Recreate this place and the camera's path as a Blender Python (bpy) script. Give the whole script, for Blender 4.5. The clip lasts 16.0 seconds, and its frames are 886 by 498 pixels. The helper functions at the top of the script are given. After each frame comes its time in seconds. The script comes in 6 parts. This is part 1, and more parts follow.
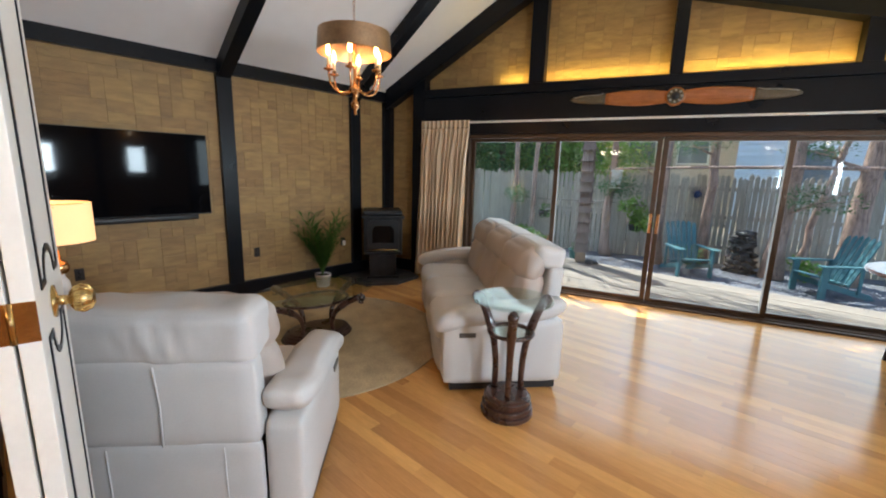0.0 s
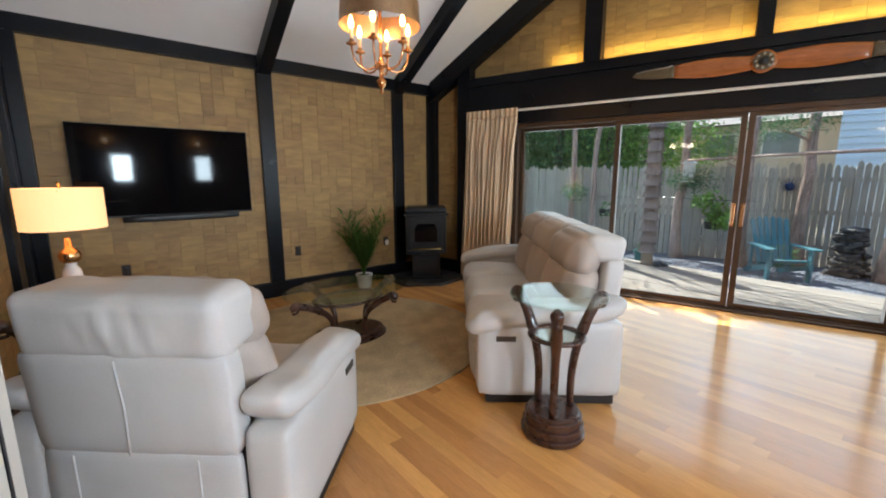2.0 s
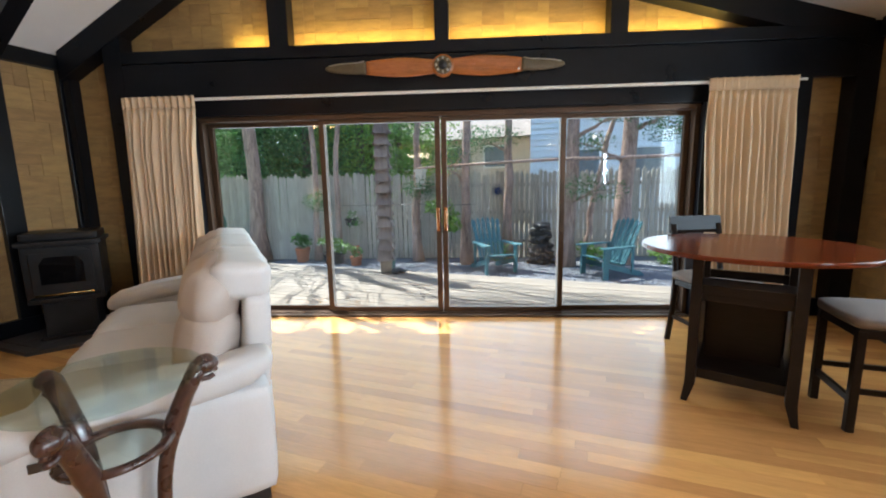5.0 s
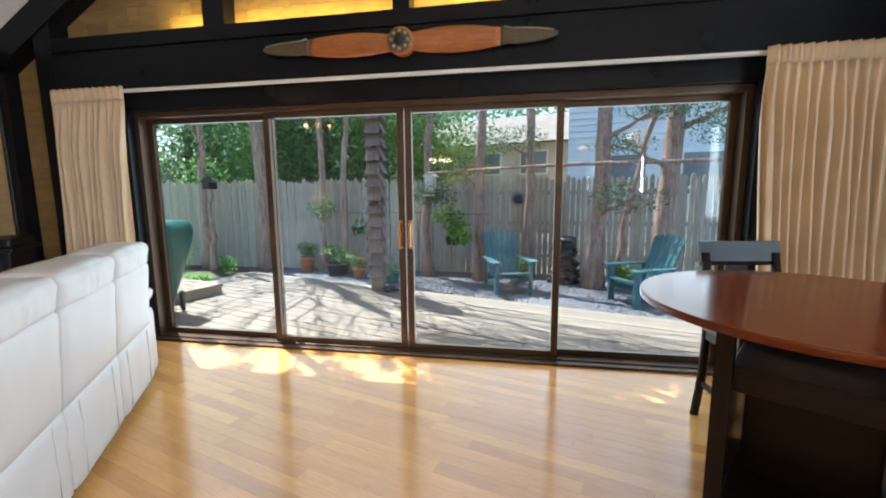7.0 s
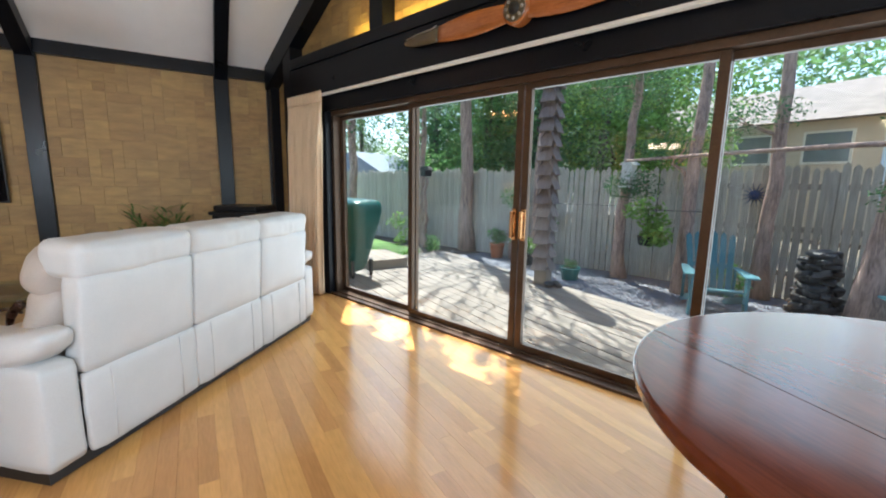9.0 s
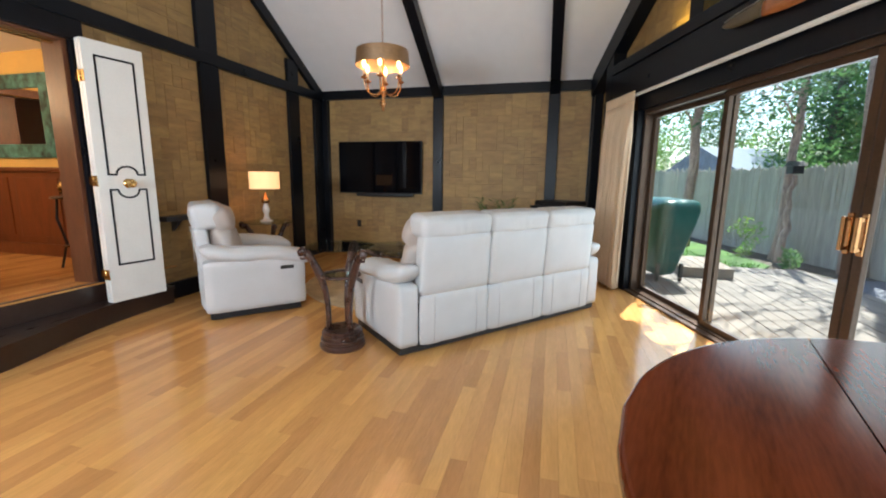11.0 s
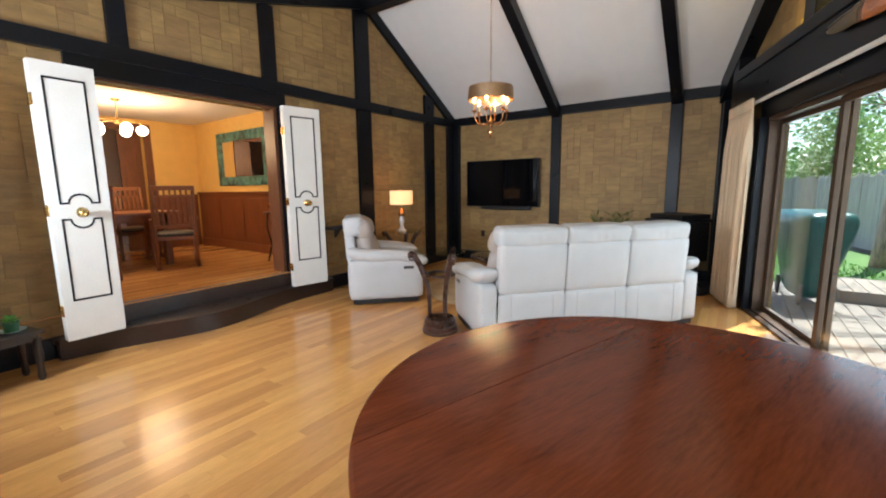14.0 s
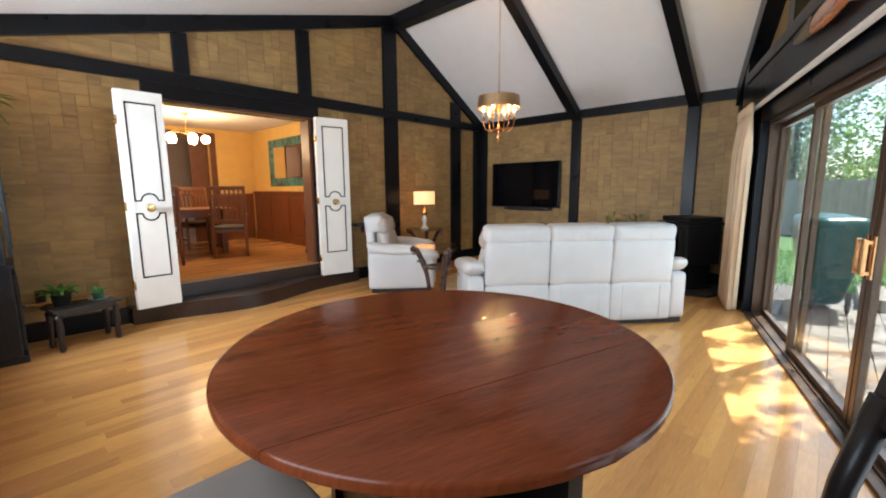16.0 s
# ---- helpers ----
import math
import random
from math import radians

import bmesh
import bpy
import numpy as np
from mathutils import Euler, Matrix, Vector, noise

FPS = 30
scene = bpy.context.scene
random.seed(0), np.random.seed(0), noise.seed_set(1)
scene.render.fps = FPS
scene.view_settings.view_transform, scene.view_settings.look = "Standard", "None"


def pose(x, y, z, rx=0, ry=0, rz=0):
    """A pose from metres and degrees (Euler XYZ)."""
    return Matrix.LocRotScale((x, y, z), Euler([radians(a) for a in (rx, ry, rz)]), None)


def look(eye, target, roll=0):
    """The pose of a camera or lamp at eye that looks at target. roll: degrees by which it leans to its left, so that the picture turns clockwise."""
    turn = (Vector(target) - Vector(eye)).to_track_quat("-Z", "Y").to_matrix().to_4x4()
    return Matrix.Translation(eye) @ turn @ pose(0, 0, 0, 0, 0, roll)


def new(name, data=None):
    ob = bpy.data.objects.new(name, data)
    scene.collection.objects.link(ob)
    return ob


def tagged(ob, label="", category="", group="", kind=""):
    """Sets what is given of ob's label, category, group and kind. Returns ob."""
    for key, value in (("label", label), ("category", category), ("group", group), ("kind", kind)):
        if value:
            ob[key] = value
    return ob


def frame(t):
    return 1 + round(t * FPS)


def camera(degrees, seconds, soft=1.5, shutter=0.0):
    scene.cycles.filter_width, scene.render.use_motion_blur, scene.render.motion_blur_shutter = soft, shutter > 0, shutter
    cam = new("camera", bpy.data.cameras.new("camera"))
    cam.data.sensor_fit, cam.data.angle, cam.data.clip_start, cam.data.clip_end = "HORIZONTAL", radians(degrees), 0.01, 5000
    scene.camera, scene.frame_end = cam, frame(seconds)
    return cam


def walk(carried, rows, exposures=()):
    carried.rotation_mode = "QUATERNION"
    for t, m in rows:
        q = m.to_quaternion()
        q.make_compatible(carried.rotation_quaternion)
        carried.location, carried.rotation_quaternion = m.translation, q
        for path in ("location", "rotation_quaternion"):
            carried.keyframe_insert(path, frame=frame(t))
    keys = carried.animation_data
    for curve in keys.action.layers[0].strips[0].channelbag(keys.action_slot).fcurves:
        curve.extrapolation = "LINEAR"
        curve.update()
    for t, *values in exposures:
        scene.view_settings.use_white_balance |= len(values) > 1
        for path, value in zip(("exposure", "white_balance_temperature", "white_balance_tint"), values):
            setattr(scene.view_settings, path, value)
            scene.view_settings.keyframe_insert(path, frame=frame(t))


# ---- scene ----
cam = camera(94.36, 16.0, 2.0)
KELVIN, TINT = 6000, 10
PATH = [
    (0, (1.059, 1.153, 1.593), (-0.253, 2.614, 1.215), 1.59),
    (0.5, (0.973, 1.181, 1.565), (-0.372, 2.612, 1.185), 0.92),
    (1, (0.928, 1.239, 1.508), (-0.468, 2.624, 1.145), 0.57),
    (1.5, (0.943, 1.390, 1.428), (-0.523, 2.705, 1.083), 0.52),
    (2, (0.933, 1.519, 1.414), (-0.579, 2.782, 1.068), -0.13),
    (2.5, (0.857, 1.632, 1.416), (-0.687, 2.863, 1.097), -1.08),
    (3, (0.893, 1.796, 1.322), (-0.638, 3.051, 1.045), -0.98),
    (3.5, (0.979, 1.973, 1.291), (-0.398, 3.396, 1.010), -0.60),
    (4, (0.971, 2.133, 1.318), (-0.104, 3.794, 1.028), -0.92),
    (4.5, (0.971, 2.344, 1.327), (0.213, 4.172, 1.036), -1.23),
    (4.7, (1.011, 2.434, 1.342), (0.334, 4.291, 1.035), -1.11),
    (6.8, (1.369, 3.592, 1.405), (0.593, 5.415, 1.128), -0.78),
    (7, (1.424, 3.669, 1.365), (0.535, 5.440, 1.092), -0.44),
    (7.5, (1.528, 3.889, 1.385), (0.415, 5.511, 1.030), -0.49),
    (8, (1.651, 4.105, 1.353), (0.370, 5.605, 1.027), -1.23),
    (8.5, (1.871, 4.300, 1.374), (0.364, 5.568, 1.025), -0.83),
    (9, (2.002, 4.467, 1.325), (0.310, 5.484, 1.006), 0.97),
    (9.5, (2.051, 4.663, 1.314), (0.208, 5.377, 1.009), 3.75),
    (10, (2.140, 4.787, 1.309), (0.174, 4.925, 0.970), 1.83),
    (10.2, (2.220, 4.820, 1.279), (0.253, 4.737, 0.924), 2.51),
    (12.3, (2.775, 4.996, 1.387), (0.931, 4.280, 1.090), -0.09),
    (12.5, (2.832, 5.081, 1.391), (1.005, 4.320, 1.102), 0.61),
    (13, (2.939, 5.304, 1.386), (1.147, 4.468, 1.091), 0.54),
    (13.5, (2.925, 5.458, 1.382), (1.167, 4.553, 1.076), -0.42),
    (14, (2.844, 5.634, 1.389), (1.236, 4.480, 1.097), -0.66),
    (14.5, (2.784, 5.832, 1.416), (1.315, 4.499, 1.154), -0.33),
    (15, (2.743, 6.065, 1.420), (1.365, 4.638, 1.165), 1.23),
    (15.5, (2.771, 6.210, 1.394), (1.360, 4.817, 1.129), 0.21),
    (16, (2.851, 6.381, 1.407), (1.412, 5.022, 1.116), -0.37),
]
walk(cam, [(t, look(eye, target, roll)) for t, eye, target, roll in PATH], [(t, ev, KELVIN, TINT) for t, ev in ((0.0, 1.5), (2.5, 1.58), (4.5, 1.64), (7.0, 1.56), (9.5, 1.52), (13.0, 1.46), (16.0, 1.58))])

# ---- light ----
SUN_AZ, SUN_EL = (-0.925, 0.38), 61.0
world = bpy.data.worlds.new("sky")
scene.world = world
world.use_nodes = True
wn = world.node_tree
sky = wn.nodes.new("ShaderNodeTexSky")
sky.sky_type, sky.sun_disc = "NISHITA", False
sky.sun_elevation, sky.sun_rotation = radians(SUN_EL), math.atan2(SUN_AZ[0], SUN_AZ[1])
wn.links.new(sky.outputs[0], wn.nodes["Background"].inputs[0])
wn.nodes["Background"].inputs[1].default_value = 0.15


def lamp(name, kind, m, power, color, **more):
    data = bpy.data.lights.new(name, kind)
    data.energy, data.color = power, color
    for key, value in more.items():
        if key == "size":
            data.size = value
        elif key == "size_y":
            data.shape, data.size_y = "RECTANGLE", value
        elif key == "angle":
            data.angle = radians(value)
        elif key == "radius":
            data.shadow_soft_size = value
    ob = new(name, data)
    ob.matrix_world = m
    return ob


sun_way = Vector((SUN_AZ[0] * math.cos(radians(SUN_EL)), SUN_AZ[1] * math.cos(radians(SUN_EL)), math.sin(radians(SUN_EL))))
lamp("sun", "SUN", look(sun_way * 30, (0, 0, 0)), 5.0, (1.0, 0.94, 0.84), angle=0.5)

# the glass wall runs askew to the room: s along it, d outwards
SKEW = math.degrees(math.atan(0.297))
DW = pose(0, 6.67, 0, 0, 0, SKEW)
# daylight in the opening
lamp("window_light", "AREA", DW @ pose(-0.385, 0.10, 1.05, -90, 0, 0), 25.0, (0.86, 0.94, 1.0), size=4.7, size_y=1.95)
# daylight in the side windows; the third window and its lamp are added fill
lamp("side_window_fill", "AREA", pose(3.62, 5.63, 1.6, 0, 90, 0), 14.0, (0.80, 0.92, 1.0), size=1.15, size_y=1.18)
for wy, watts in ((2.04, 48.0), (3.70, 24.0)):
    lamp("side_window_fill", "AREA", pose(3.62, wy, 1.63, 0, 90, 0), watts, (0.84, 0.93, 1.0), size=0.62, size_y=0.38)
# cove strip on the ledge over the glass
lamp("cove_light", "AREA", DW @ pose(-0.1, -0.075, 2.735, 180, 0, 0), 9.0, (1.0, 0.72, 0.16), size=4.6, size_y=0.03)
# wall sconces over the side windows
for wy in (1.78, 3.60):
    lamp("sconce_light", "POINT", pose(3.33, wy, 2.25), 3.0, (1.0, 0.62, 0.30), radius=0.03)
# chandelier, table lamp, dining room
CHX, CHY = -1.66, 3.13
for i in range(6):
    a = radians(60 * i + 15)
    lamp("chandelier_bulb_light", "POINT", pose(CHX + 0.20 * math.cos(a), CHY + 0.20 * math.sin(a), 2.42), 6.5, (1.0, 0.58, 0.27), radius=0.02)
LAX, LAY = -2.0, 1.37
lamp("table_lamp_light", "POINT", pose(LAX, LAY, 1.25), 8.0, (1.0, 0.55, 0.22), radius=0.03)
for i in range(5):
    a = radians(72 * i + 20)
    lamp("dining_globe_light", "POINT", pose(0.75 + 0.26 * math.cos(a), -1.2 + 0.26 * math.sin(a), 2.22), 4.6, (1.0, 0.62, 0.28), radius=0.06)

# ---- materials ----
def shader(name, color, rough=0.5, metal=0.0, vary=0.12, scale=6.0, grain=60.0, bump=0.15, depth=0.002, coat=0.0, spec=0.5, stretch=(1, 1, 1), per=None, hue=0.0, emit=None, power=0.0, alpha=None):
    m = bpy.data.materials.new(name)
    m.use_nodes = True
    n, k = m.node_tree.nodes, m.node_tree.links
    p = n["Principled BSDF"]
    p.inputs["Metallic"].default_value = metal
    p.inputs["Specular IOR Level"].default_value = spec
    p.inputs["Coat Weight"].default_value = coat
    p.inputs["Coat Roughness"].default_value = 0.08
    co = n.new("ShaderNodeTexCoord")
    mp = n.new("ShaderNodeMapping")
    mp.inputs["Scale"].default_value = stretch
    k.new(co.outputs["Object"], mp.inputs["Vector"])
    vec = mp.outputs["Vector"]
    if per:
        # every piece has its own spot in the grain
        off = n.new("ShaderNodeVectorMath")
        off.operation = "ADD"
        rnd = n.new("ShaderNodeObjectInfo") if per == "object" else n.new("ShaderNodeNewGeometry")
        rv = rnd.outputs["Random"] if per == "object" else rnd.outputs["Random Per Island"]
        mul = n.new("ShaderNodeMath")
        mul.operation, mul.inputs[1].default_value = "MULTIPLY", 57.0
        k.new(rv, mul.inputs[0])
        k.new(vec, off.inputs[0])
        k.new(mul.outputs[0], off.inputs[1])
        vec = off.outputs[0]
    big, fine = n.new("ShaderNodeTexNoise"), n.new("ShaderNodeTexNoise")
    big.inputs["Scale"].default_value, fine.inputs["Scale"].default_value = scale, grain
    big.inputs["Detail"].default_value, fine.inputs["Detail"].default_value = 4, 3
    for t in (big, fine):
        k.new(vec, t.inputs["Vector"])
    mix = n.new("ShaderNodeMath")
    mix.operation, mix.inputs[1].default_value, mix.inputs[2].default_value = "MULTIPLY_ADD", 0.55, 0.0
    k.new(big.outputs["Fac"], mix.inputs[0])
    add = n.new("ShaderNodeMath")
    add.operation, add.inputs[1].default_value = "MULTIPLY_ADD", 0.45
    k.new(fine.outputs["Fac"], add.inputs[0])
    k.new(mix.outputs[0], add.inputs[2])
    ramp = n.new("ShaderNodeMapRange")
    ramp.inputs["From Min"].default_value, ramp.inputs["From Max"].default_value = 0.3, 0.7
    ramp.inputs["To Min"].default_value, ramp.inputs["To Max"].default_value = 1 - vary * 1.6, 1 + vary * 1.6
    k.new(add.outputs[0], ramp.inputs["Value"])
    hsv = n.new("ShaderNodeHueSaturation")
    hsv.inputs["Color"].default_value = (*color, 1)
    value = ramp.outputs["Result"]
    if per:
        pr = n.new("ShaderNodeMapRange")
        pr.inputs["To Min"].default_value, pr.inputs["To Max"].default_value = 1 - hue * 6, 1 + hue * 6
        k.new(rv, pr.inputs["Value"])
        pm = n.new("ShaderNodeMath")
        pm.operation = "MULTIPLY"
        k.new(pr.outputs["Result"], pm.inputs[0])
        k.new(value, pm.inputs[1])
        value = pm.outputs[0]
        ph = n.new("ShaderNodeMapRange")
        ph.inputs["To Min"].default_value, ph.inputs["To Max"].default_value = 0.5 - hue * 0.18, 0.5 + hue * 0.18
        k.new(rv, ph.inputs["Value"])
        k.new(ph.outputs["Result"], hsv.inputs["Hue"])
    k.new(value, hsv.inputs["Value"])
    k.new(hsv.outputs["Color"], p.inputs["Base Color"])
    rr = n.new("ShaderNodeMapRange")
    rr.inputs["To Min"].default_value, rr.inputs["To Max"].default_value = max(0.02, rough * 0.75), min(1, rough * 1.25)
    k.new(big.outputs["Fac"], rr.inputs["Value"])
    k.new(rr.outputs["Result"], p.inputs["Roughness"])
    if bump:
        b = n.new("ShaderNodeBump")
        b.inputs["Strength"].default_value, b.inputs["Distance"].default_value = bump, depth
        k.new(add.outputs[0], b.inputs["Height"])
        k.new(b.outputs["Normal"], p.inputs["Normal"])
    if emit:
        p.inputs["Emission Color"].default_value, p.inputs["Emission Strength"].default_value = (*emit, 1), power
    return m


def glass_shader(name, tint=(1, 1, 1), through_tint=0.9):
    # thin pane: mostly clear, gloss by Fresnel
    m = bpy.data.materials.new(name)
    m.use_nodes = True
    n, k = m.node_tree.nodes, m.node_tree.links
    n.remove(n["Principled BSDF"])
    clear, gloss, mix, fr = n.new("ShaderNodeBsdfTransparent"), n.new("ShaderNodeBsdfGlossy"), n.new("ShaderNodeMixShader"), n.new("ShaderNodeLayerWeight")
    clear.inputs[0].default_value = (tint[0] * through_tint, tint[1] * through_tint, tint[2] * through_tint, 1)
    gloss.inputs["Roughness"].default_value = 0.01
    # Schlick's rise towards grazing
    up, sc = n.new("ShaderNodeMath"), n.new("ShaderNodeMath")
    up.operation, up.inputs[1].default_value = "POWER", 5.0
    sc.operation, sc.inputs[1].default_value, sc.inputs[2].default_value = "MULTIPLY_ADD", 0.85, 0.035
    k.new(fr.outputs["Facing"], up.inputs[0])
    k.new(up.outputs[0], sc.inputs[0])
    k.new(sc.outputs[0], mix.inputs[0])
    k.new(clear.outputs[0], mix.inputs[1])
    k.new(gloss.outputs[0], mix.inputs[2])
    k.new(mix.outputs[0], n["Material Output"].inputs[0])
    return m


def leaf_shader(name, color, vary=0.5):
    m = shader(name, color, 0.55, vary=0.2, scale=3, bump=0, per="island", hue=vary * 0.12, spec=0.3)
    n, k = m.node_tree.nodes, m.node_tree.links
    p = n["Principled BSDF"]
    tr, mix = n.new("ShaderNodeBsdfTranslucent"), n.new("ShaderNodeMixShader")
    mix.inputs[0].default_value = 0.55
    hs = [x for x in n if x.bl_idname == "ShaderNodeHueSaturation"][0]
    k.new(hs.outputs["Color"], tr.inputs[0])
    k.new(p.outputs[0], mix.inputs[1])
    k.new(tr.outputs[0], mix.inputs[2])
    k.new(mix.outputs[0], n["Material Output"].inputs[0])
    return m


BLACK = shader("black_beam_paint", (0.0045, 0.0055, 0.008), 0.30, spec=0.24, vary=0.25, scale=3, grain=45, bump=0.12, stretch=(1, 1, 1))
CEIL = shader("ceiling_paint", (0.80, 0.78, 0.76), 0.85, vary=0.02, bump=0.08, grain=180)
BACKING = shader("wallcovering_backing", (0.28, 0.175, 0.066), 0.8, vary=0.2)
TILE = shader("woven_wood_tile", (0.32, 0.20, 0.076), 0.6, vary=0.22, scale=5, grain=110, bump=0.35, per="object", hue=0.022, stretch=(1, 1, 4))
TILE_J = shader("woven_wood_tile_joined", (0.32, 0.20, 0.076), 0.6, vary=0.22, scale=5, grain=110, bump=0.35, per="island", hue=0.022, stretch=(1, 1, 4))
PLANK = shader("oak_plank", (0.55, 0.278, 0.090), 0.17, vary=0.10, scale=3.0, grain=26, bump=0.02, per="object", hue=0.028, stretch=(0.5, 4, 1), coat=0.0, spec=0.5)
PLANK_J = shader("oak_plank_joined", (0.55, 0.278, 0.090), 0.17, vary=0.10, scale=3.0, grain=26, bump=0.02, per="island", hue=0.028, stretch=(0.5, 4, 1), coat=0.0, spec=0.5)
SUBFLOOR = shader("subfloor", (0.46, 0.235, 0.085), 0.6)
BRONZE = shader("bronze_aluminium", (0.085, 0.052, 0.032), 0.38, 0.55, vary=0.15)
GLASS = glass_shader("window_glass", (0.97, 1.0, 0.99), 0.95)
TABLE_GLASS = glass_shader("table_glass", (0.90, 0.97, 0.94), 0.96)
CURTAIN = shader("beige_curtain", (0.66, 0.50, 0.33), 0.9, vary=0.10, scale=3, grain=300, bump=0.3)
LEATHER = shader("grey_leather", (0.55, 0.54, 0.525), 0.46, vary=0.05, scale=4, grain=220, bump=0.22)
# grey leather of the front cushions, with brownish shade put into its colour
LEATHER_SHADE = shader("grey_leather_in_shade", (0.42, 0.355, 0.305), 0.5, vary=0.07, scale=4, grain=220, bump=0.22)
MAHOG = shader("carved_mahogany", (0.045, 0.018, 0.012), 0.28, vary=0.35, scale=8, grain=50, bump=0.2, coat=0.3)
TABLETOP = shader("cherry_tabletop", (0.130, 0.028, 0.009), 0.16, spec=0.18, vary=0.24, scale=2.2, grain=16, bump=0, stretch=(1.2, 9, 1), coat=0.03)
ESPRESSO = shader("espresso_wood", (0.014, 0.010, 0.009), 0.34, spec=0.22, vary=0.25, stretch=(1, 1, 6))
FABRIC = shader("grey_seat_fabric", (0.20, 0.165, 0.14), 0.9, vary=0.1, grain=320, bump=0.4)
DOORWHITE = shader("cream_door_paint", (0.78, 0.76, 0.70), 0.42, vary=0.03, bump=0.05)
BRASS = shader("aged_brass", (0.60, 0.41, 0.16), 0.25, 1.0, vary=0.2, scale=14)
COPPER = shader("copper_brass", (0.66, 0.34, 0.14), 0.24, 1.0, vary=0.15, scale=10)
STEEL = shader("dark_steel", (0.10, 0.10, 0.10), 0.35, 0.9)
SCREEN = shader("tv_glass", (0.003, 0.003, 0.004), 0.05, vary=0.02, bump=0, spec=0.14)
PLASTIC = shader("black_plastic", (0.012, 0.012, 0.013), 0.45, vary=0.1, bump=0.03)
STEPWOOD = shader("dark_stained_step", (0.030, 0.016, 0.012), 0.3, vary=0.16, scale=3, grain=30, stretch=(1, 8, 1), coat=0.2)
SISAL = shader("sisal_weave", (0.42, 0.31, 0.17), 0.95, vary=0.22, scale=5, grain=70, bump=0.9, depth=0.006)
RUGEDGE = shader("rug_binding", (0.46, 0.35, 0.20), 0.9, vary=0.08)
SLATE = shader("slate_hearth", (0.035, 0.033, 0.034), 0.5, vary=0.3, scale=5)
IRON = shader("stove_iron", (0.014, 0.014, 0.015), 0.42, vary=0.25, scale=10, bump=0.25, spec=0.25)
CERAMIC = shader("white_ceramic", (0.76, 0.75, 0.72), 0.25, vary=0.03, bump=0.03)
SOIL = shader("potting_soil", (0.035, 0.022, 0.014), 0.95, vary=0.3, bump=0.7)
LEAF = leaf_shader("palm_leaf", (0.075, 0.15, 0.03))
LEAF2 = leaf_shader("plant_leaf", (0.10, 0.22, 0.04))
LAMPSHADE = shader("linen_shade", (0.72, 0.46, 0.27), 0.9, vary=0.06, grain=200, emit=(1.0, 0.48, 0.18), power=0.45)
BULB = shader("bulb_glow", (1, 0.9, 0.7), 0.4, vary=0.0, bump=0, emit=(1.0, 0.46, 0.15), power=8.0)
GLOBE = shader("opal_globe_glow", (1, 0.95, 0.88), 0.3, vary=0.0, bump=0, emit=(1.0, 0.80, 0.55), power=5.5)
CANDLE = shader("candle_sleeve", (0.72, 0.55, 0.34), 0.6, vary=0.05)
PROP = shader("varnished_propeller", (0.36, 0.115, 0.028), 0.25, vary=0.22, scale=5, grain=30, stretch=(1, 8, 8), coat=0.5)
PROPTIP = shader("propeller_tip", (0.10, 0.075, 0.04), 0.35, vary=0.2)
METALTIP = shader("pewter_edge", (0.42, 0.41, 0.38), 0.35, 0.9)
WHITE = shader("white_track", (0.74, 0.72, 0.66), 0.6, vary=0.04)
OUTLET = shader("brown_outlet", (0.02, 0.013, 0.009), 0.4)
YELLOW = shader("ochre_wall_paint", (0.70, 0.46, 0.14), 0.8, vary=0.05, bump=0.08)
CHERRY = shader("cherry_panelling", (0.16, 0.052, 0.02), 0.35, vary=0.22, scale=3, grain=25, stretch=(6, 6, 1))
OAKCHAIR = shader("oak_chair_wood", (0.20, 0.075, 0.028), 0.35, vary=0.2, stretch=(2, 2, 6))
MIRROR = shader("mirror_silver", (0.9, 0.9, 0.9), 0.02, 1.0, vary=0.0, bump=0)
TEALFRAME = shader("teal_marbled_frame", (0.06, 0.16, 0.15), 0.35, vary=0.9, scale=5, grain=14)
CASING = shader("stained_casing", (0.13, 0.05, 0.022), 0.4, vary=0.2, stretch=(4, 4, 1))
MAUVE = shader("hall_paint", (0.42, 0.32, 0.27), 0.85, vary=0.04)
HUTCH = shader("black_hutch_paint", (0.012, 0.013, 0.015), 0.32, vary=0.2)
BENCHWOOD = shader("dark_bench_wood", (0.028, 0.018, 0.014), 0.4, vary=0.3, stretch=(1, 6, 6))
POTBLACK = shader("black_pot", (0.02, 0.02, 0.02), 0.5)
POTGREEN = shader("green_pot", (0.03, 0.11, 0.05), 0.35)
SAUCER = shader("pale_saucer", (0.50, 0.60, 0.58), 0.4)


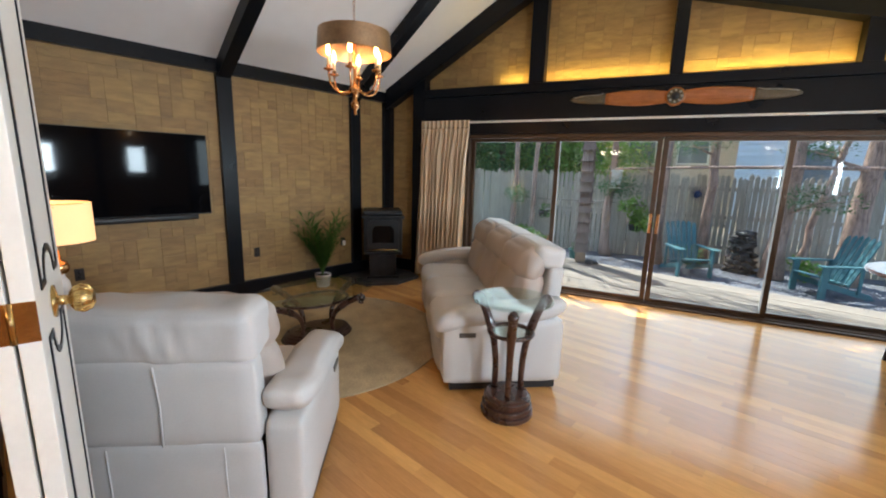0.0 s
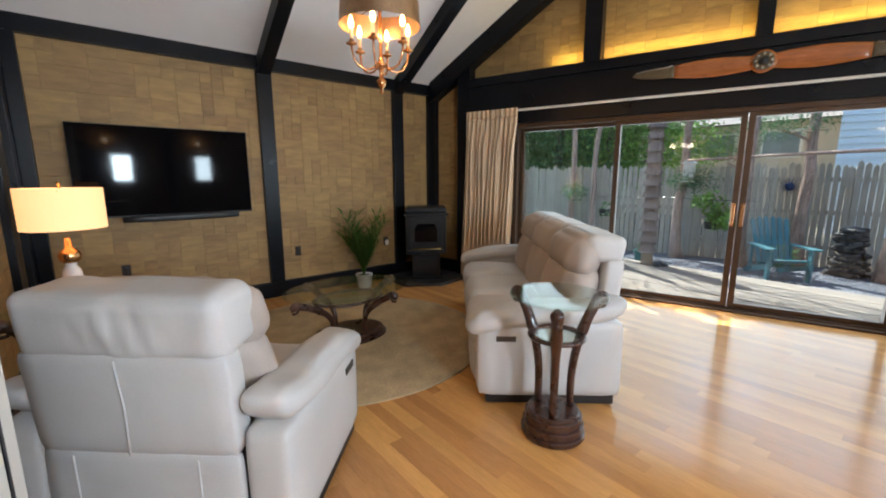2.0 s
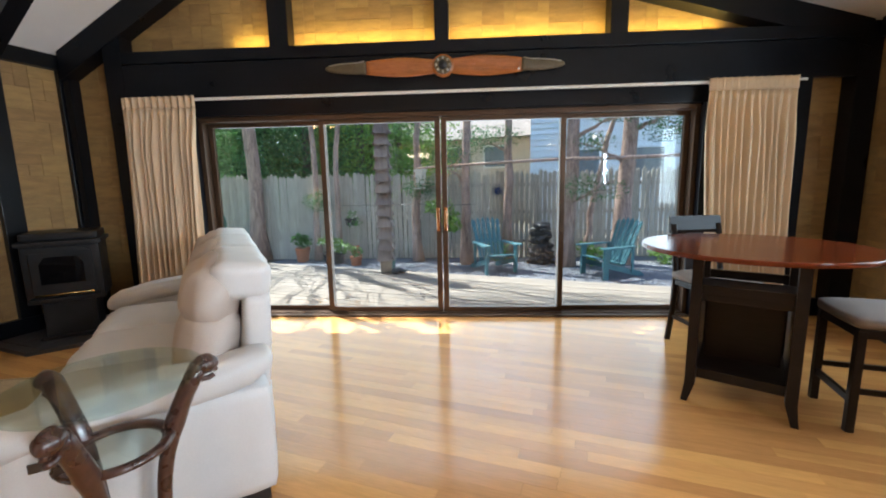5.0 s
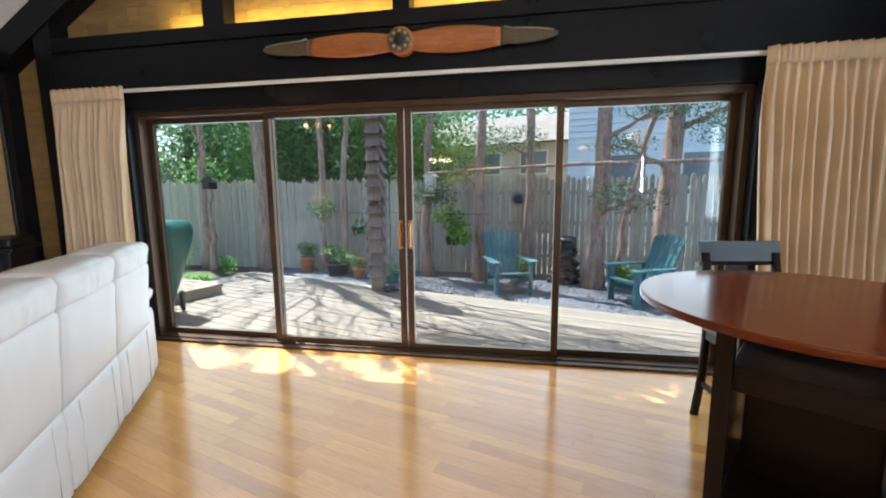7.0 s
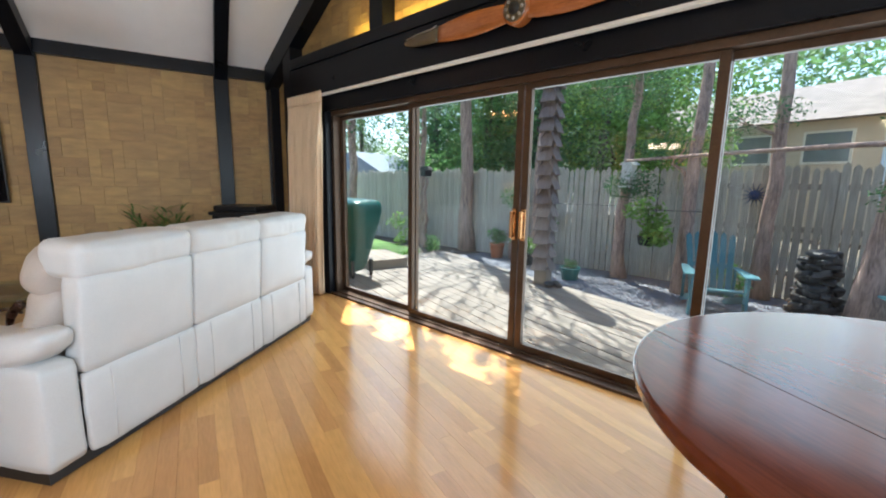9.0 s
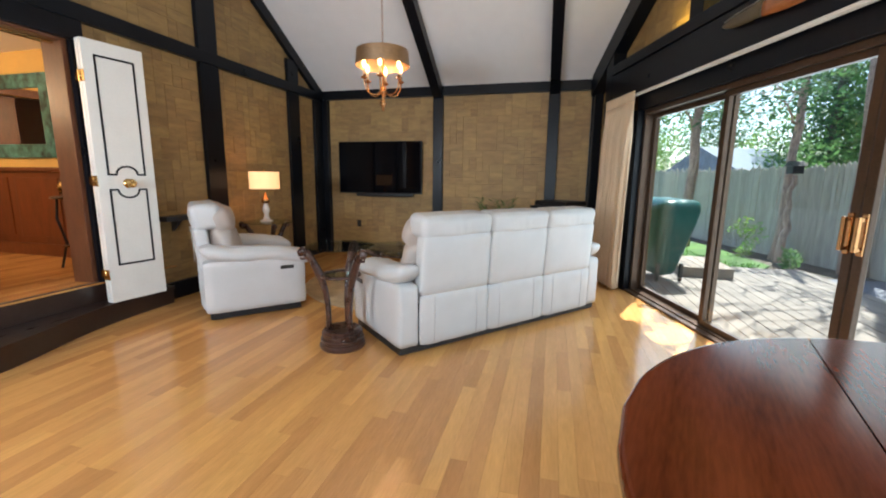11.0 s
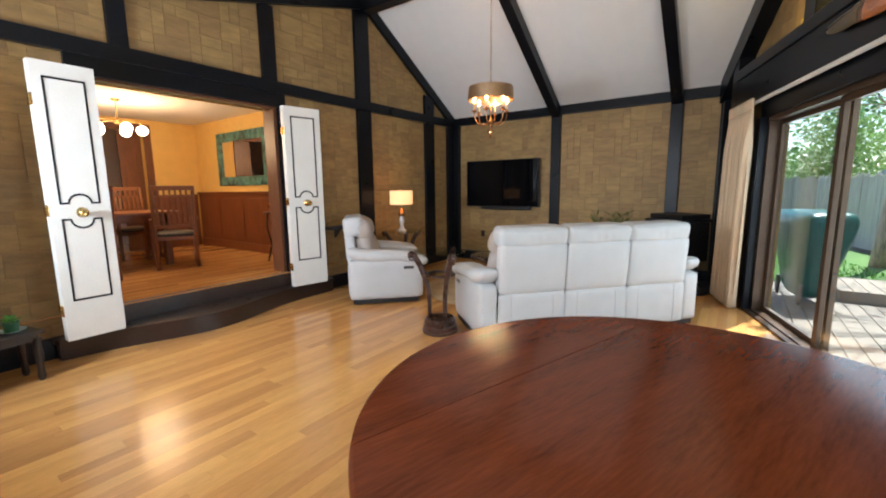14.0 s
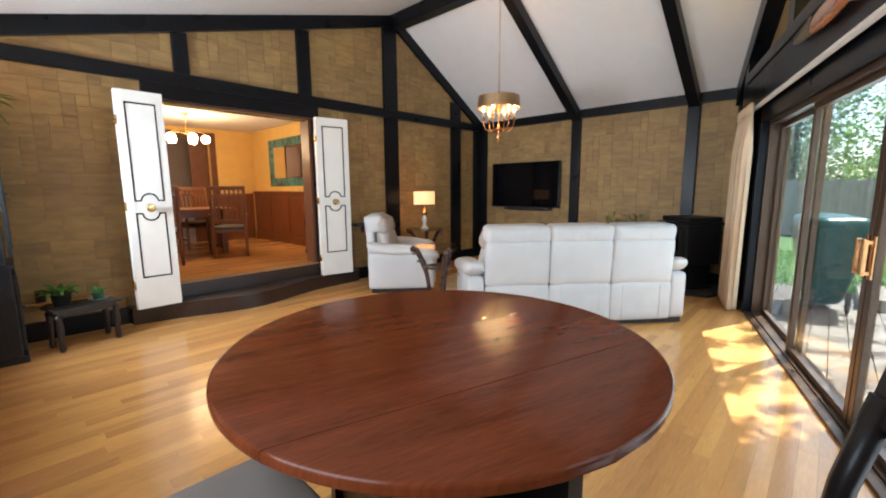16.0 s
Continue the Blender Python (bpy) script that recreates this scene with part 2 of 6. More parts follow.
# ---- shapes ----
class Shape:
    """Collects vertices and faces of one mesh."""

    def __init__(self):
        self.v, self.f, self.smooth = [], [], []

    def add(self, verts, faces, m=None, smooth=False):
        o = len(self.v)
        self.v += [tuple(m @ Vector(p)) if m is not None else tuple(p) for p in verts]
        self.f += [tuple(i + o for i in face) for face in faces]
        self.smooth += [smooth] * len(faces)
        return self

    def box(self, x0, x1, y0, y1, z0, z1, m=None, c=0.0):
        """A box; c: chamfer of its long edges."""
        if c <= 0:
            p = [(x, y, z) for z in (z0, z1) for x, y in ((x0, y0), (x1, y0), (x1, y1), (x0, y1))]
            return self.add(p, [(3, 2, 1, 0), (4, 5, 6, 7), (0, 1, 5, 4), (1, 2, 6, 5), (2, 3, 7, 6), (3, 0, 4, 7)], m)
        b = bmesh.new()
        bmesh.ops.create_cube(b, size=1)
        for w in b.verts:
            w.co = Vector(((x0 + x1) / 2 + w.co.x * (x1 - x0), (y0 + y1) / 2 + w.co.y * (y1 - y0), (z0 + z1) / 2 + w.co.z * (z1 - z0)))
        bmesh.ops.bevel(b, geom=b.edges[:], offset=c, segments=2, affect="EDGES", profile=0.6)
        b.verts.index_update()
        self.add([w.co.copy() for w in b.verts], [[w.index for w in f.verts] for f in b.faces], m)
        b.free()
        return self

    def prism(self, poly, a, b, axis="z", m=None):
        """A polygon drawn out from a to b along an axis. x: poly is (y, z); y: (x, z); z: (x, y)."""
        put = {"z": lambda p, h: (p[0], p[1], h), "y": lambda p, h: (p[0], h, p[1]), "x": lambda p, h: (h, p[0], p[1])}[axis]
        n = len(poly)
        area = sum(poly[i][0] * poly[(i + 1) % n][1] - poly[(i + 1) % n][0] * poly[i][1] for i in range(n))
        pts = list(poly) if (area > 0) != (axis == "y") else list(poly)[::-1]
        v = [put(p, a) for p in pts] + [put(p, b) for p in pts]
        f = [tuple(range(n))[::-1], tuple(range(n, 2 * n))] + [(i, (i + 1) % n, n + (i + 1) % n, n + i) for i in range(n)]
        if a > b:
            f = [g[::-1] for g in f]
        return self.add(v, f, m)

    def lathe(self, prof, n=24, m=None, squash=1.0, smooth=True):
        """A profile of (radius, z) turned round z."""
        v, f = [], []
        for r, z in prof:
            v += [(r * math.cos(2 * math.pi * i / n), squash * r * math.sin(2 * math.pi * i / n), z) for i in range(n)]
        for j in range(len(prof) - 1):
            f += [(j * n + i, j * n + (i + 1) % n, (j + 1) * n + (i + 1) % n, (j + 1) * n + i) for i in range(n)]
        f += [tuple(range(n))[::-1], tuple(range((len(prof) - 1) * n, len(prof) * n))]
        return self.add(v, f, m, smooth)

    def tube(self, path, radii, n=10, m=None, squash=1.0):
        """A round bar along a path, with one radius a point."""
        path = [Vector(p) for p in path]
        if not hasattr(radii, "__len__"):
            radii = [radii] * len(path)
        v, f = [], []
        side = None
        for i, p in enumerate(path):
            t = (path[min(i + 1, len(path) - 1)] - path[max(i - 1, 0)]).normalized()
            if side is None:
                side = t.orthogonal().normalized()
            side = (side - t * side.dot(t)).normalized()
            up = t.cross(side)
            for k in range(n):
                a = 2 * math.pi * k / n
                v.append(p + radii[i] * (math.cos(a) * side + squash * math.sin(a) * up))
        for j in range(len(path) - 1):
            f += [(j * n + k, j * n + (k + 1) % n, (j + 1) * n + (k + 1) % n, (j + 1) * n + k) for k in range(n)]
        f += [tuple(range(n))[::-1], tuple(range((len(path) - 1) * n, len(path) * n))]
        return self.add(v, f, m, True)

    def soft(self, sx, sy, sz, r, m=None, puff=0.0, n=10, rough=0.0, shape=None):
        """A cushion: a rounded box about its centre, bulged by puff, wrinkled by rough; shape moves a point."""
        h = Vector((sx / 2, sy / 2, sz / 2))
        r = min(r, min(h) * 0.98)
        at, v, f = {}, [], []

        def vert(p):
            key = tuple(round(c, 5) for c in p)
            if key not in at:
                q = Vector([c * k for c, k in zip(p, h)])
                core = Vector([max(-k + r, min(k - r, c)) for c, k in zip(q, h)])
                d = q - core
                out = core + (d.normalized() * r if d.length > 1e-9 else d)
                b = [1 - c * c for c in p]
                for ax in range(3):
                    if abs(p[ax]) > 0.999:
                        o = [i for i in range(3) if i != ax]
                        out[ax] += math.copysign(puff * b[o[0]] * b[o[1]], p[ax])
                if rough:
                    out += rough * noise.noise_vector(out * 9 + Vector((sx * 31, sy * 17, sz * 7)))
                if shape:
                    out = Vector(shape(out))
                at[key] = len(v)
                v.append(out)
            return at[key]

        grid = [-1 + 2 * i / n for i in range(n + 1)]
        for ax in range(3):
            for sg in (-1, 1):
                for i in range(n):
                    for j in range(n):
                        quad = []
                        for a, b in ((i, j), (i + 1, j), (i + 1, j + 1), (i, j + 1)):
                            p = [0, 0, 0]
                            p[ax], p[(ax + 1) % 3], p[(ax + 2) % 3] = sg, grid[a], grid[b]
                            quad.append(vert(tuple(p)))
                        f.append(tuple(quad) if sg > 0 else tuple(quad[::-1]))
        return self.add(v, f, m, True)

    def mesh(self, name, material):
        me = bpy.data.meshes.new(name)
        me.from_pydata(self.v, [], self.f)
        me.polygons.foreach_set("use_smooth", self.smooth)
        me.materials.append(material)
        me.update()
        return me


def part(name, shape, material, parent, label="", m=None):
    ob = new(name, shape.mesh(name, material))
    ob.parent = parent
    if m is not None:
        ob.matrix_basis = m
    if label:
        tagged(ob, label)
    return ob


def thing(name, m, label, category, group="", kind=""):
    ob = new(name)
    ob.empty_display_size = 0.1
    ob.matrix_basis = m
    return tagged(ob, label, category, group, kind)


def solid(name, shape, material, label, category="", group="", kind="", m=None):
    ob = new(name, shape.mesh(name, material))
    if m is not None:
        ob.matrix_basis = m
    return tagged(ob, label, category, group, kind)



# ---- the room ----
RIDGE, TOP = -1.69, 4.12
CW, SW = math.cos(radians(SKEW)), math.sin(radians(SKEW))


def zc(x):
    """Height of the ceiling over x."""
    return TOP - (0.62 * (RIDGE - x) if x < RIDGE else 0.276 * (x - RIDGE))


def yd(x, off=0.0):
    """The glass wall's y at x, off metres into the room."""
    return 6.67 + 0.297 * x - off / CW


def struct(name, shape, material, label, m=None, category=""):
    return solid(name, shape, material, label, category or name.split("_")[0], kind="structure", m=m)


# ceilings, two slopes
for x0, x1, nm in ((-4.3, RIDGE, "ceiling_west"), (RIDGE, 3.75, "ceiling_east")):
    c = [(x0, 0.75), (x1, 0.75), (x1, yd(x1, -0.25)), (x0, yd(x0, -0.25))]
    v = [(x, y, zc(x)) for x, y in c] + [(x, y, zc(x) + 0.12) for x, y in c]
    struct(nm, Shape().add(v, [(3, 2, 1, 0), (4, 5, 6, 7), (0, 1, 5, 4), (1, 2, 6, 5), (2, 3, 7, 6), (3, 0, 4, 7)]), CEIL, "white plaster sloped ceiling", category="ceiling")

# walls
wall_west = struct("wall_west", Shape().box(-4.24, -4.04, 0.8, 5.62, -0.3, 2.72), BACKING, "television wall clad in brown woven wood tiles", category="wall")
gab = lambda a, b, z0, k=0.04: [(a, z0), (b, z0), (b, zc(b) + k)] + ([(RIDGE, TOP + k)] if a < RIDGE < b else []) + [(a, zc(a) + k)]
OX0, OX1, OTOP, UP = -0.18, 1.62, 2.40, 0.36
sh = Shape().prism(gab(-4.24, OX0, -0.3), 0.8, 1.0, "y").prism(gab(OX0, OX1, OTOP), 0.8, 1.0, "y").prism(gab(OX1, 3.65, -0.3), 0.8, 1.0, "y")
wall_south = struct("wall_south", sh, BACKING, "gable wall with dining room opening, clad in woven wood tiles", category="wall")
# the third opening is an unseen window, added to brighten the north-east corner
EW = ((1.84, 2.24, 1.32, 1.95), (3.50, 3.90, 1.32, 1.95), (5.02, 6.24, 1.0, 2.2))
sh, last = Shape(), 0.8
for a, b, z0, z1 in EW:
    sh.box(3.45, 3.65, last, a, -0.3, 2.74).box(3.45, 3.65, a, b, -0.3, z0).box(3.45, 3.65, a, b, z1, 2.74)
    last = b
wall_east = struct("wall_east", sh.box(3.45, 3.65, last, 8.0, -0.3, 2.74), BACKING, "side wall clad in brown woven wood tiles", category="wall")
gs = lambda a, b, z0, k=0.04: [(s, z) for s, z in [(a, z0), (b, z0), (b, zc(b * CW) + k)] + ([(RIDGE / CW, TOP + k)] if a < RIDGE / CW < b else []) + [(a, zc(a * CW) + k)]]
FS0, FS1, FTOP = -2.87, 2.10, 2.09
sh = Shape().prism(gs(-4.45, FS0, -0.3), 0.0, 0.16, "y").prism(gs(FS0, FS1, FTOP), 0.0, 0.16, "y").prism(gs(FS1, 3.8, -0.3), 0.0, 0.16, "y")
wall_north = struct("wall_north", sh, BACKING, "gable wall over the glass doors, clad in woven wood tiles", m=DW, category="wall")


def timber(name, label, shape, m=None):
    return struct(name, shape, BLACK, label, m, category=name)


POST, BEAM, RAFT = "black painted timber post", "black painted timber beam", "black painted ceiling rafter"
# west wall
for a, b in ((2.99, 3.15), (4.75, 4.91), (5.35, 5.46)):
    timber("post", POST + " on the television wall", Shape().box(-4.04, -3.98, a, b, 0.18, 2.57, c=0.006))
timber("post", POST + " in the corner", Shape().box(-4.04, -3.95, 1.05, 1.15, 0.18, 2.57, c=0.006))
timber("beam", BEAM + " along the eave", Shape().box(-4.04, -3.965, 1.05, 5.44, 2.57, 2.715, c=0.006))
struct("baseboard", Shape().box(-4.04, -3.985, 1.05, 5.44, 0.0, 0.18, c=0.006), BLACK, "black painted tall baseboard")
# south wall
for a, b, z0, z1 in ((-3.98, -3.74, 0.18, 2.54), (-3.32, -3.06, 0.18, 2.54), (-1.74, -1.47, 0.18, 3.94), (-3.32, -3.06, 2.675, zc(-3.3) - 0.12), (-0.20, -0.02, 2.675, zc(-0.02) - 0.15), (1.28, 1.43, 2.675, zc(1.43) - 0.15)):
    timber("post", POST + " on the dining room wall", Shape().box(a, b, 1.0, 1.05, z0, z1, c=0.006))
timber("beam", BEAM + " across the dining room wall", Shape().box(-3.98, 3.45, 1.0, 1.062, 2.54, 2.675, c=0.006))
timber("beam", "black painted header over the dining room opening", Shape().box(OX0 - 0.1, OX1 + 0.14, 1.0, 1.055, OTOP - 0.02, 2.54, c=0.006))
for x0, x1 in ((-3.97, -1.76), (-1.62, 3.44)):
    timber("rake_beam", "black painted sloping gable beam", Shape().prism([(x0, zc(x0) - 0.17), (x1, zc(x1) - 0.17), (x1, zc(x1) + 0.01), (x0, zc(x0) + 0.01)], 1.0, 1.066, "y"))
struct("baseboard", Shape().box(-3.98, -0.80, 1.0, 1.045, 0.0, 0.18, c=0.006), BLACK, "black painted tall baseboard")
struct("baseboard", Shape().box(2.05, 3.45, 1.0, 1.045, 0.0, 0.18, c=0.006), BLACK, "black painted tall baseboard")
# ridge and rafters
timber("ridge_beam", "heavy black painted ridge beam", Shape().box(RIDGE - 0.09, RIDGE + 0.09, 1.07, yd(RIDGE, 0.17), 3.90, TOP + 0.01, c=0.008))
for yc in (3.07, 4.83):
    x0, x1 = -4.0, RIDGE - 0.09
    timber("rafter", RAFT, Shape().prism([(x0, zc(x0) - 0.17), (x1, zc(x1) - 0.17), (x1, zc(x1) + 0.01), (x0, zc(x0) + 0.01)], yc - 0.07, yc + 0.07, "y"))
# north wall: posts, fascia, cove ledge, rakes
for a, b, z0, z1 in ((-3.68, -3.49, 0.0, zc(-3.45) - 0.1), (2.86, 2.99, 0.0, 2.27), (3.36, 3.62, 0.0, 2.72)):
    timber("post", POST + " beside the glass doors", Shape().box(a, b, -0.16, 0.0, z0, z1, c=0.006), DW)
timber("post", POST + " in the corner", Shape().box(-4.17, -4.10, -0.12, 0.0, 0.0, 2.6, c=0.006), DW)
for a, b in ((-2.0, -1.81), (-0.415, -0.285), (1.19, 1.35)):
    timber("post", POST + " in the gable", Shape().box(a, b, -0.15, 0.0, 2.70, zc(max(a * CW, b * CW) if a > -1.7 else -2.0) - 0.12, c=0.006), DW)
timber("fascia", "wide black painted fascia over the glass doors", Shape().box(-3.49, 3.36, -0.16, -0.11, 2.26, 2.585, c=0.006), DW)
timber("beam", BEAM + " with a cove light ledge", Shape().box(-3.49, 3.36, -0.175, -0.115, 2.588, 2.70, c=0.006).box(-3.49, 3.36, -0.115, -0.002, 2.62, 2.66), DW)
timber("trim", "black painted panel above the glass doors", Shape().box(-2.96, 2.20, -0.07, -0.002, 2.092, 2.27, c=0.005), DW)
timber("trim", "black painted jamb beside the glass doors", Shape().box(-2.98, -2.872, -0.10, -0.002, 0.0, 2.09, c=0.005), DW)
timber("trim", "black painted jamb beside the glass doors", Shape().box(2.102, 2.22, -0.10, -0.002, 0.0, 2.09, c=0.005), DW)
for x0, x1 in ((-3.97, -1.76), (-1.62, 3.30)):
    a, b = x0 / CW, x1 / CW
    timber("rake_beam", "black painted sloping gable beam", Shape().prism([(a, zc(x0) - 0.24), (b, zc(x1) - 0.24), (b, zc(x1) + 0.06), (a, zc(x0) + 0.06)], -0.17, -0.002, "y"), DW)
struct("baseboard", Shape().box(2.99, 3.36, -0.05, -0.002, 0.0, 0.18, c=0.006), BLACK, "black painted tall baseboard", DW)
struct("baseboard", Shape().box(-4.10, -3.68, -0.05, -0.002, 0.0, 0.18, c=0.006), BLACK, "black painted tall baseboard", DW)
# east wall
for a, b in ((1.06, 1.2), (2.9, 3.06), (4.8, 4.96), (6.3, 6.46)):
    timber("post", POST + " on the side wall", Shape().box(3.39, 3.45, a, b, 0.18, 2.56, c=0.006))
timber("beam", BEAM + " along the eave", Shape().box(3.375, 3.45, 1.07, 7.45, 2.56, 2.72, c=0.006))
struct("baseboard", Shape().box(3.40, 3.45, 1.07, 7.5, 0.0, 0.18, c=0.006), BLACK, "black painted tall baseboard")
for i, (a, b, z0, z1) in enumerate(EW):
    win = thing("window_%d" % (i + 1), pose(0, 0, 0), "plain window with a black frame out of view in the side wall", "window", kind="structure")
    part("window_frame", Shape().box(3.43, 3.60, a - 0.02, a + 0.025, z0 - 0.02, z1 + 0.02).box(3.43, 3.60, b - 0.025, b + 0.02, z0 - 0.02, z1 + 0.02).box(3.43, 3.60, a + 0.025, b - 0.025, z1 - 0.025, z1 + 0.02).box(3.43, 3.60, a + 0.025, b - 0.025, z0 - 0.02, z0 + 0.025), BLACK, win)
    pn = part("pane", Shape().box(3.53, 3.536, a + 0.02, b - 0.02, z0 + 0.02, z1 - 0.02), GLASS, win)
    pn.visible_shadow = False
for wy in (1.78, 3.60):
    sconce = thing("wall_sconce", pose(3.45, wy, 2.25), "small lit wall sconce with a warm glowing glass bowl", "wall light", "sconces over the side windows")
    part("back_plate", Shape().lathe([(0.045, 0.0), (0.045, 0.010), (0.02, 0.016)], 20, pose(0, 0, -0.06, 0, -90, 0)), BRASS, sconce)
    part("arm", Shape().tube([(-0.01, 0, -0.06), (-0.07, 0, -0.08), (-0.11, 0, -0.06), (-0.12, 0, -0.03)], 0.006, 7), BRASS, sconce)
    bowl = part("glass_bowl", Shape().soft(0.085, 0.085, 0.085, 0.042, pose(-0.12, 0, 0.0), 0, 8), GLOBE, sconce, "glowing glass bowl")
    bowl.visible_shadow = False
strip = thing("cove_light_strip", DW @ pose(0, 0, 0), "warm yellow strip light on the cove ledge", "strip light")
part("strip", Shape().box(-2.3, 2.4, -0.10, -0.06, 2.662, 2.672), WHITE, strip)

# floor base
struct("floor", Shape().prism([(-4.24, 0.8), (3.65, 0.8), (3.65, yd(3.65, -0.05)), (-4.24, yd(-4.24, -0.05))], -0.12, -0.014), SUBFLOOR, "honey oak strip floor with a glossy finish", category="floor")

# sliding glass doors
door_1 = thing("door_1", DW, "four panel sliding glass doors in bronze aluminium frames", "sliding door", kind="structure")
part("frame", Shape().box(FS0, FS1, -0.03, 0.12, 0.0, 0.035, c=0.004).box(FS0, FS1, -0.03, 0.12, 2.04, FTOP, c=0.004).box(FS0, FS0 + 0.045, -0.028, 0.118, 0.035, 2.04).box(FS1 - 0.045, FS1, -0.028, 0.118, 0.035, 2.04), BRONZE, door_1)
for a, b, d in ((-2.82, -1.575, 0.06), (-1.625, -0.39, 0.0), (-0.38, 0.855, 0.0), (0.805, 2.05, 0.06)):
    w = 0.05 if d > 0.01 else 0.055
    leaf = part("door_panel", Shape().box(a, a + w, d, d + 0.04, 0.037, 2.038, c=0.004).box(b - w, b, d, d + 0.04, 0.037, 2.038, c=0.004).box(a + w, b - w, d, d + 0.04, 0.037, 0.085).box(a + w, b - w, d, d + 0.04, 1.995, 2.038), BRONZE, door_1)
    pane = part("pane", Shape().box(a + w - 0.004, b - w + 0.004, d + 0.017, d + 0.023, 0.083, 1.997), GLASS, leaf, "clear glass pane")
    pane.visible_shadow = False
for sx in (-0.425, -0.345):
    part("handle", Shape().box(sx - 0.018, sx + 0.018, -0.012, 0.0, 0.90, 1.14, c=0.004).box(sx - 0.012, sx + 0.012, -0.055, -0.03, 0.92, 1.12, c=0.006).box(sx - 0.010, sx + 0.010, -0.035, -0.008, 0.925, 0.945).box(sx - 0.010, sx + 0.010, -0.035, -0.008, 1.095, 1.115), COPPER, door_1, "copper coloured pull handle")
part("threshold", Shape().box(FS0, FS1, -0.09, -0.031, 0.0, 0.022, c=0.004), BRONZE, door_1)

# curtains
def curtain(s0, s1, folds, label, seed, sway):
    rng = random.Random(seed)
    th = thing("curtain", DW @ pose((s0 + s1) / 2, -0.21, 0.02), label, "curtain", "curtains by the glass doors")
    nu, nv, w = folds * 10, 24, s1 - s0
    ph = [rng.uniform(-0.5, 0.5) for _ in range(folds + 2)]
    amp = [rng.uniform(0.6, 1.25) for _ in range(folds + 2)]
    for side, nm in ((0, "cloth"), (1, "heading")):
        v, f = [], []
        z0, z1 = (0.0, 2.14) if side == 0 else (2.14, 2.25)
        nvv = nv if side == 0 else 3
        for j in range(nvv + 1):
            z = z0 + (z1 - z0) * j / nvv
            k = min(1, max(0, (2.12 - z) / 0.35)) if side == 0 else 0
            for i in range(nu + 1):
                u = i / nu
                q = int(u * folds)
                a = 0.018 + 0.032 * k * amp[q]
                x = -w / 2 + w * u * (1 - 0.03 * k) + 0.014 * k * math.sin(z * 2 + ph[q] * 6) + sway * k * (2.12 - z) / 2.12
                y = a * math.sin(2 * math.pi * folds * u + ph[q] * k) + (0.008 * math.sin(2 * math.pi * folds * 2 * u) if side else 0) - (0.002 if side else 0)
                v.append((x, y, z))
        for j in range(nvv):
            f += [(j * (nu + 1) + i, j * (nu + 1) + i + 1, (j + 1) * (nu + 1) + i + 1, (j + 1) * (nu + 1) + i) for i in range(nu)]
        n = len(v)
        back = [(x, y + 0.006, z) for x, y, z in v]
        f2 = [tuple(c + n for c in g[::-1]) for g in f]
        rim = [(i, n + i, n + i + 1, i + 1) for i in range(nu)] + [(nvv * (nu + 1) + i + 1, n + nvv * (nu + 1) + i + 1, n + nvv * (nu + 1) + i, nvv * (nu + 1) + i) for i in range(nu)]
        part(nm, Shape().add(v + back, f + f2 + rim, None, True), CURTAIN, th)
    return th


curtain(-3.50, -2.76, 11, "beige pleated curtain drawn open beside the glass doors", 3, -0.06)
curtain(2.07, 2.83, 12, "beige pleated curtain drawn open behind the tall table", 5, 0.09)
rail = thing("curtain_track", DW, "white curtain track under the black fascia", "curtain track")
part("track", Shape().box(-3.42, 2.94, -0.165, -0.12, 2.236, 2.258, c=0.003), WHITE, rail)

# dining room shell
struct("dining_floor", Shape().box(-1.1, 3.9, -3.0, 1.0, 0.22, UP - 0.014), SUBFLOOR, "oak strip floor of the raised dining room", category="floor")
struct("dining_ceiling", Shape().box(-1.1, 3.9, -3.0, 0.8, 2.62, 2.72), CEIL, "white plaster dining room ceiling", category="ceiling")
struct("dining_wall_west", Shape().box(-1.1, -0.95, -3.0, 0.8, 0.3, 2.62), YELLOW, "ochre yellow painted dining room wall", category="wall")
HX0, HX1, HZ = -0.10, 0.80, 2.44
struct("dining_wall_south", Shape().box(-0.95, HX0, -3.0, -2.85, 0.3, 2.62).box(HX0, HX1, -3.0, -2.85, HZ, 2.62).box(HX1, 3.75, -3.0, -2.85, 0.3, 2.62), YELLOW, "ochre yellow painted dining room wall with a hall opening", category="wall")
struct("dining_wall_east", Shape().box(3.75, 3.9, -3.0, 0.8, 0.3, 2.62), YELLOW, "ochre yellow painted dining room wall", category="wall")
struct("dining_wall_north", Shape().box(-1.1, OX0, 0.79, 0.798, 0.3, 2.62).box(OX1, 3.9, 0.79, 0.798, 0.3, 2.62).box(OX0, OX1, 0.79, 0.798, OTOP, 2.62), YELLOW, "ochre yellow painted inner face of the dining room wall", category="wall")
struct("hall_wall", Shape().box(-1.5, 2.2, -4.5, -4.4, 0.3, 2.62).box(-1.6, -1.5, -4.5, -3.0, 0.3, 2.62).box(2.2, 2.3, -4.5, -3.0, 0.3, 2.62).box(-1.6, 2.3, -4.5, -3.0, 2.62, 2.7).box(-1.6, 2.3, -4.5, -3.0, 0.22, 0.345), MAUVE, "dull mauve painted hall beyond the dining room", category="wall")
cas = thing("door_2", pose(0, 0, 0), "dark stained casing round the hall opening", "door casing", kind="structure")
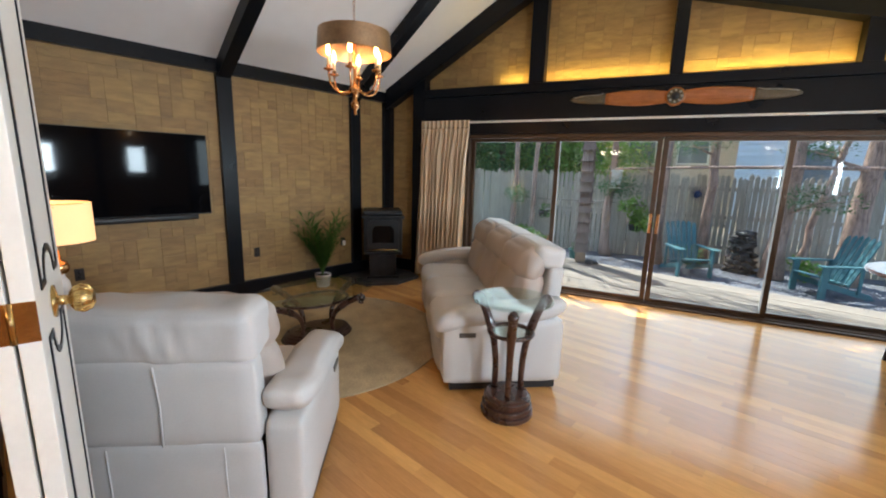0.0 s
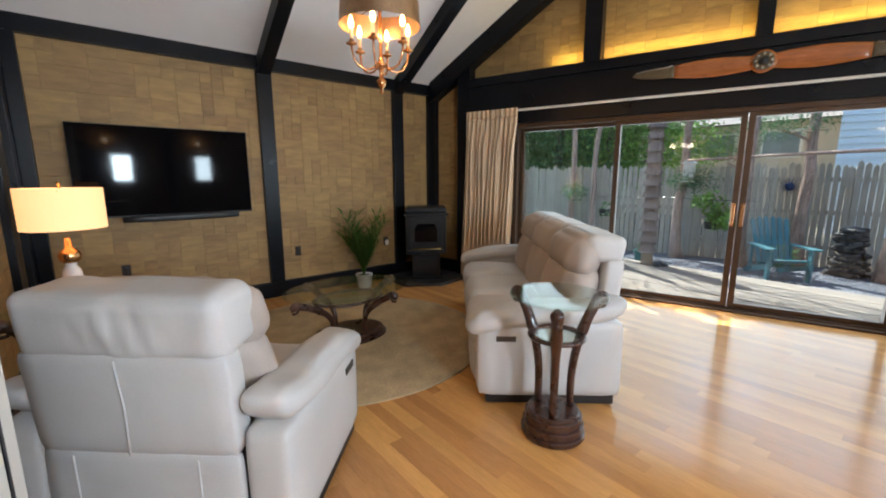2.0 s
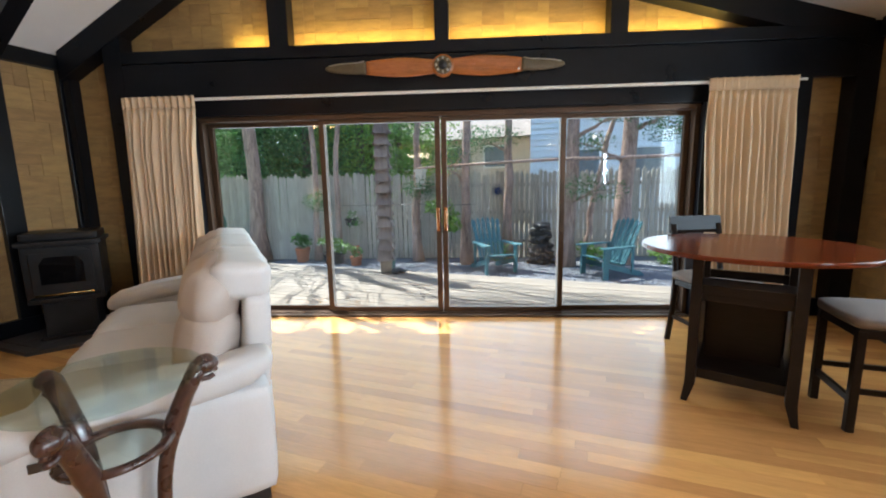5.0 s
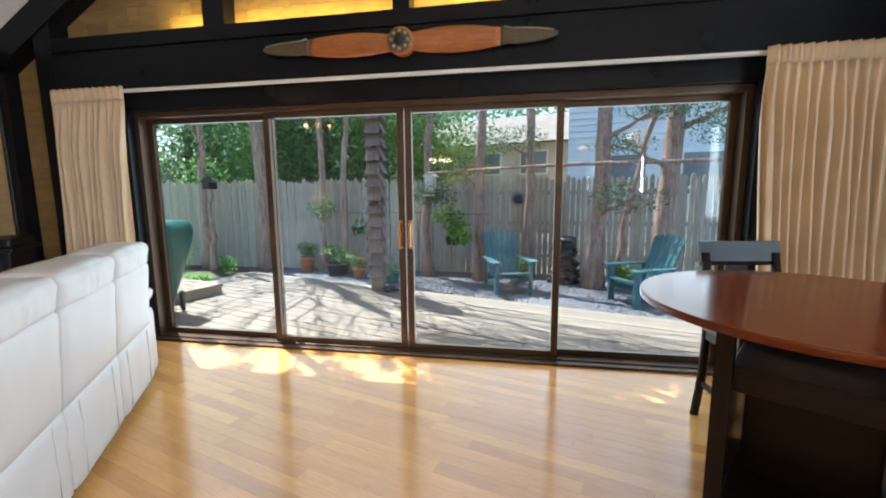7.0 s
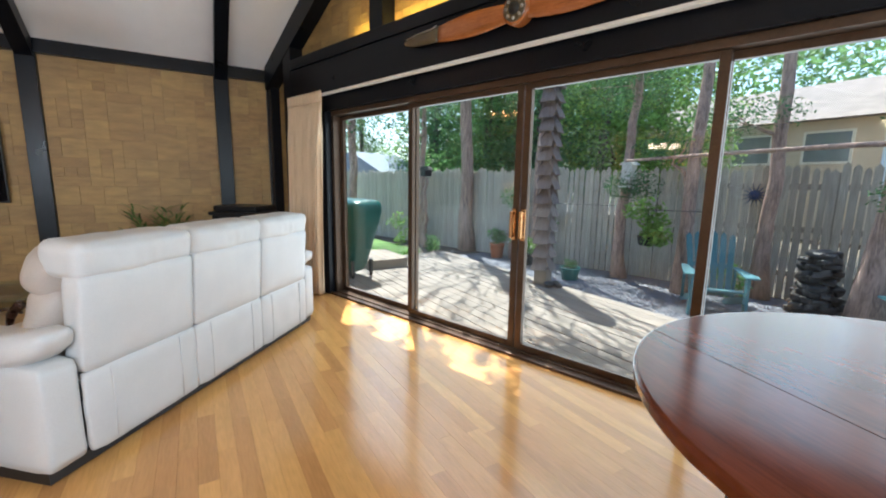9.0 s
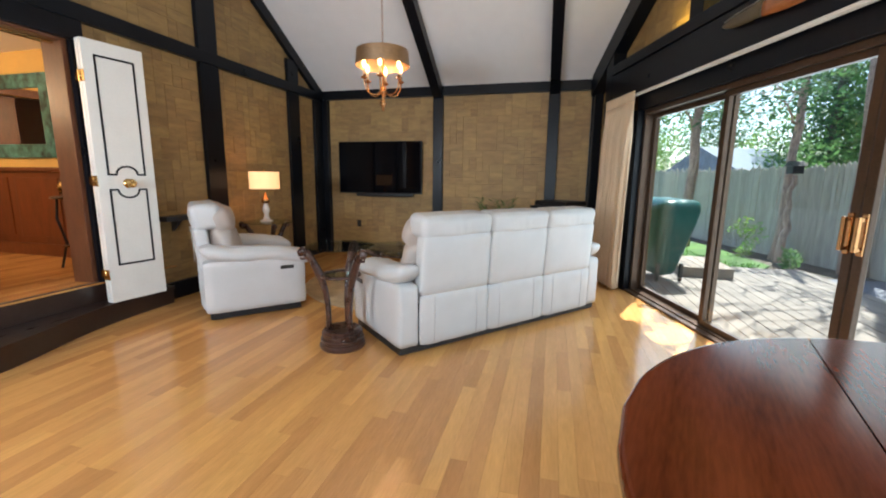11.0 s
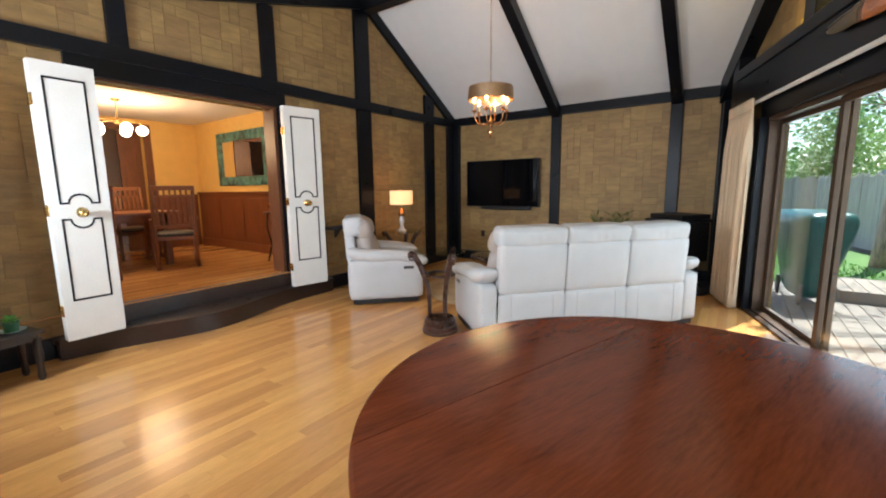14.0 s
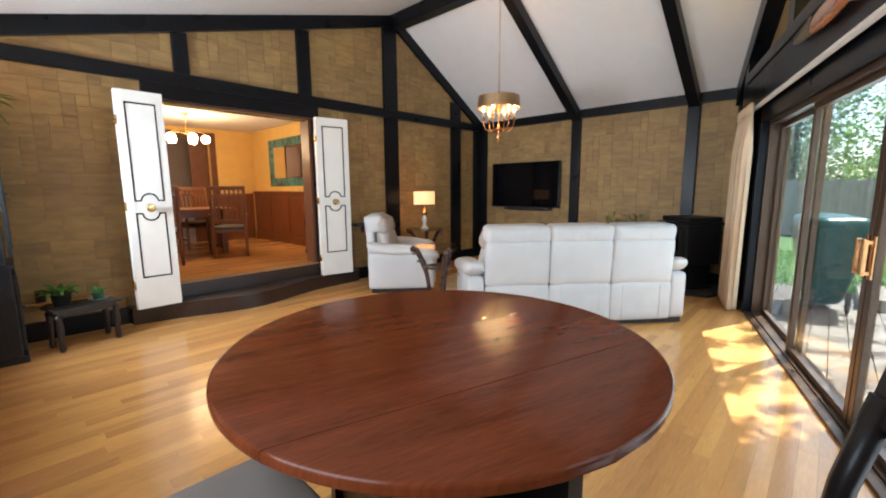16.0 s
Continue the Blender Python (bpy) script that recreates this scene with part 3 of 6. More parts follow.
part("casing", Shape().box(HX0 - 0.10, HX0 + 0.01, -2.85, -2.82, UP, HZ + 0.1, c=0.005).box(HX1 - 0.01, HX1 + 0.10, -2.85, -2.82, UP, HZ + 0.1, c=0.005).box(HX0 + 0.01, HX1 - 0.01, -2.85, -2.825, HZ - 0.01, HZ + 0.1), CASING, cas)
part("leaf", Shape().box(HX0 - 0.001, HX0 + 0.34, -3.04, -3.0, UP, HZ - 0.02, c=0.004).box(HX0 + 0.06, HX0 + 0.28, -2.998, -2.99, 0.6, 1.3).box(HX0 + 0.06, HX0 + 0.28, -2.998, -2.99, 1.45, 2.3), CASING, cas, "dark stained panelled door")
# wainscot on the west wall of the dining room
wains = struct("wainscot", Shape().box(-0.95, -0.92, -2.85, 0.79, UP, 1.33), CHERRY, "cherry wood wainscot panelling with a cap rail", category="wainscot")
part("cap_rail", Shape().box(-0.95, -0.885, -2.84, 0.785, 1.33, 1.375, c=0.006), CHERRY, wains)
part("base_rail", Shape().box(-0.92, -0.90, -2.84, 0.785, UP, 0.50, c=0.004), CHERRY, wains)
for y0 in (-2.75, -1.95, -1.15, -0.35):
    part("panel", Shape().box(-0.921, -0.908, y0, y0 + 0.68, 0.58, 1.26, c=0.005), CHERRY, wains)
w2 = struct("wainscot_south", Shape().box(-0.88, HX0 - 0.1, -2.85, -2.82, UP, 1.33).box(HX1 + 0.1, 3.75, -2.85, -2.82, UP, 1.33), CHERRY, "cherry wood wainscot panelling", category="wainscot")

# opening lining
lining = thing("door_3", pose(0, 0, 0), "stained wood lining of the dining room opening", "door casing", kind="structure")
part("jamb", Shape().box(OX0, OX0 + 0.04, 0.78, 1.005, UP, OTOP - 0.04, c=0.004), CASING, lining)
part("jamb", Shape().box(OX1 - 0.04, OX1, 0.78, 1.005, UP, OTOP - 0.04, c=0.004), CASING, lining)
part("head", Shape().box(OX0, OX1, 0.78, 1.005, OTOP - 0.04, OTOP, c=0.004), CASING, lining)
part("track", Shape().box(OX0 + 0.04, OX1 - 0.04, 0.88, 0.92, OTOP - 0.06, OTOP - 0.041), BRASS, lining, "brass folding door track")
part("black_jamb", Shape().box(OX0 - 0.09, OX0 - 0.002, 1.001, 1.05, UP, OTOP - 0.022, c=0.004), BLACK, lining)
part("black_jamb", Shape().box(OX1 + 0.002, OX1 + 0.09, 1.001, 1.05, UP, OTOP - 0.022, c=0.004), BLACK, lining)
part("riser", Shape().box(OX0 - 0.09, OX1 + 0.09, 0.99, 1.03, 0.18, UP + 0.004, c=0.004), STEPWOOD, lining, "dark stained riser")

# curved step
def step_front(x):
    return 1.13 + 0.29 * math.exp(-((x - 0.90) / 0.70) ** 2)


def step_poly(grow):
    xs = [-0.80 + 2.86 * i / 48 for i in range(49)]
    return [(-0.80 - grow, 1.0)] + [(x, step_front(x) + grow) for x in xs] + [(2.06 + grow, 1.14), (2.06 + grow, 1.0)]


step = thing("step", pose(0, 0, 0), "dark stained wooden step with a serpentine front", "step", kind="structure")
part("riser", Shape().prism(step_poly(0.0), 0.0, 0.145), STEPWOOD, step)
part("tread", Shape().prism(step_poly(0.022), 0.145, 0.18), STEPWOOD, step)

# ---- seating ----
def recliner(name, m, seats, sw, label, category, group):
    """A leather recliner seat with padded arms, its back on y = 0, facing +y."""
    th = thing(name, m, label, category, group)
    aw = 0.17
    w = seats * sw
    for i in range(seats):
        cx = -w / 2 + sw * (i + 0.5)
        T = pose(cx, 0, 0)
        hw = sw / 2
        skirt = part("back_skirt", Shape().soft(sw - 0.008, 0.045, 0.39, 0.018, pose(0, 0.035, 0.26), 0.004, 10, 0.007), LEATHER, th, m=T)
        for q in (-0.32, 0.30):
            part("seam", Shape().tube([(q * sw, 0.010, 0.08), (q * sw + 0.003, 0.008, 0.25), (q * sw, 0.009, 0.44)], 0.003, 6), LEATHER, skirt)
        up = 0.06 if seats > 1 else 0.0
        # soft creases gathered at the middle of the headrest
        crease = lambda p: (p[0], p[1] + (0.007 if seats == 1 else 0.003) * math.exp(-((p[0] - 0.02) / 0.13) ** 2) * math.sin(85 * p[0] + 14 * p[2]) * max(0, 1 - abs(p[2]) / 0.14), p[2] + 0.010 * (p[0] / sw) ** 2)
        back = part("back_panel", Shape().soft(sw - 0.010, 0.11, 0.39 + up, 0.025, pose(0, 0.052, 0.645 + up / 2, 4, 0, 0), 0.006, 10, 0.004), LEATHER, th, m=T)
        if seats == 1:
            part("seam", Shape().tube([(0.0, -0.012, 0.47), (0.004, -0.014, 0.64), (0, -0.026, 0.82)], 0.0035, 6), LEATHER, back)
        head = part("headrest", Shape().soft(sw - 0.004, 0.22, 0.235 - up, 0.048, pose(0, 0.09, 0.930 + up / 2, 5, 0, 0), 0.008, 30, 0.009, shape=crease), LEATHER, th, m=T)
        part("piping", Shape().tube([(-hw + 0.03, -0.012, 0.995), (0, -0.018, 1.0), (hw - 0.03, -0.012, 0.995)], 0.004, 6), LEATHER, head)
        # front cushions take the leather tinted for shade
        part("back_cushion", Shape().soft(sw - 0.012, 0.20, 0.42, 0.085, pose(0, 0.235, 0.64, 12, 0, 0), 0.035, 12, 0.012), LEATHER_SHADE, th, "grey leather back cushion with brownish shade in its colour", m=T)
        part("head_cushion", Shape().soft(sw - 0.012, 0.19, 0.26, 0.085, pose(0, 0.20, 0.895, 14, 0, 0), 0.03, 12, 0.012), LEATHER_SHADE, th, "grey leather head cushion with brownish shade in its colour", m=T)
        part("seat_cushion", Shape().soft(sw - 0.010, 0.60, 0.20, 0.07, pose(0, 0.56, 0.39, 2, 0, 0), 0.025, 12, 0.010), LEATHER, th, m=T)
        part("footrest", Shape().soft(sw - 0.010, 0.08, 0.26, 0.035, pose(0, 0.815, 0.20), 0.012, 8, 0.006), LEATHER, th, m=T)
    part("frame", Shape().box(-w / 2 + 0.01, w / 2 - 0.01, 0.08, 0.76, 0.03, 0.30, c=0.01), STEEL, th)
    for s in (-1, 1):
        ax = s * (w / 2 + aw / 2)
        arm = part("arm", Shape().soft(aw, 0.80, 0.48, 0.03, pose(ax, 0.43, 0.305), 0.006, 10, 0.004), LEATHER, th)
        part("arm_pad", Shape().soft(aw + 0.035, 0.86, 0.13, 0.058, pose(ax, 0.45, 0.585), 0.012, 14, 0.012, shape=lambda p: (p[0] * (1 + 0.12 * p[1]), p[1], p[2] - 0.07 * max(0, (p[1] + 0.1) / 0.5) ** 2 + 0.07 * max(0, (-p[1] - 0.1) / 0.35) ** 2)), LEATHER, arm)
        part("control_panel", Shape().box(ax + s * (aw / 2 + 0.003) - 0.004, ax + s * (aw / 2 + 0.003) + 0.004, 0.62, 0.73, 0.425, 0.46, c=0.002), STEEL, th, "small dark switch plate")
        for fy in (0.12, 0.72):
            part("foot", Shape().box(-0.04, 0.04, -0.04, 0.04, 0.0, 0.07), PLASTIC, th, m=pose(ax, fy, 0))
    # black board stands in for the dark gap below the leather
    part("base_board", Shape().box(-w / 2 - aw + 0.02, w / 2 + aw - 0.02, 0.06, 0.78, 0.012, 0.068), PLASTIC, th, "black board filling the dark gap under the leather")
    return th


recliner("sofa", pose(-0.995, 4.64, 0, 0, 0, 138.4) @ Matrix.Diagonal((1.02, 1.10, 1, 1)), 3, 0.63, "pale grey leather three seat reclining sofa, its back cushions coloured as shaded", "sofa", "grey leather seating")
recliner("armchair", pose(-0.745, 1.515, 0, 0, 0, 46.8) @ Matrix.Diagonal((1.03, 1.10, 1, 1)), 1, 0.72, "pale grey leather reclining armchair facing the television", "armchair", "grey leather seating")


# ---- carved tables ----
def carved_table(name, m, label, h, r, base_r, legs, squash=1.0, shelf=None, category="table", inset=0.86):
    th = thing(name, m, label, category, "carved glass top tables")
    q = squash
    prof = [(base_r * a, z) for a, z in ((1.02, 0.0), (1.05, 0.008), (1.05, 0.024), (1.02, 0.028), (0.96, 0.030), (0.96, 0.042), (1.0, 0.046), (1.0, 0.060), (0.97, 0.064), (0.90, 0.066), (0.90, 0.080), (0.94, 0.084), (0.94, 0.098), (0.91, 0.102), (0.86, 0.104), (0.86, 0.112), (0.80, 0.118))]
    k = 0.7 if h < 0.6 else 1.25
    part("plinth", Shape().lathe([(a, z * k) for a, z in prof], 48, None, q, False), MAHOG, th, "tiered dark mahogany plinth")
    z0 = 0.118 * k
    for i in range(legs):
        a = 2 * math.pi * (i + 0.25) / legs
        ca, sa = math.cos(a), math.sin(a) * q
        pts, rad = [], []
        for j in range(15):
            t = j / 14
            rr = base_r * 0.62 + (0.03 * math.sin(math.pi * t)) * 0 + (r * inset - base_r * 0.62) * (0.06 * math.sin(math.pi * t) * -1 + t ** 2.6)
            pts.append((rr * ca, rr * sa, z0 - 0.005 + (h - 0.03 - z0) * t))
            rad.append(0.021 + 0.010 * t * t + 0.006 * math.exp(-((t - 0.72) / 0.07) ** 2))
        leg = part("leg", Shape().tube(pts, rad, 10), MAHOG, th)
        end = Vector(pts[-1])
        part("carved_scroll", Shape().soft(0.075, 0.055, 0.062, 0.027, Matrix.Translation(end + Vector((0.018 * ca, 0.018 * sa, -0.002))) @ pose(0, 0, 0, 0, 0, math.degrees(a)), 0.006, 8, 0.006).tube([end + Vector((0.03 * math.cos(b * 0.7) * ca + 0.018 * ca, 0.03 * math.cos(b * 0.7) * sa + 0.018 * sa, -0.035 + 0.022 * math.sin(b * 0.7))) for b in range(9)], 0.010, 6), MAHOG, leg, "carved leafy scroll")
    if shelf:
        zs, rs = shelf
        ring = [(rs, zs - 0.012), (rs + 0.022, zs - 0.008), (rs + 0.026, zs), (rs + 0.018, zs + 0.012), (rs, zs + 0.012), (rs - 0.012, zs + 0.004), (rs - 0.012, zs - 0.008), (rs, zs - 0.012)]
        sh = Shape()
        n = 32
        v = [(a * math.cos(2 * math.pi * i / n), q * a * math.sin(2 * math.pi * i / n), z) for a, z in ring[:-1] for i in range(n)]
        c = len(ring) - 1
        f = [(j * n + i, j * n + (i + 1) % n, ((j + 1) % c) * n + (i + 1) % n, ((j + 1) % c) * n + i) for j in range(c) for i in range(n)]
        part("shelf_ring", sh.add(v, f, None, True), MAHOG, th)
        g = part("shelf_glass", Shape().lathe([(rs - 0.011, zs), (rs - 0.011, zs + 0.007)], 32, None, q, False), TABLE_GLASS, th, "greenish glass shelf")
        g.visible_shadow = False
    top = part("glass_top", Shape().lathe([(r * 0.93, h - 0.012), (r * 0.945, h - 0.010), (r * 0.95, h - 0.003), (r * 0.93, h)], 48, None, q, False), TABLE_GLASS, th, "round bevelled glass top")
    top.visible_shadow = False
    return th


carved_table("pedestal_table", pose(-0.29, 3.34, 0, 0, 0, 34), "tall carved mahogany pedestal table with a round glass top", 0.80, 0.27, 0.166, 3, shelf=(0.57, 0.13), category="side table", inset=0.92)
carved_table("end_table", pose(-2.0, 1.39, 0, 0, 0, 20), "carved dark wood end table with a glass top under a lamp", 0.74, 0.33, 0.19, 3, shelf=(0.44, 0.16), category="side table", inset=0.92)
carved_table("coffee_table", pose(-2.30, 3.13, 0, 0, 0, 90), "oval glass topped coffee table on a carved dark base", 0.46, 0.60, 0.33, 4, squash=0.72, shelf=(0.36, 0.30), category="coffee table", inset=0.94)

# rug
rug = thing("rug", pose(-2.32, 3.12, 0), "round natural sisal rug with a bound edge", "rug")
part("weave", Shape().lathe([(1.195, 0.0), (1.20, 0.006), (1.19, 0.011), (0.6, 0.012), (0.01, 0.012)], 96), SISAL, rug)
part("binding", Shape().tube([(1.205 * math.cos(2 * math.pi * i / 96), 1.205 * math.sin(2 * math.pi * i / 96), 0.008) for i in range(97)], 0.008, 6), RUGEDGE, rug)


# ---- plants ----
def blade(sh, base, way, length, width, bend, segs=5, m=None):
    """A long leaf from base along way, bending down."""
    p, d = Vector(base), Vector(way).normalized()
    side = d.cross(Vector((0, 0, 1)))
    side = side.normalized() if side.length > 1e-4 else Vector((1, 0, 0))
    v = []
    for i in range(segs + 1):
        t = i / segs
        wd = width * math.sin(math.pi * (0.12 + 0.88 * t)) if i < segs else 0.001
        v += [p - side * wd / 2 + Vector((0, 0, wd * 0.2)), p, p + side * wd / 2 + Vector((0, 0, wd * 0.2))]
        p = p + d * (length / segs)
        d = (d + Vector((0, 0, -bend / segs))).normalized()
    f = []
    for i in range(segs):
        f += [(3 * i, 3 * i + 1, 3 * i + 4, 3 * i + 3), (3 * i + 1, 3 * i + 2, 3 * i + 5, 3 * i + 4)]
    sh.add(v, f, m, True)


def pot(th, material, r, h, label, rim=True):
    prof = [(r * 0.72, 0), (r * 0.76, 0.004), (r * 0.95, h * 0.85), (r, h * 0.86), (r, h), (r * 0.9, h), (r * 0.88, h * 0.88), (r * 0.3, h * 0.88)]
    ob = part("pot", Shape().lathe(prof, 28), material, th, label)
    part("soil", Shape().lathe([(r * 0.86, h * 0.86), (r * 0.86, h * 0.90), (r * 0.2, h * 0.92)], 20), SOIL, th)
    return ob


rng = random.Random(11)
palm = thing("potted_palm", pose(-3.74, 4.08, 0) @ Matrix.Scale(1.27, 4), "potted palm in a white ceramic pot standing on the floor", "plant")
pot(palm, CERAMIC, 0.085, 0.135, "white ceramic pot")
stem = Shape()
fr = Shape()
for i in range(52):
    a, up = rng.uniform(0, 2 * math.pi), rng.uniform(3.2, 13.0)
    w = Vector((math.cos(a), math.sin(a), up)).normalized()
    L = rng.uniform(0.25, 0.58)
    pts = [Vector((0, 0, 0.11))]
    d = w.copy()
    for s in range(7):
        pts.append(pts[-1] + d * L / 6)
        d = (d + Vector((0.05 * math.cos(a), 0.05 * math.sin(a), -0.07))).normalized()
    stem.tube(pts, [0.004 - 0.0004 * s for s in range(8)], 5)
    for s in range(2, 8):
        for sg in (-1, 1):
            side = (pts[s] - pts[s - 1]).cross(Vector((0, 0, 1))).normalized() * sg
            blade(fr, pts[s], side * 0.8 + (pts[s] - pts[s - 1]).normalized() * 0.9 + Vector((0, 0, 0.1)), rng.uniform(0.09, 0.17), 0.014, 0.7, 3)
part("stems", stem, LEAF2, palm)
part("fronds", fr, LEAF, palm, "arching green fronds")

# ---- television ----
tv = thing("television", pose(-3.95, 2.09, 1.46), "large black flat screen television mounted on the tiled wall", "television")
part("body", Shape().box(-0.03, 0.025, -0.73, 0.73, -0.415, 0.43, c=0.006), PLASTIC, tv)
part("screen", Shape().box(0.0255, 0.029, -0.722, 0.722, -0.400, 0.422), SCREEN, tv, "dark glossy screen")
part("wall_mount", Shape().box(-0.09, -0.03, -0.25, 0.25, -0.2, 0.2), STEEL, tv)
sb = thing("soundbar", pose(-3.955, 2.18, 1.025), "long black soundbar mounted under the television", "soundbar")
part("body", Shape().soft(0.08, 1.0, 0.065, 0.02, pose(0.03, 0, 0), 0, 6), PLASTIC, sb)
part("bracket", Shape().box(-0.07, -0.008, -0.3, 0.3, -0.015, 0.015), STEEL, sb)


def outlet(m, group="wall outlets"):
    th = thing("wall_outlet", m, "dark brown wall outlet plate", "outlet", group)
    part("plate", Shape().box(-0.036, 0.036, -0.006, 0.0, -0.058, 0.058, c=0.003), OUTLET, th)
    for z in (-0.022, 0.022):
        part("socket", Shape().lathe([(0.016, 0), (0.016, 0.003)], 16, pose(0, -0.006, z, 90, 0, 0)), PLASTIC, th)
    return th


for y in (1.655, 3.34, 4.60):
    outlet(pose(-4.033, y, 0.52, 0, 0, 90))
outlet(pose(2.72, 1.012, 0.42, 0, 0, 180))
# plug-in air freshener, gives no light
plug = thing("air_freshener", pose(-4.024, 4.60, 0.50, 0, 0, 90), "small white plug-in air freshener on a wall outlet", "air freshener")
part("body", Shape().soft(0.045, 0.04, 0.075, 0.015, pose(0, -0.024, 0), 0, 6), CERAMIC, plug)
part("cap", Shape().soft(0.03, 0.03, 0.04, 0.012, pose(0, -0.024, 0.055), 0, 6), PLASTIC, plug)

# ---- stove on its hearth ----
hearth = thing("hearth_pad", pose(0, 0, 0), "dark slate corner hearth pad under the stove", "hearth")
HP = [(-3.97, 4.48), (-3.36, 4.47), (-3.10, 4.86), (-3.17, 5.34), (-3.46, 5.44), (-3.97, 5.30)]
part("slab", Shape().prism(HP, 0.0, 0.035), SLATE, hearth)
for i, (u, v) in enumerate(((-3.80, 4.56), (-3.52, 4.56), (-3.80, 4.85), (-3.52, 4.85), (-3.80, 5.13), (-3.52, 5.13))):
    part("slate_tile", Shape().box(u - 0.135, u + 0.135, v - 0.0, v + 0.27, 0.036, 0.042, c=0.002), SLATE, hearth)
SM = pose(-3.58, 4.98, 0.042, 0, 0, 53)
stove = thing("pellet_stove", SM, "black cast iron pellet stove with a glass door", "stove")
part("pedestal", Shape().box(-0.19, 0.19, -0.20, 0.20, 0.0, 0.34, c=0.01).box(-0.23, 0.23, -0.24, 0.22, 0.0, 0.03, c=0.006), IRON, stove)
part("firebox", Shape().box(-0.27, 0.27, -0.25, 0.26, 0.34, 0.86, c=0.015), IRON, stove)
part("hopper_lid", Shape().box(-0.295, 0.295, -0.28, 0.28, 0.86, 0.90, c=0.01).box(-0.27, 0.27, -0.22, 0.26, 0.90, 0.97, c=0.02), IRON, stove)
dr = part("door", Shape().box(-0.215, 0.215, -0.278, -0.252, 0.42, 0.80, c=0.008).prism([(-0.215, 0.80), (0.215, 0.80), (0.15, 0.845), (-0.15, 0.845)], -0.278, -0.252, "y"), IRON, stove)
part("window", Shape().prism([(-0.15, 0.52), (0.15, 0.52), (0.15, 0.70), (0.11, 0.76), (-0.11, 0.76), (-0.15, 0.70)], -0.284, -0.279, "y"), SCREEN, dr, "dark arched glass")
part("handle", Shape().tube([(-0.2, -0.30, 0.425), (0.2, -0.30, 0.425)], 0.009, 8).box(-0.16, -0.14, -0.30, -0.26, 0.418, 0.432).box(0.14, 0.16, -0.30, -0.26, 0.418, 0.432), BRASS, dr, "brass bar")
part("ash_lip", Shape().box(-0.24, 0.24, -0.33, -0.25, 0.385, 0.40, c=0.004), IRON, stove)
pipe = part("flue", Shape().tube([(0.0, 0.25, 0.5), (0.0, 0.36, 0.5), (0.0, 0.38, 0.5)], 0.045, 14), IRON, stove)

# ---- table lamp ----
tl = thing("table_lamp", pose(LAX, LAY, 0.741), "table lamp with a white base and a lit linen drum shade", "lamp")
part("base", Shape().lathe([(0.075, 0), (0.078, 0.012), (0.05, 0.02), (0.035, 0.05), (0.03, 0.09), (0.045, 0.14), (0.04, 0.18), (0.022, 0.215), (0.030, 0.225)], 24), CERAMIC, tl, "white turned ceramic base")
part("neck", Shape().lathe([(0.030, 0.225), (0.045, 0.24), (0.05, 0.265), (0.04, 0.29), (0.018, 0.305), (0.012, 0.36)], 20), COPPER, tl, "copper ball neck")
sh = Shape()
n = 40
for ri, flip in ((0.177, 0), (0.174, 1)):
    v = [(ri * math.cos(2 * math.pi * i / n), ri * math.sin(2 * math.pi * i / n), z) for z in (0.41, 0.62) for i in range(n)]
    f = [(i, (i + 1) % n, n + (i + 1) % n, n + i) for i in range(n)]
    sh.add(v, [g[::-1] for g in f] if flip else f, None, True)
part("shade", sh, LAMPSHADE, tl, "lit linen drum shade")
part("bulb", Shape().soft(0.055, 0.055, 0.075, 0.027, pose(0, 0, 0.50), 0, 8), BULB, tl)
part("finial", Shape().lathe([(0.004, 0.55), (0.004, 0.63), (0.010, 0.64), (0.008, 0.655)], 10), BRASS, tl)
part("spider", Shape().tube([(-0.182, 0, 0.61), (0.182, 0, 0.61)], 0.0025, 5).tube([(0, -0.182, 0.61), (0, 0.182, 0.61)], 0.0025, 5), BRASS, tl)

# ---- chandelier ----
ch = thing("chandelier", pose(CHX, CHY, 0), "brass chandelier with six candle lights inside a metal drum shade", "chandelier")
sh = Shape()
n = 56
for r0, r1, flip in ((0.275, 0.262, 0), (0.272, 0.259, 1)):
    v = [(r * math.cos(2 * math.pi * i / n), r * math.sin(2 * math.pi * i / n), z) for r, z in ((r0, 2.425), (r1, 2.575)) for i in range(n)]
    f = [(i, (i + 1) % n, n + (i + 1) % n, n + i) for i in range(n)]
    sh.add(v, [g[::-1] for g in f] if flip else f, None, True)
part("drum_shade", sh, shader("drum_shade_metal", (0.46, 0.31, 0.18), 0.4, 0.85, vary=0.12, scale=20), ch, "antique brass drum shade")
part("column", Shape().lathe([(0.004, 1.985), (0.014, 1.995), (0.010, 2.02), (0.024, 2.04), (0.036, 2.07), (0.018, 2.09), (0.013, 2.14), (0.034, 2.16), (0.048, 2.175), (0.020, 2.20), (0.012, 2.24), (0.012, 2.60), (0.018, 2.62), (0.006, 2.66)], 20), COPPER, ch)
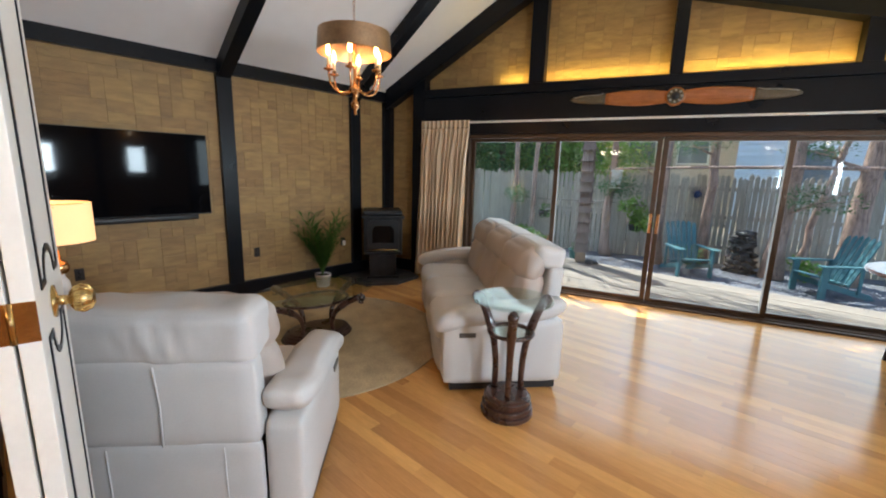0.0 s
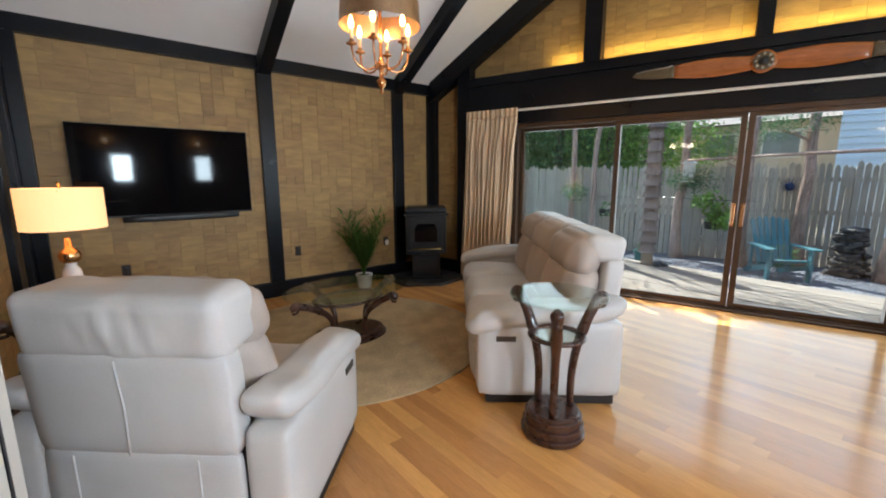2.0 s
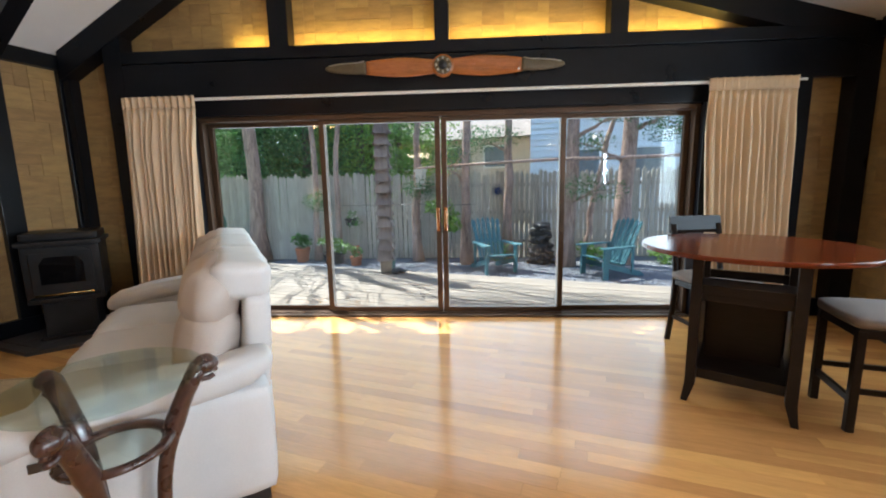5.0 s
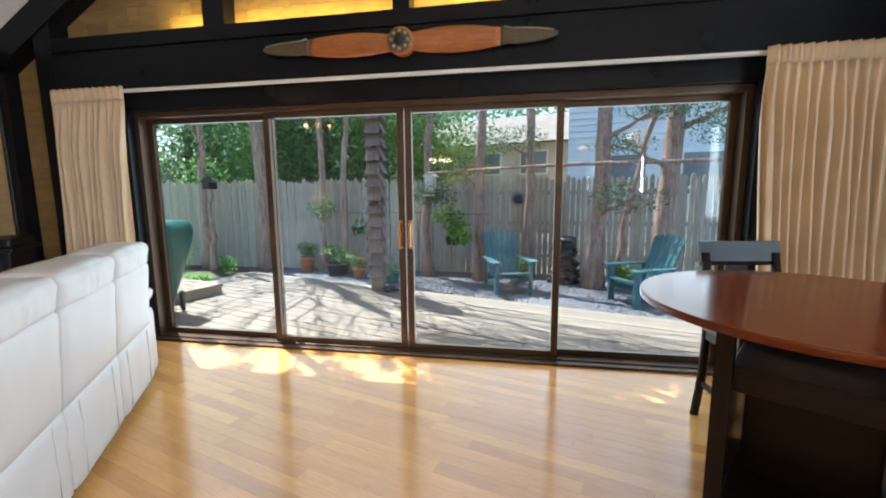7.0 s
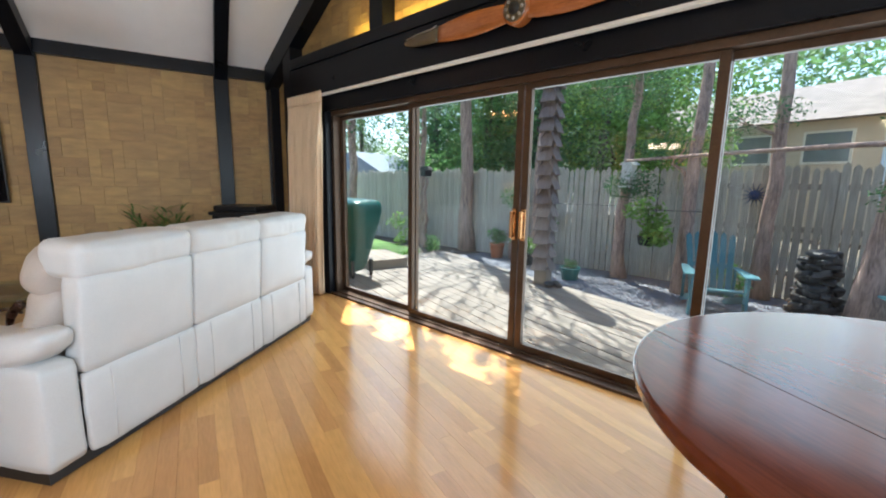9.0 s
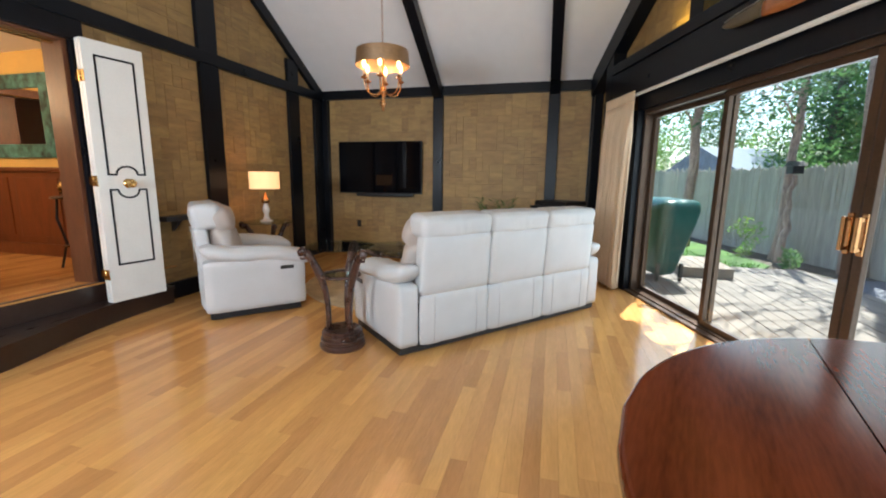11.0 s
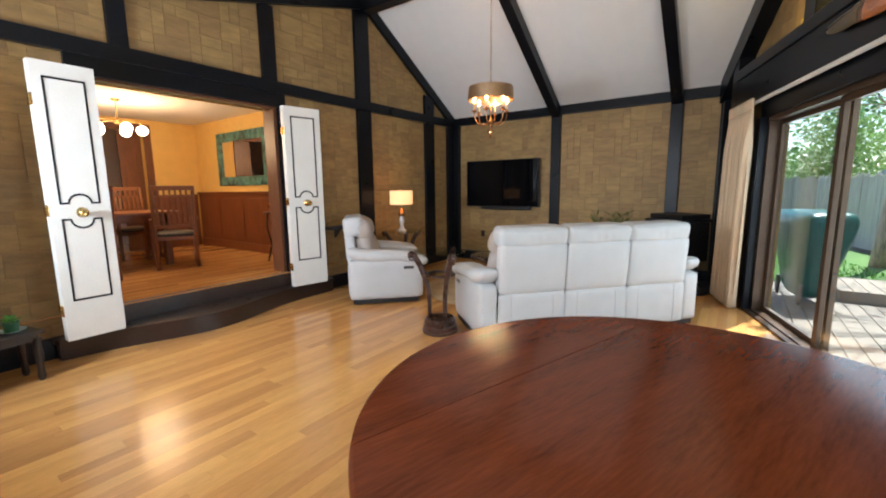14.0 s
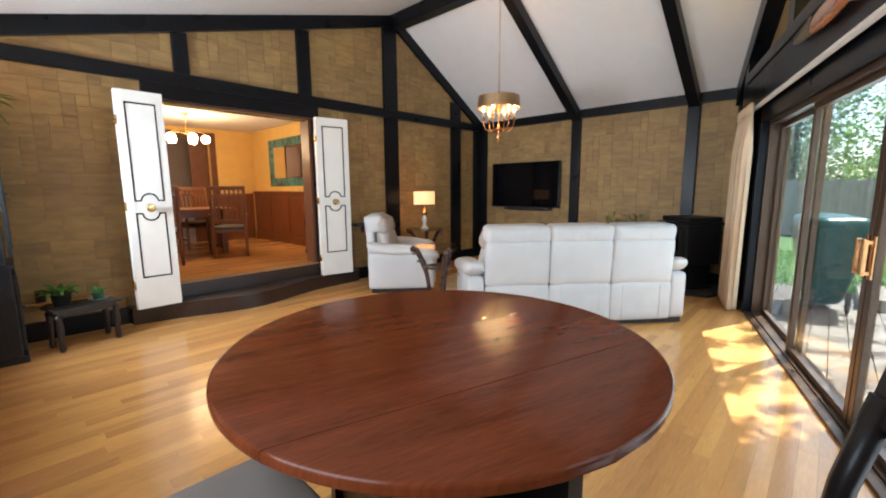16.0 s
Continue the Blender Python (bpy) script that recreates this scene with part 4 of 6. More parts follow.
for i in range(6):
    a = radians(60 * i + 15)
    ca, sa = math.cos(a), math.sin(a)
    pts = [(r * ca, r * sa, z) for r, z in ((0.03, 2.17), (0.07, 2.145), (0.115, 2.14), (0.16, 2.16), (0.19, 2.205), (0.20, 2.26), (0.20, 2.285))]
    arm = part("arm", Shape().tube(pts, 0.0075, 8), COPPER, ch)
    T = pose(0.20 * ca, 0.20 * sa, 0)
    part("candle_cup", Shape().lathe([(0.008, 2.28), (0.034, 2.29), (0.036, 2.297), (0.014, 2.30), (0.016, 2.32)], 16, T), COPPER, arm)
    part("candle", Shape().lathe([(0.012, 2.30), (0.012, 2.385), (0.008, 2.387)], 12, T), CANDLE, arm, "ivory candle sleeve")
    part("bulb", Shape().lathe([(0.006, 2.385), (0.015, 2.40), (0.018, 2.42), (0.012, 2.448), (0.003, 2.47)], 12, T), BULB, arm, "glowing flame bulb")
part("cross_bar", Shape().tube([(-0.262, 0, 2.57), (0.262, 0, 2.57)], 0.004, 6).tube([(0, -0.262, 2.57), (0, 0.262, 2.57)], 0.004, 6), COPPER, ch)
chain = Shape()
for i in range(40):
    z = 2.66 + i * 0.0305
    ring = [(0.010 * math.cos(2 * math.pi * k / 8), 0, z + 0.019 + 0.019 * math.sin(2 * math.pi * k / 8)) for k in range(9)]
    chain.tube(ring, 0.0022, 5, pose(0, 0, 0, 0, 0, 90 * (i % 2)))
part("chain", chain, COPPER, ch)
part("canopy", Shape().lathe([(0.01, 3.87), (0.06, 3.88), (0.065, 3.90)], 24), COPPER, ch)

# ---- propeller ----
pr = thing("propeller", DW @ pose(-0.335, -0.205, 2.455, 0, 1.2, 0), "varnished wooden aircraft propeller mounted on the black fascia", "propeller")


def prop_blade(sg, x0, x1, material, name):
    v, n, c = [], 12, 14
    for j in range(c + 1):
        t = (x0 + (x1 - x0) * j / c)
        wd = 0.052 + 0.038 * math.sin(math.pi * min(1, t / 0.78)) if t < 0.78 else (0.055 * math.sqrt(max(0, 1 - ((t - 0.78) / 0.335) ** 2)) + 0.001)
        th_, tw = 0.026 * (1 - 0.75 * t / 1.115) + 0.002, radians(28 * (1 - t / 1.115) * sg)
        for k in range(n):
            a = 2 * math.pi * k / n
            y, z = th_ * math.cos(a), wd * math.sin(a)
            v.append((sg * t, y * math.cos(tw) - z * math.sin(tw) * 0.35, z + 0.018 * t * sg * 0.5 + y * math.sin(tw)))
    f = [(j * n + k, j * n + (k + 1) % n, (j + 1) * n + (k + 1) % n, (j + 1) * n + k) for j in range(c) for k in range(n)]
    f += [tuple(range(n))[::-1], tuple(range(c * n, c * n + n))]
    part(name, Shape().add(v, [g if sg > 0 else g[::-1] for g in f], None, True), material, pr)


for sg in (-1, 1):
    prop_blade(sg, 0.0, 0.72, PROP, "blade")
    prop_blade(sg, 0.72, 1.11, PROPTIP, "tip")
    part("metal_edge", Shape().tube([(sg * t, -0.01, 0.018 * t * 0.5 * sg + (0.045 * math.sqrt(max(0, 1 - ((t - 0.78) / 0.335) ** 2)) if t > 0.78 else 0.060)) for t in (0.74, 0.80, 0.86, 0.92, 0.98, 1.04, 1.08)], 0.006, 6), METALTIP, pr, "pewter coloured leading edge")
hub = part("hub", Shape().lathe([(0.095, -0.045), (0.10, -0.03), (0.10, 0.03), (0.095, 0.045)], 36, pose(0, 0, 0, 90, 0, 0)), PROP, pr)
part("hub_plate", Shape().lathe([(0.082, 0.045), (0.082, 0.052), (0.07, 0.054)], 36, pose(0, 0, 0, 90, 0, 0)), PROPTIP, pr)
part("hub_bore", Shape().lathe([(0.040, 0.052), (0.040, 0.058)], 24, pose(0, 0, 0, 90, 0, 0)), PLASTIC, pr)
for i in range(8):
    a = 2 * math.pi * i / 8
    part("bolt", Shape().lathe([(0.011, 0.05), (0.011, 0.062), (0.006, 0.066)], 10, pose(0.061 * math.cos(a), 0, 0.061 * math.sin(a)) @ pose(0, 0, 0, 90, 0, 0)), METALTIP, pr)
part("mount", Shape().box(-0.02, 0.02, 0.03, 0.044, -0.04, 0.04), STEEL, pr)

# ---- tall table and stools ----
tb = thing("counter_table", pose(2.010, 5.576, 0, 0, 0, -17) @ Matrix.Diagonal((1, 1, 1.0365, 1)), "tall round drop leaf table with a cherry top and espresso base", "table")
TR = 0.605
sec = {"leaf_front": (-1, -0.30), "top": (-0.297, 0.297), "leaf_back": (0.30, 1)}
for nm, (a, b) in sec.items():
    lo, hi = max(-TR, a if abs(a) < 1 else math.copysign(TR, a)), min(TR, b if abs(b) < 1 else math.copysign(TR, b))
    pts = []
    for k in range(33):
        y = lo + (hi - lo) * k / 32
        pts.append((math.sqrt(max(1e-5, TR * TR - y * y)), y))
    poly = pts + [(-x, y) for x, y in pts[::-1]]
    bm = bmesh.new()
    vs = [bm.verts.new((x, y, 0.905)) for x, y in poly]
    fc = bm.faces.new(vs)
    ex = bmesh.ops.extrude_face_region(bm, geom=[fc])
    bmesh.ops.translate(bm, vec=(0, 0, 0.027), verts=[g for g in ex["geom"] if isinstance(g, bmesh.types.BMVert)])
    bmesh.ops.recalc_face_normals(bm, faces=bm.faces[:])
    rim = [e for e in bm.edges if abs(e.verts[0].co.z - e.verts[1].co.z) < 1e-4 and math.hypot(*((e.verts[0].co + e.verts[1].co) / 2).xy) > TR * 0.985]
    bmesh.ops.bevel(bm, geom=rim, offset=0.008, segments=3, affect="EDGES", profile=0.5)
    bm.verts.index_update()
    part("tabletop" if nm == "top" else "drop_leaf", Shape().add([w.co.copy() for w in bm.verts], [[w.index for w in f.verts] for f in bm.faces]), TABLETOP, tb)
    bm.free()
for sx in (-1, 1):
    for sy in (-1, 1):
        part("leg", Shape().prism([(sx * 0.285, 0.0), (sx * 0.25, 0.0), (sx * 0.215, 0.12), (sx * 0.215, 0.90), (sx * 0.27, 0.90), (sx * 0.27, 0.12)], sy * 0.285 - 0.028, sy * 0.285 + 0.028, "y"), ESPRESSO, tb)
part("shelf", Shape().box(-0.25, 0.25, -0.255, 0.255, 0.14, 0.20, c=0.004), ESPRESSO, tb, "lower shelf rail")
part("shelf", Shape().box(-0.25, 0.25, -0.255, 0.255, 0.62, 0.66, c=0.004), ESPRESSO, tb)
part("cabinet_back", Shape().box(-0.20, 0.20, 0.02, 0.04, 0.20, 0.62), ESPRESSO, tb)
for sx in (-1, 1):
    part("side_panel", Shape().box(sx * 0.235 - 0.01, sx * 0.235 + 0.01, -0.255, 0.255, 0.20, 0.62), ESPRESSO, tb)
part("drawer_rail", Shape().box(-0.214, 0.214, -0.285, -0.262, 0.665, 0.72), ESPRESSO, tb)
part("drawer_rail", Shape().box(-0.214, 0.214, 0.262, 0.285, 0.665, 0.72), ESPRESSO, tb)
part("apron", Shape().box(-0.214, 0.214, -0.30, -0.27, 0.865, 0.904).box(-0.214, 0.214, 0.27, 0.30, 0.865, 0.904).box(-0.27, -0.24, -0.257, 0.257, 0.865, 0.904).box(0.24, 0.27, -0.257, 0.257, 0.865, 0.904), ESPRESSO, tb)


def stool(m, label, backless=False):
    th = thing("counter_stool", m, label, "stool", "stools round the tall table")
    for sx in (-1, 1):
        part("leg", Shape().box(sx * 0.19 - 0.02, sx * 0.19 + 0.02, 0.17, 0.21, 0, 0.57, c=0.004), ESPRESSO, th)
        part("leg", Shape().tube([(sx * 0.19, -0.25, 0), (sx * 0.19, -0.20, 0.30), (sx * 0.19, -0.19, 0.58)] + ([] if backless else [(sx * 0.19, -0.22, 0.85), (sx * 0.19, -0.265, 1.05)]), 0.024, 6), ESPRESSO, th, "curved back leg")
        part("stretcher", Shape().box(sx * 0.19 - 0.01, sx * 0.19 + 0.01, -0.19, 0.17, 0.22, 0.25), ESPRESSO, th)
    part("stretcher", Shape().box(-0.17, 0.17, 0.18, 0.20, 0.16, 0.20), ESPRESSO, th)
    part("seat_rail", Shape().box(-0.205, 0.205, -0.20, 0.205, 0.53, 0.58, c=0.006), ESPRESSO, th)
    part("seat", Shape().soft(0.44, 0.44, 0.075, 0.03, pose(0, 0.005, 0.615), 0.018, 10), FABRIC, th, "grey upholstered seat pad")
    if backless:
        return th
    part("back_rail", Shape().add([(-0.215, -0.275, 0.97), (0.215, -0.275, 0.97), (0.215, -0.25, 1.00), (-0.215, -0.25, 1.00), (-0.215, -0.30, 1.12), (0.215, -0.30, 1.12), (0.215, -0.275, 1.12), (-0.215, -0.275, 1.12)], [(3, 2, 1, 0), (4, 5, 6, 7), (0, 1, 5, 4), (1, 2, 6, 5), (2, 3, 7, 6), (3, 0, 4, 7)]), ESPRESSO, th)
    part("back_slat", Shape().box(-0.06, 0.06, -0.25, -0.235, 0.60, 0.98, pose(0, 0, 0, 3, 0, 0)), ESPRESSO, th)
    return th


stool(pose(2.62, 5.45, 0, 0, 0, 90), "espresso counter stool with a grey upholstered seat pushed to the table", True)
stool(pose(2.02, 6.33, 0, 0, 0, 204) @ Matrix.Diagonal((1.04, 1, 0.955, 1)), "espresso counter stool with a low back beside the curtain")

# ---- folding doors ----
def fold_door(m, label, hinge_side):
    """Two narrow leaves folded flat on one another; x from 0 to 0.46, front on +y."""
    th = thing("folding_door", m, label, "door", "folding doors of the dining room")
    W, H = 0.46, 2.19
    for y0, nm in ((0.0, "rear_leaf"), (0.045, "front_leaf")):
        leaf = part(nm, Shape().box(0, W, y0, y0 + 0.038, 0, H, c=0.003), DOORWHITE, th)
        if nm == "rear_leaf":
            continue
        y = y0 + 0.0385
        b = 0.016

        def line(pts):
            sh = Shape()
            for p, q in zip(pts, pts[1:]):
                d = Vector((q[0] - p[0], 0, q[1] - p[1]))
                L = d.length
                d.normalize()
                o = Vector((-d.z, 0, d.x)) * b / 2
                P, Q = Vector((p[0], y, p[1])) - d * b * 0.35, Vector((q[0], y, q[1])) + d * b * 0.35
                sh.add([P - o, Q - o, Q + o, P + o] + [c + Vector((0, 0.003, 0)) for c in (P - o, Q - o, Q + o, P + o)], [(0, 1, 2, 3), (7, 6, 5, 4), (0, 4, 5, 1), (1, 5, 6, 2), (2, 6, 7, 3), (3, 7, 4, 0)])
            return sh

        x0, x1, cx = 0.085, W - 0.085, W / 2
        arc = lambda z, s: [(cx + 0.085 * math.cos(math.pi * (1 - k / 8)), z + s * 0.07 * math.sin(math.pi * k / 8)) for k in range(9)]
        part("moulding", line([(x0, 2.07), (x1, 2.07), (x1, 1.115)] + [(cx + 0.115, 1.115)] + arc(1.115, 1)[::-1] + [(cx - 0.115, 1.115), (x0, 1.115), (x0, 2.07)]), BLACK, leaf, "black painted moulding")
        part("moulding", line([(x0, 0.33), (x1, 0.33), (x1, 0.985)] + [(cx + 0.115, 0.985)] + arc(0.985, -1)[::-1] + [(cx - 0.115, 0.985), (x0, 0.985), (x0, 0.33)]), BLACK, leaf, "black painted moulding")
        part("knob", Shape().lathe([(0.042, 0), (0.042, 0.005), (0.014, 0.010), (0.012, 0.03), (0.030, 0.042), (0.036, 0.058), (0.030, 0.074), (0.010, 0.082)], 24, pose(cx, y, 1.04) @ pose(0, 0, 0, -90, 0, 0)), BRASS, leaf, "fluted brass knob")
        ribs = Shape()
        for k in range(12):
            a = 2 * math.pi * k / 12
            ribs.tube([(cx + rr * math.cos(a), y + yy, 1.04 + rr * math.sin(a)) for rr, yy in ((0.016, 0.034), (0.031, 0.044), (0.037, 0.058), (0.031, 0.073), (0.012, 0.082))], 0.004, 5)
        part("knob_fluting", ribs, BRASS, leaf)
    for z in (0.25, 1.06, 1.9):
        part("jamb_bracket", Shape().box(W - 0.03, W - 0.01, -0.145 if m.translation.x < 0 else -0.09, 0.0, z - 0.03, z + 0.03), BRASS, th)
        hx = 0 if hinge_side < 0 else W
        part("hinge", Shape().box(hx - 0.004 if hinge_side < 0 else hx - 0.002, hx + 0.002 if hinge_side < 0 else hx + 0.004, -0.002, 0.083, z - 0.045, z + 0.045).tube([(hx + hinge_side * 0.006, 0.041, z - 0.045), (hx + hinge_side * 0.006, 0.041, z + 0.045)], 0.006, 8), BRASS, th, "brass butt hinge")
    return th


fold_door(pose(-0.614, 1.193, 0.190, 0, 0, -9.9), "cream folding door with black mouldings, folded open beside the armchair", 1)
fold_door(pose(1.635, 1.20, 0.190, 0, 0, 2) @ Matrix.Diagonal((0.86, 1, 1, 1)), "cream folding door with black mouldings, folded open beside the plant bench", 1)

# ---- plant bench ----
bn = thing("bench", pose(2.47, 1.40, 0, 0, 0, 14), "small dark wooden bench holding potted plants", "bench")
part("top", Shape().box(-0.25, 0.25, -0.13, 0.17, 0.36, 0.385, c=0.005), BENCHWOOD, bn)
part("apron", Shape().box(-0.22, 0.22, -0.10, 0.14, 0.31, 0.36), BENCHWOOD, bn)
for sx in (-1, 1):
    for sy in (-0.09, 0.13):
        part("leg", Shape().lathe([(0.018, 0), (0.026, 0.03), (0.02, 0.10), (0.03, 0.2), (0.022, 0.28), (0.028, 0.33)], 10, pose(sx * 0.21, sy, 0)), BENCHWOOD, bn)


def small_plant(m, pm, r, h, n, L, leafm, label, seed, spread=1.0, width=0.03, saucer=None):
    g = random.Random(seed)
    th = thing("potted_plant", m, label, "plant", "")
    pot(th, pm, r, h, "")
    sh = Shape()
    for i in range(n):
        a = g.uniform(0, 2 * math.pi)
        rr = g.uniform(0, r * 0.6)
        blade(sh, (rr * math.cos(a), rr * math.sin(a), h * 0.9), (spread * math.cos(a), spread * math.sin(a), g.uniform(0.4, 1.6)), L * g.uniform(0.6, 1.1), width * g.uniform(0.7, 1.2), g.uniform(0.6, 1.8), 4)
    part("leaves", sh, leafm, th)
    if saucer:
        part("saucer", Shape().lathe([(r * 1.0, 0.0), (r * 1.55, 0.012), (r * 1.6, 0.016), (r * 1.4, 0.012), (r * 0.9, 0.006)], 28), saucer, th, "saucer")
    return th


small_plant(pose(2.60, 1.43, 0.386), POTBLACK, 0.075, 0.11, 34, 0.17, LEAF2, "leafy houseplant in a black pot on the bench", 5, 1.0, 0.045, POTBLACK)
small_plant(pose(2.34, 1.38, 0.386), POTGREEN, 0.05, 0.075, 16, 0.08, LEAF2, "small seedling in a green pot on a pale saucer", 6, 0.7, 0.03, SAUCER)

# ---- hutch ----
hu = thing("hutch", pose(3.10, 1.36, 0) @ Matrix.Diagonal((1, 0.62, 1, 1)), "tall black painted hutch cabinet against the wall", "cabinet")
part("lower_body", Shape().box(-0.22, 0.28, -0.44, 0.44, 0.05, 0.80, c=0.006), HUTCH, hu)
part("upper_body", Shape().box(-0.20, 0.28, -0.43, 0.43, 0.82, 1.95, c=0.006), HUTCH, hu)
part("plinth", Shape().box(-0.25, 0.28, -0.46, 0.46, 0.0, 0.06, c=0.006), HUTCH, hu)
part("waist", Shape().box(-0.245, 0.28, -0.455, 0.455, 0.79, 0.825, c=0.006), HUTCH, hu)
part("cornice", Shape().box(-0.25, 0.28, -0.47, 0.47, 1.95, 2.0, c=0.008), HUTCH, hu)
for y0 in (-0.42, 0.01):
    for z0, z1 in ((0.10, 0.74), (0.88, 1.90)):
        d = part("door", Shape().box(-0.245, -0.222, y0, y0 + 0.41, z0, z1, c=0.004).box(-0.252, -0.244, y0 + 0.06, y0 + 0.35, z0 + 0.07, z1 - 0.07, c=0.003), HUTCH, hu)
        part("knob", Shape().lathe([(0.006, 0), (0.006, 0.012), (0.014, 0.018), (0.012, 0.028)], 12, pose(-0.245, y0 + (0.375 if y0 < 0 else 0.035), (z0 + z1) / 2) @ pose(0, 0, 0, 0, -90, 0)), STEEL, d)
part("side_panel", Shape().box(-0.15, 0.22, 0.438, 0.446, 0.12, 0.74, c=0.002).box(-0.15, 0.22, 0.428, 0.436, 0.88, 1.88, c=0.002), HUTCH, hu)
ivy = thing("potted_ivy", pose(2.98, 1.30, 2.0), "trailing green houseplant on top of the hutch", "plant")
pot(ivy, POTBLACK, 0.07, 0.10, "black pot")
sh = Shape()
g = random.Random(8)
for i in range(46):
    a = g.uniform(math.pi * 0.55, math.pi * 1.65)
    blade(sh, (0.03 * math.cos(a), 0.03 * math.sin(a), 0.09), (math.cos(a), math.sin(a), g.uniform(-0.1, 1.2)), g.uniform(0.10, 0.34), 0.045, g.uniform(1.0, 2.6), 5)
part("leaves", sh, LEAF2, ivy)

# ---- dining room things ----
mir = thing("wall_mirror", pose(-0.95, -1.22, 1.93) @ Matrix.Diagonal((1, 0.88, 1, 1)), "wide wall mirror in a marbled teal frame", "mirror")
part("mirror_glass", Shape().box(0.012, 0.016, -0.74, 0.74, -0.30, 0.30), MIRROR, mir, "silvered mirror glass")
part("frame", Shape().box(0.0, 0.035, -0.90, 0.90, 0.30, 0.45, c=0.006).box(0.0, 0.035, -0.90, 0.90, -0.45, -0.30, c=0.006).box(0.0, 0.035, -0.90, -0.74, -0.30, 0.30).box(0.0, 0.035, 0.74, 0.90, -0.30, 0.30), TEALFRAME, mir)
dt = thing("dining_table", pose(0.98, -1.30, UP), "oak dining table in the raised dining room", "table")
part("tabletop", Shape().box(-0.75, 0.75, -0.48, 0.48, 0.72, 0.755, c=0.008), OAKCHAIR, dt)
part("apron", Shape().box(-0.62, 0.62, -0.38, 0.38, 0.62, 0.72), OAKCHAIR, dt)
for sx in (-1, 1):
    for sy in (-1, 1):
        part("leg", Shape().box(sx * 0.58 - 0.04, sx * 0.58 + 0.04, sy * 0.34 - 0.04, sy * 0.34 + 0.04, 0, 0.72, c=0.005), OAKCHAIR, dt)
    for k in range(4):
        part("spindle", Shape().box(sx * 0.58 - 0.012, sx * 0.58 + 0.012, -0.21 + k * 0.14 - 0.02, -0.21 + k * 0.14 + 0.02, 0.14, 0.62), OAKCHAIR, dt)
    part("stretcher", Shape().box(sx * 0.58 - 0.02, sx * 0.58 + 0.02, -0.30, 0.30, 0.08, 0.14), OAKCHAIR, dt)


CUSHD = shader("dark_seat_leather", (0.05, 0.04, 0.035), 0.5)


def dining_chair(m, label):
    th = thing("dining_chair", m, label, "chair", "dining chairs")
    for sx in (-1, 1):
        part("leg", Shape().box(sx * 0.25 - 0.02, sx * 0.25 + 0.02, 0.20, 0.24, 0, 0.64, c=0.004), OAKCHAIR, th)
        part("leg", Shape().tube([(sx * 0.23, -0.27, 0), (sx * 0.23, -0.22, 0.45), (sx * 0.23, -0.25, 0.8), (sx * 0.23, -0.31, 1.10)], 0.024, 6), OAKCHAIR, th, "tall back post")
        part("armrest", Shape().box(sx * 0.25 - 0.03, sx * 0.25 + 0.03, -0.24, 0.27, 0.64, 0.665, c=0.006), OAKCHAIR, th)
        part("stretcher", Shape().box(sx * 0.24 - 0.01, sx * 0.24 + 0.01, -0.22, 0.20, 0.15, 0.18), OAKCHAIR, th)
    part("seat_rail", Shape().box(-0.24, 0.24, -0.22, 0.23, 0.38, 0.43, c=0.005), OAKCHAIR, th)
    part("seat", Shape().soft(0.46, 0.44, 0.06, 0.025, pose(0, 0, 0.455), 0.014, 8), CUSHD, th, "dark seat cushion")
    B = pose(0, -0.235, 0.45, 7, 0, 0)
    part("top_rail", Shape().box(-0.25, 0.25, -0.014, 0.014, 0.60, 0.66, B, c=0.004), OAKCHAIR, th)
    part("middle_rail", Shape().box(-0.22, 0.22, -0.011, 0.011, 0.50, 0.525, B), OAKCHAIR, th)
    part("lower_rail", Shape().box(-0.22, 0.22, -0.011, 0.011, 0.10, 0.14, B), OAKCHAIR, th)
    for k in range(7):
        part("back_slat", Shape().box(-0.186 + k * 0.062 - 0.015, -0.186 + k * 0.062 + 0.015, -0.007, 0.007, 0.14, 0.50, B), OAKCHAIR, th)
    for k in range(6):
        part("lattice_slat", Shape().box(-0.155 + k * 0.062 - 0.012, -0.155 + k * 0.062 + 0.012, -0.007, 0.007, 0.525, 0.60, B), OAKCHAIR, th)
    return th


dining_chair(pose(0.40, -0.70, UP, 0, 0, 162), "mission style oak armchair with a slatted back pulled from the table")
dining_chair(pose(1.25, -2.05, UP, 0, 0, 0), "mission style oak armchair with a slatted back behind the table")
dining_chair(pose(1.45, -0.45, UP, 0, 0, 180), "mission style oak armchair with a slatted back at the table")
dining_chair(pose(0.45, -2.05, UP, 0, 0, 0), "mission style oak armchair with a slatted back behind the table")
pl = thing("globe_pendant", pose(0.75, -1.2, 0.14), "brass pendant light with five glowing opal globes", "pendant light")
part("rod", Shape().lathe([(0.006, 2.18), (0.006, 2.44), (0.05, 2.46), (0.055, 2.479)], 14).lathe([(0.03, 2.14), (0.035, 2.17), (0.02, 2.20)], 16), BRASS, pl)
for i in range(5):
    a = radians(72 * i + 20)
    ca, sa = 0.26 * math.cos(a), 0.26 * math.sin(a)
    arm = part("arm", Shape().tube([(0, 0, 2.17), (0.5 * ca, 0.5 * sa, 2.19), (0.9 * ca, 0.9 * sa, 2.18), (ca, sa, 2.155)], 0.006, 7), BRASS, pl)
    gl = part("globe", Shape().soft(0.13, 0.13, 0.13, 0.064, pose(ca, sa, 2.08), 0, 10), GLOBE, arm, "glowing opal glass globe")
    gl.visible_shadow = False
cart = thing("plant_stand", pose(-0.62, 0.18, UP), "dark iron stand with a brass bowl by the opening", "stand")
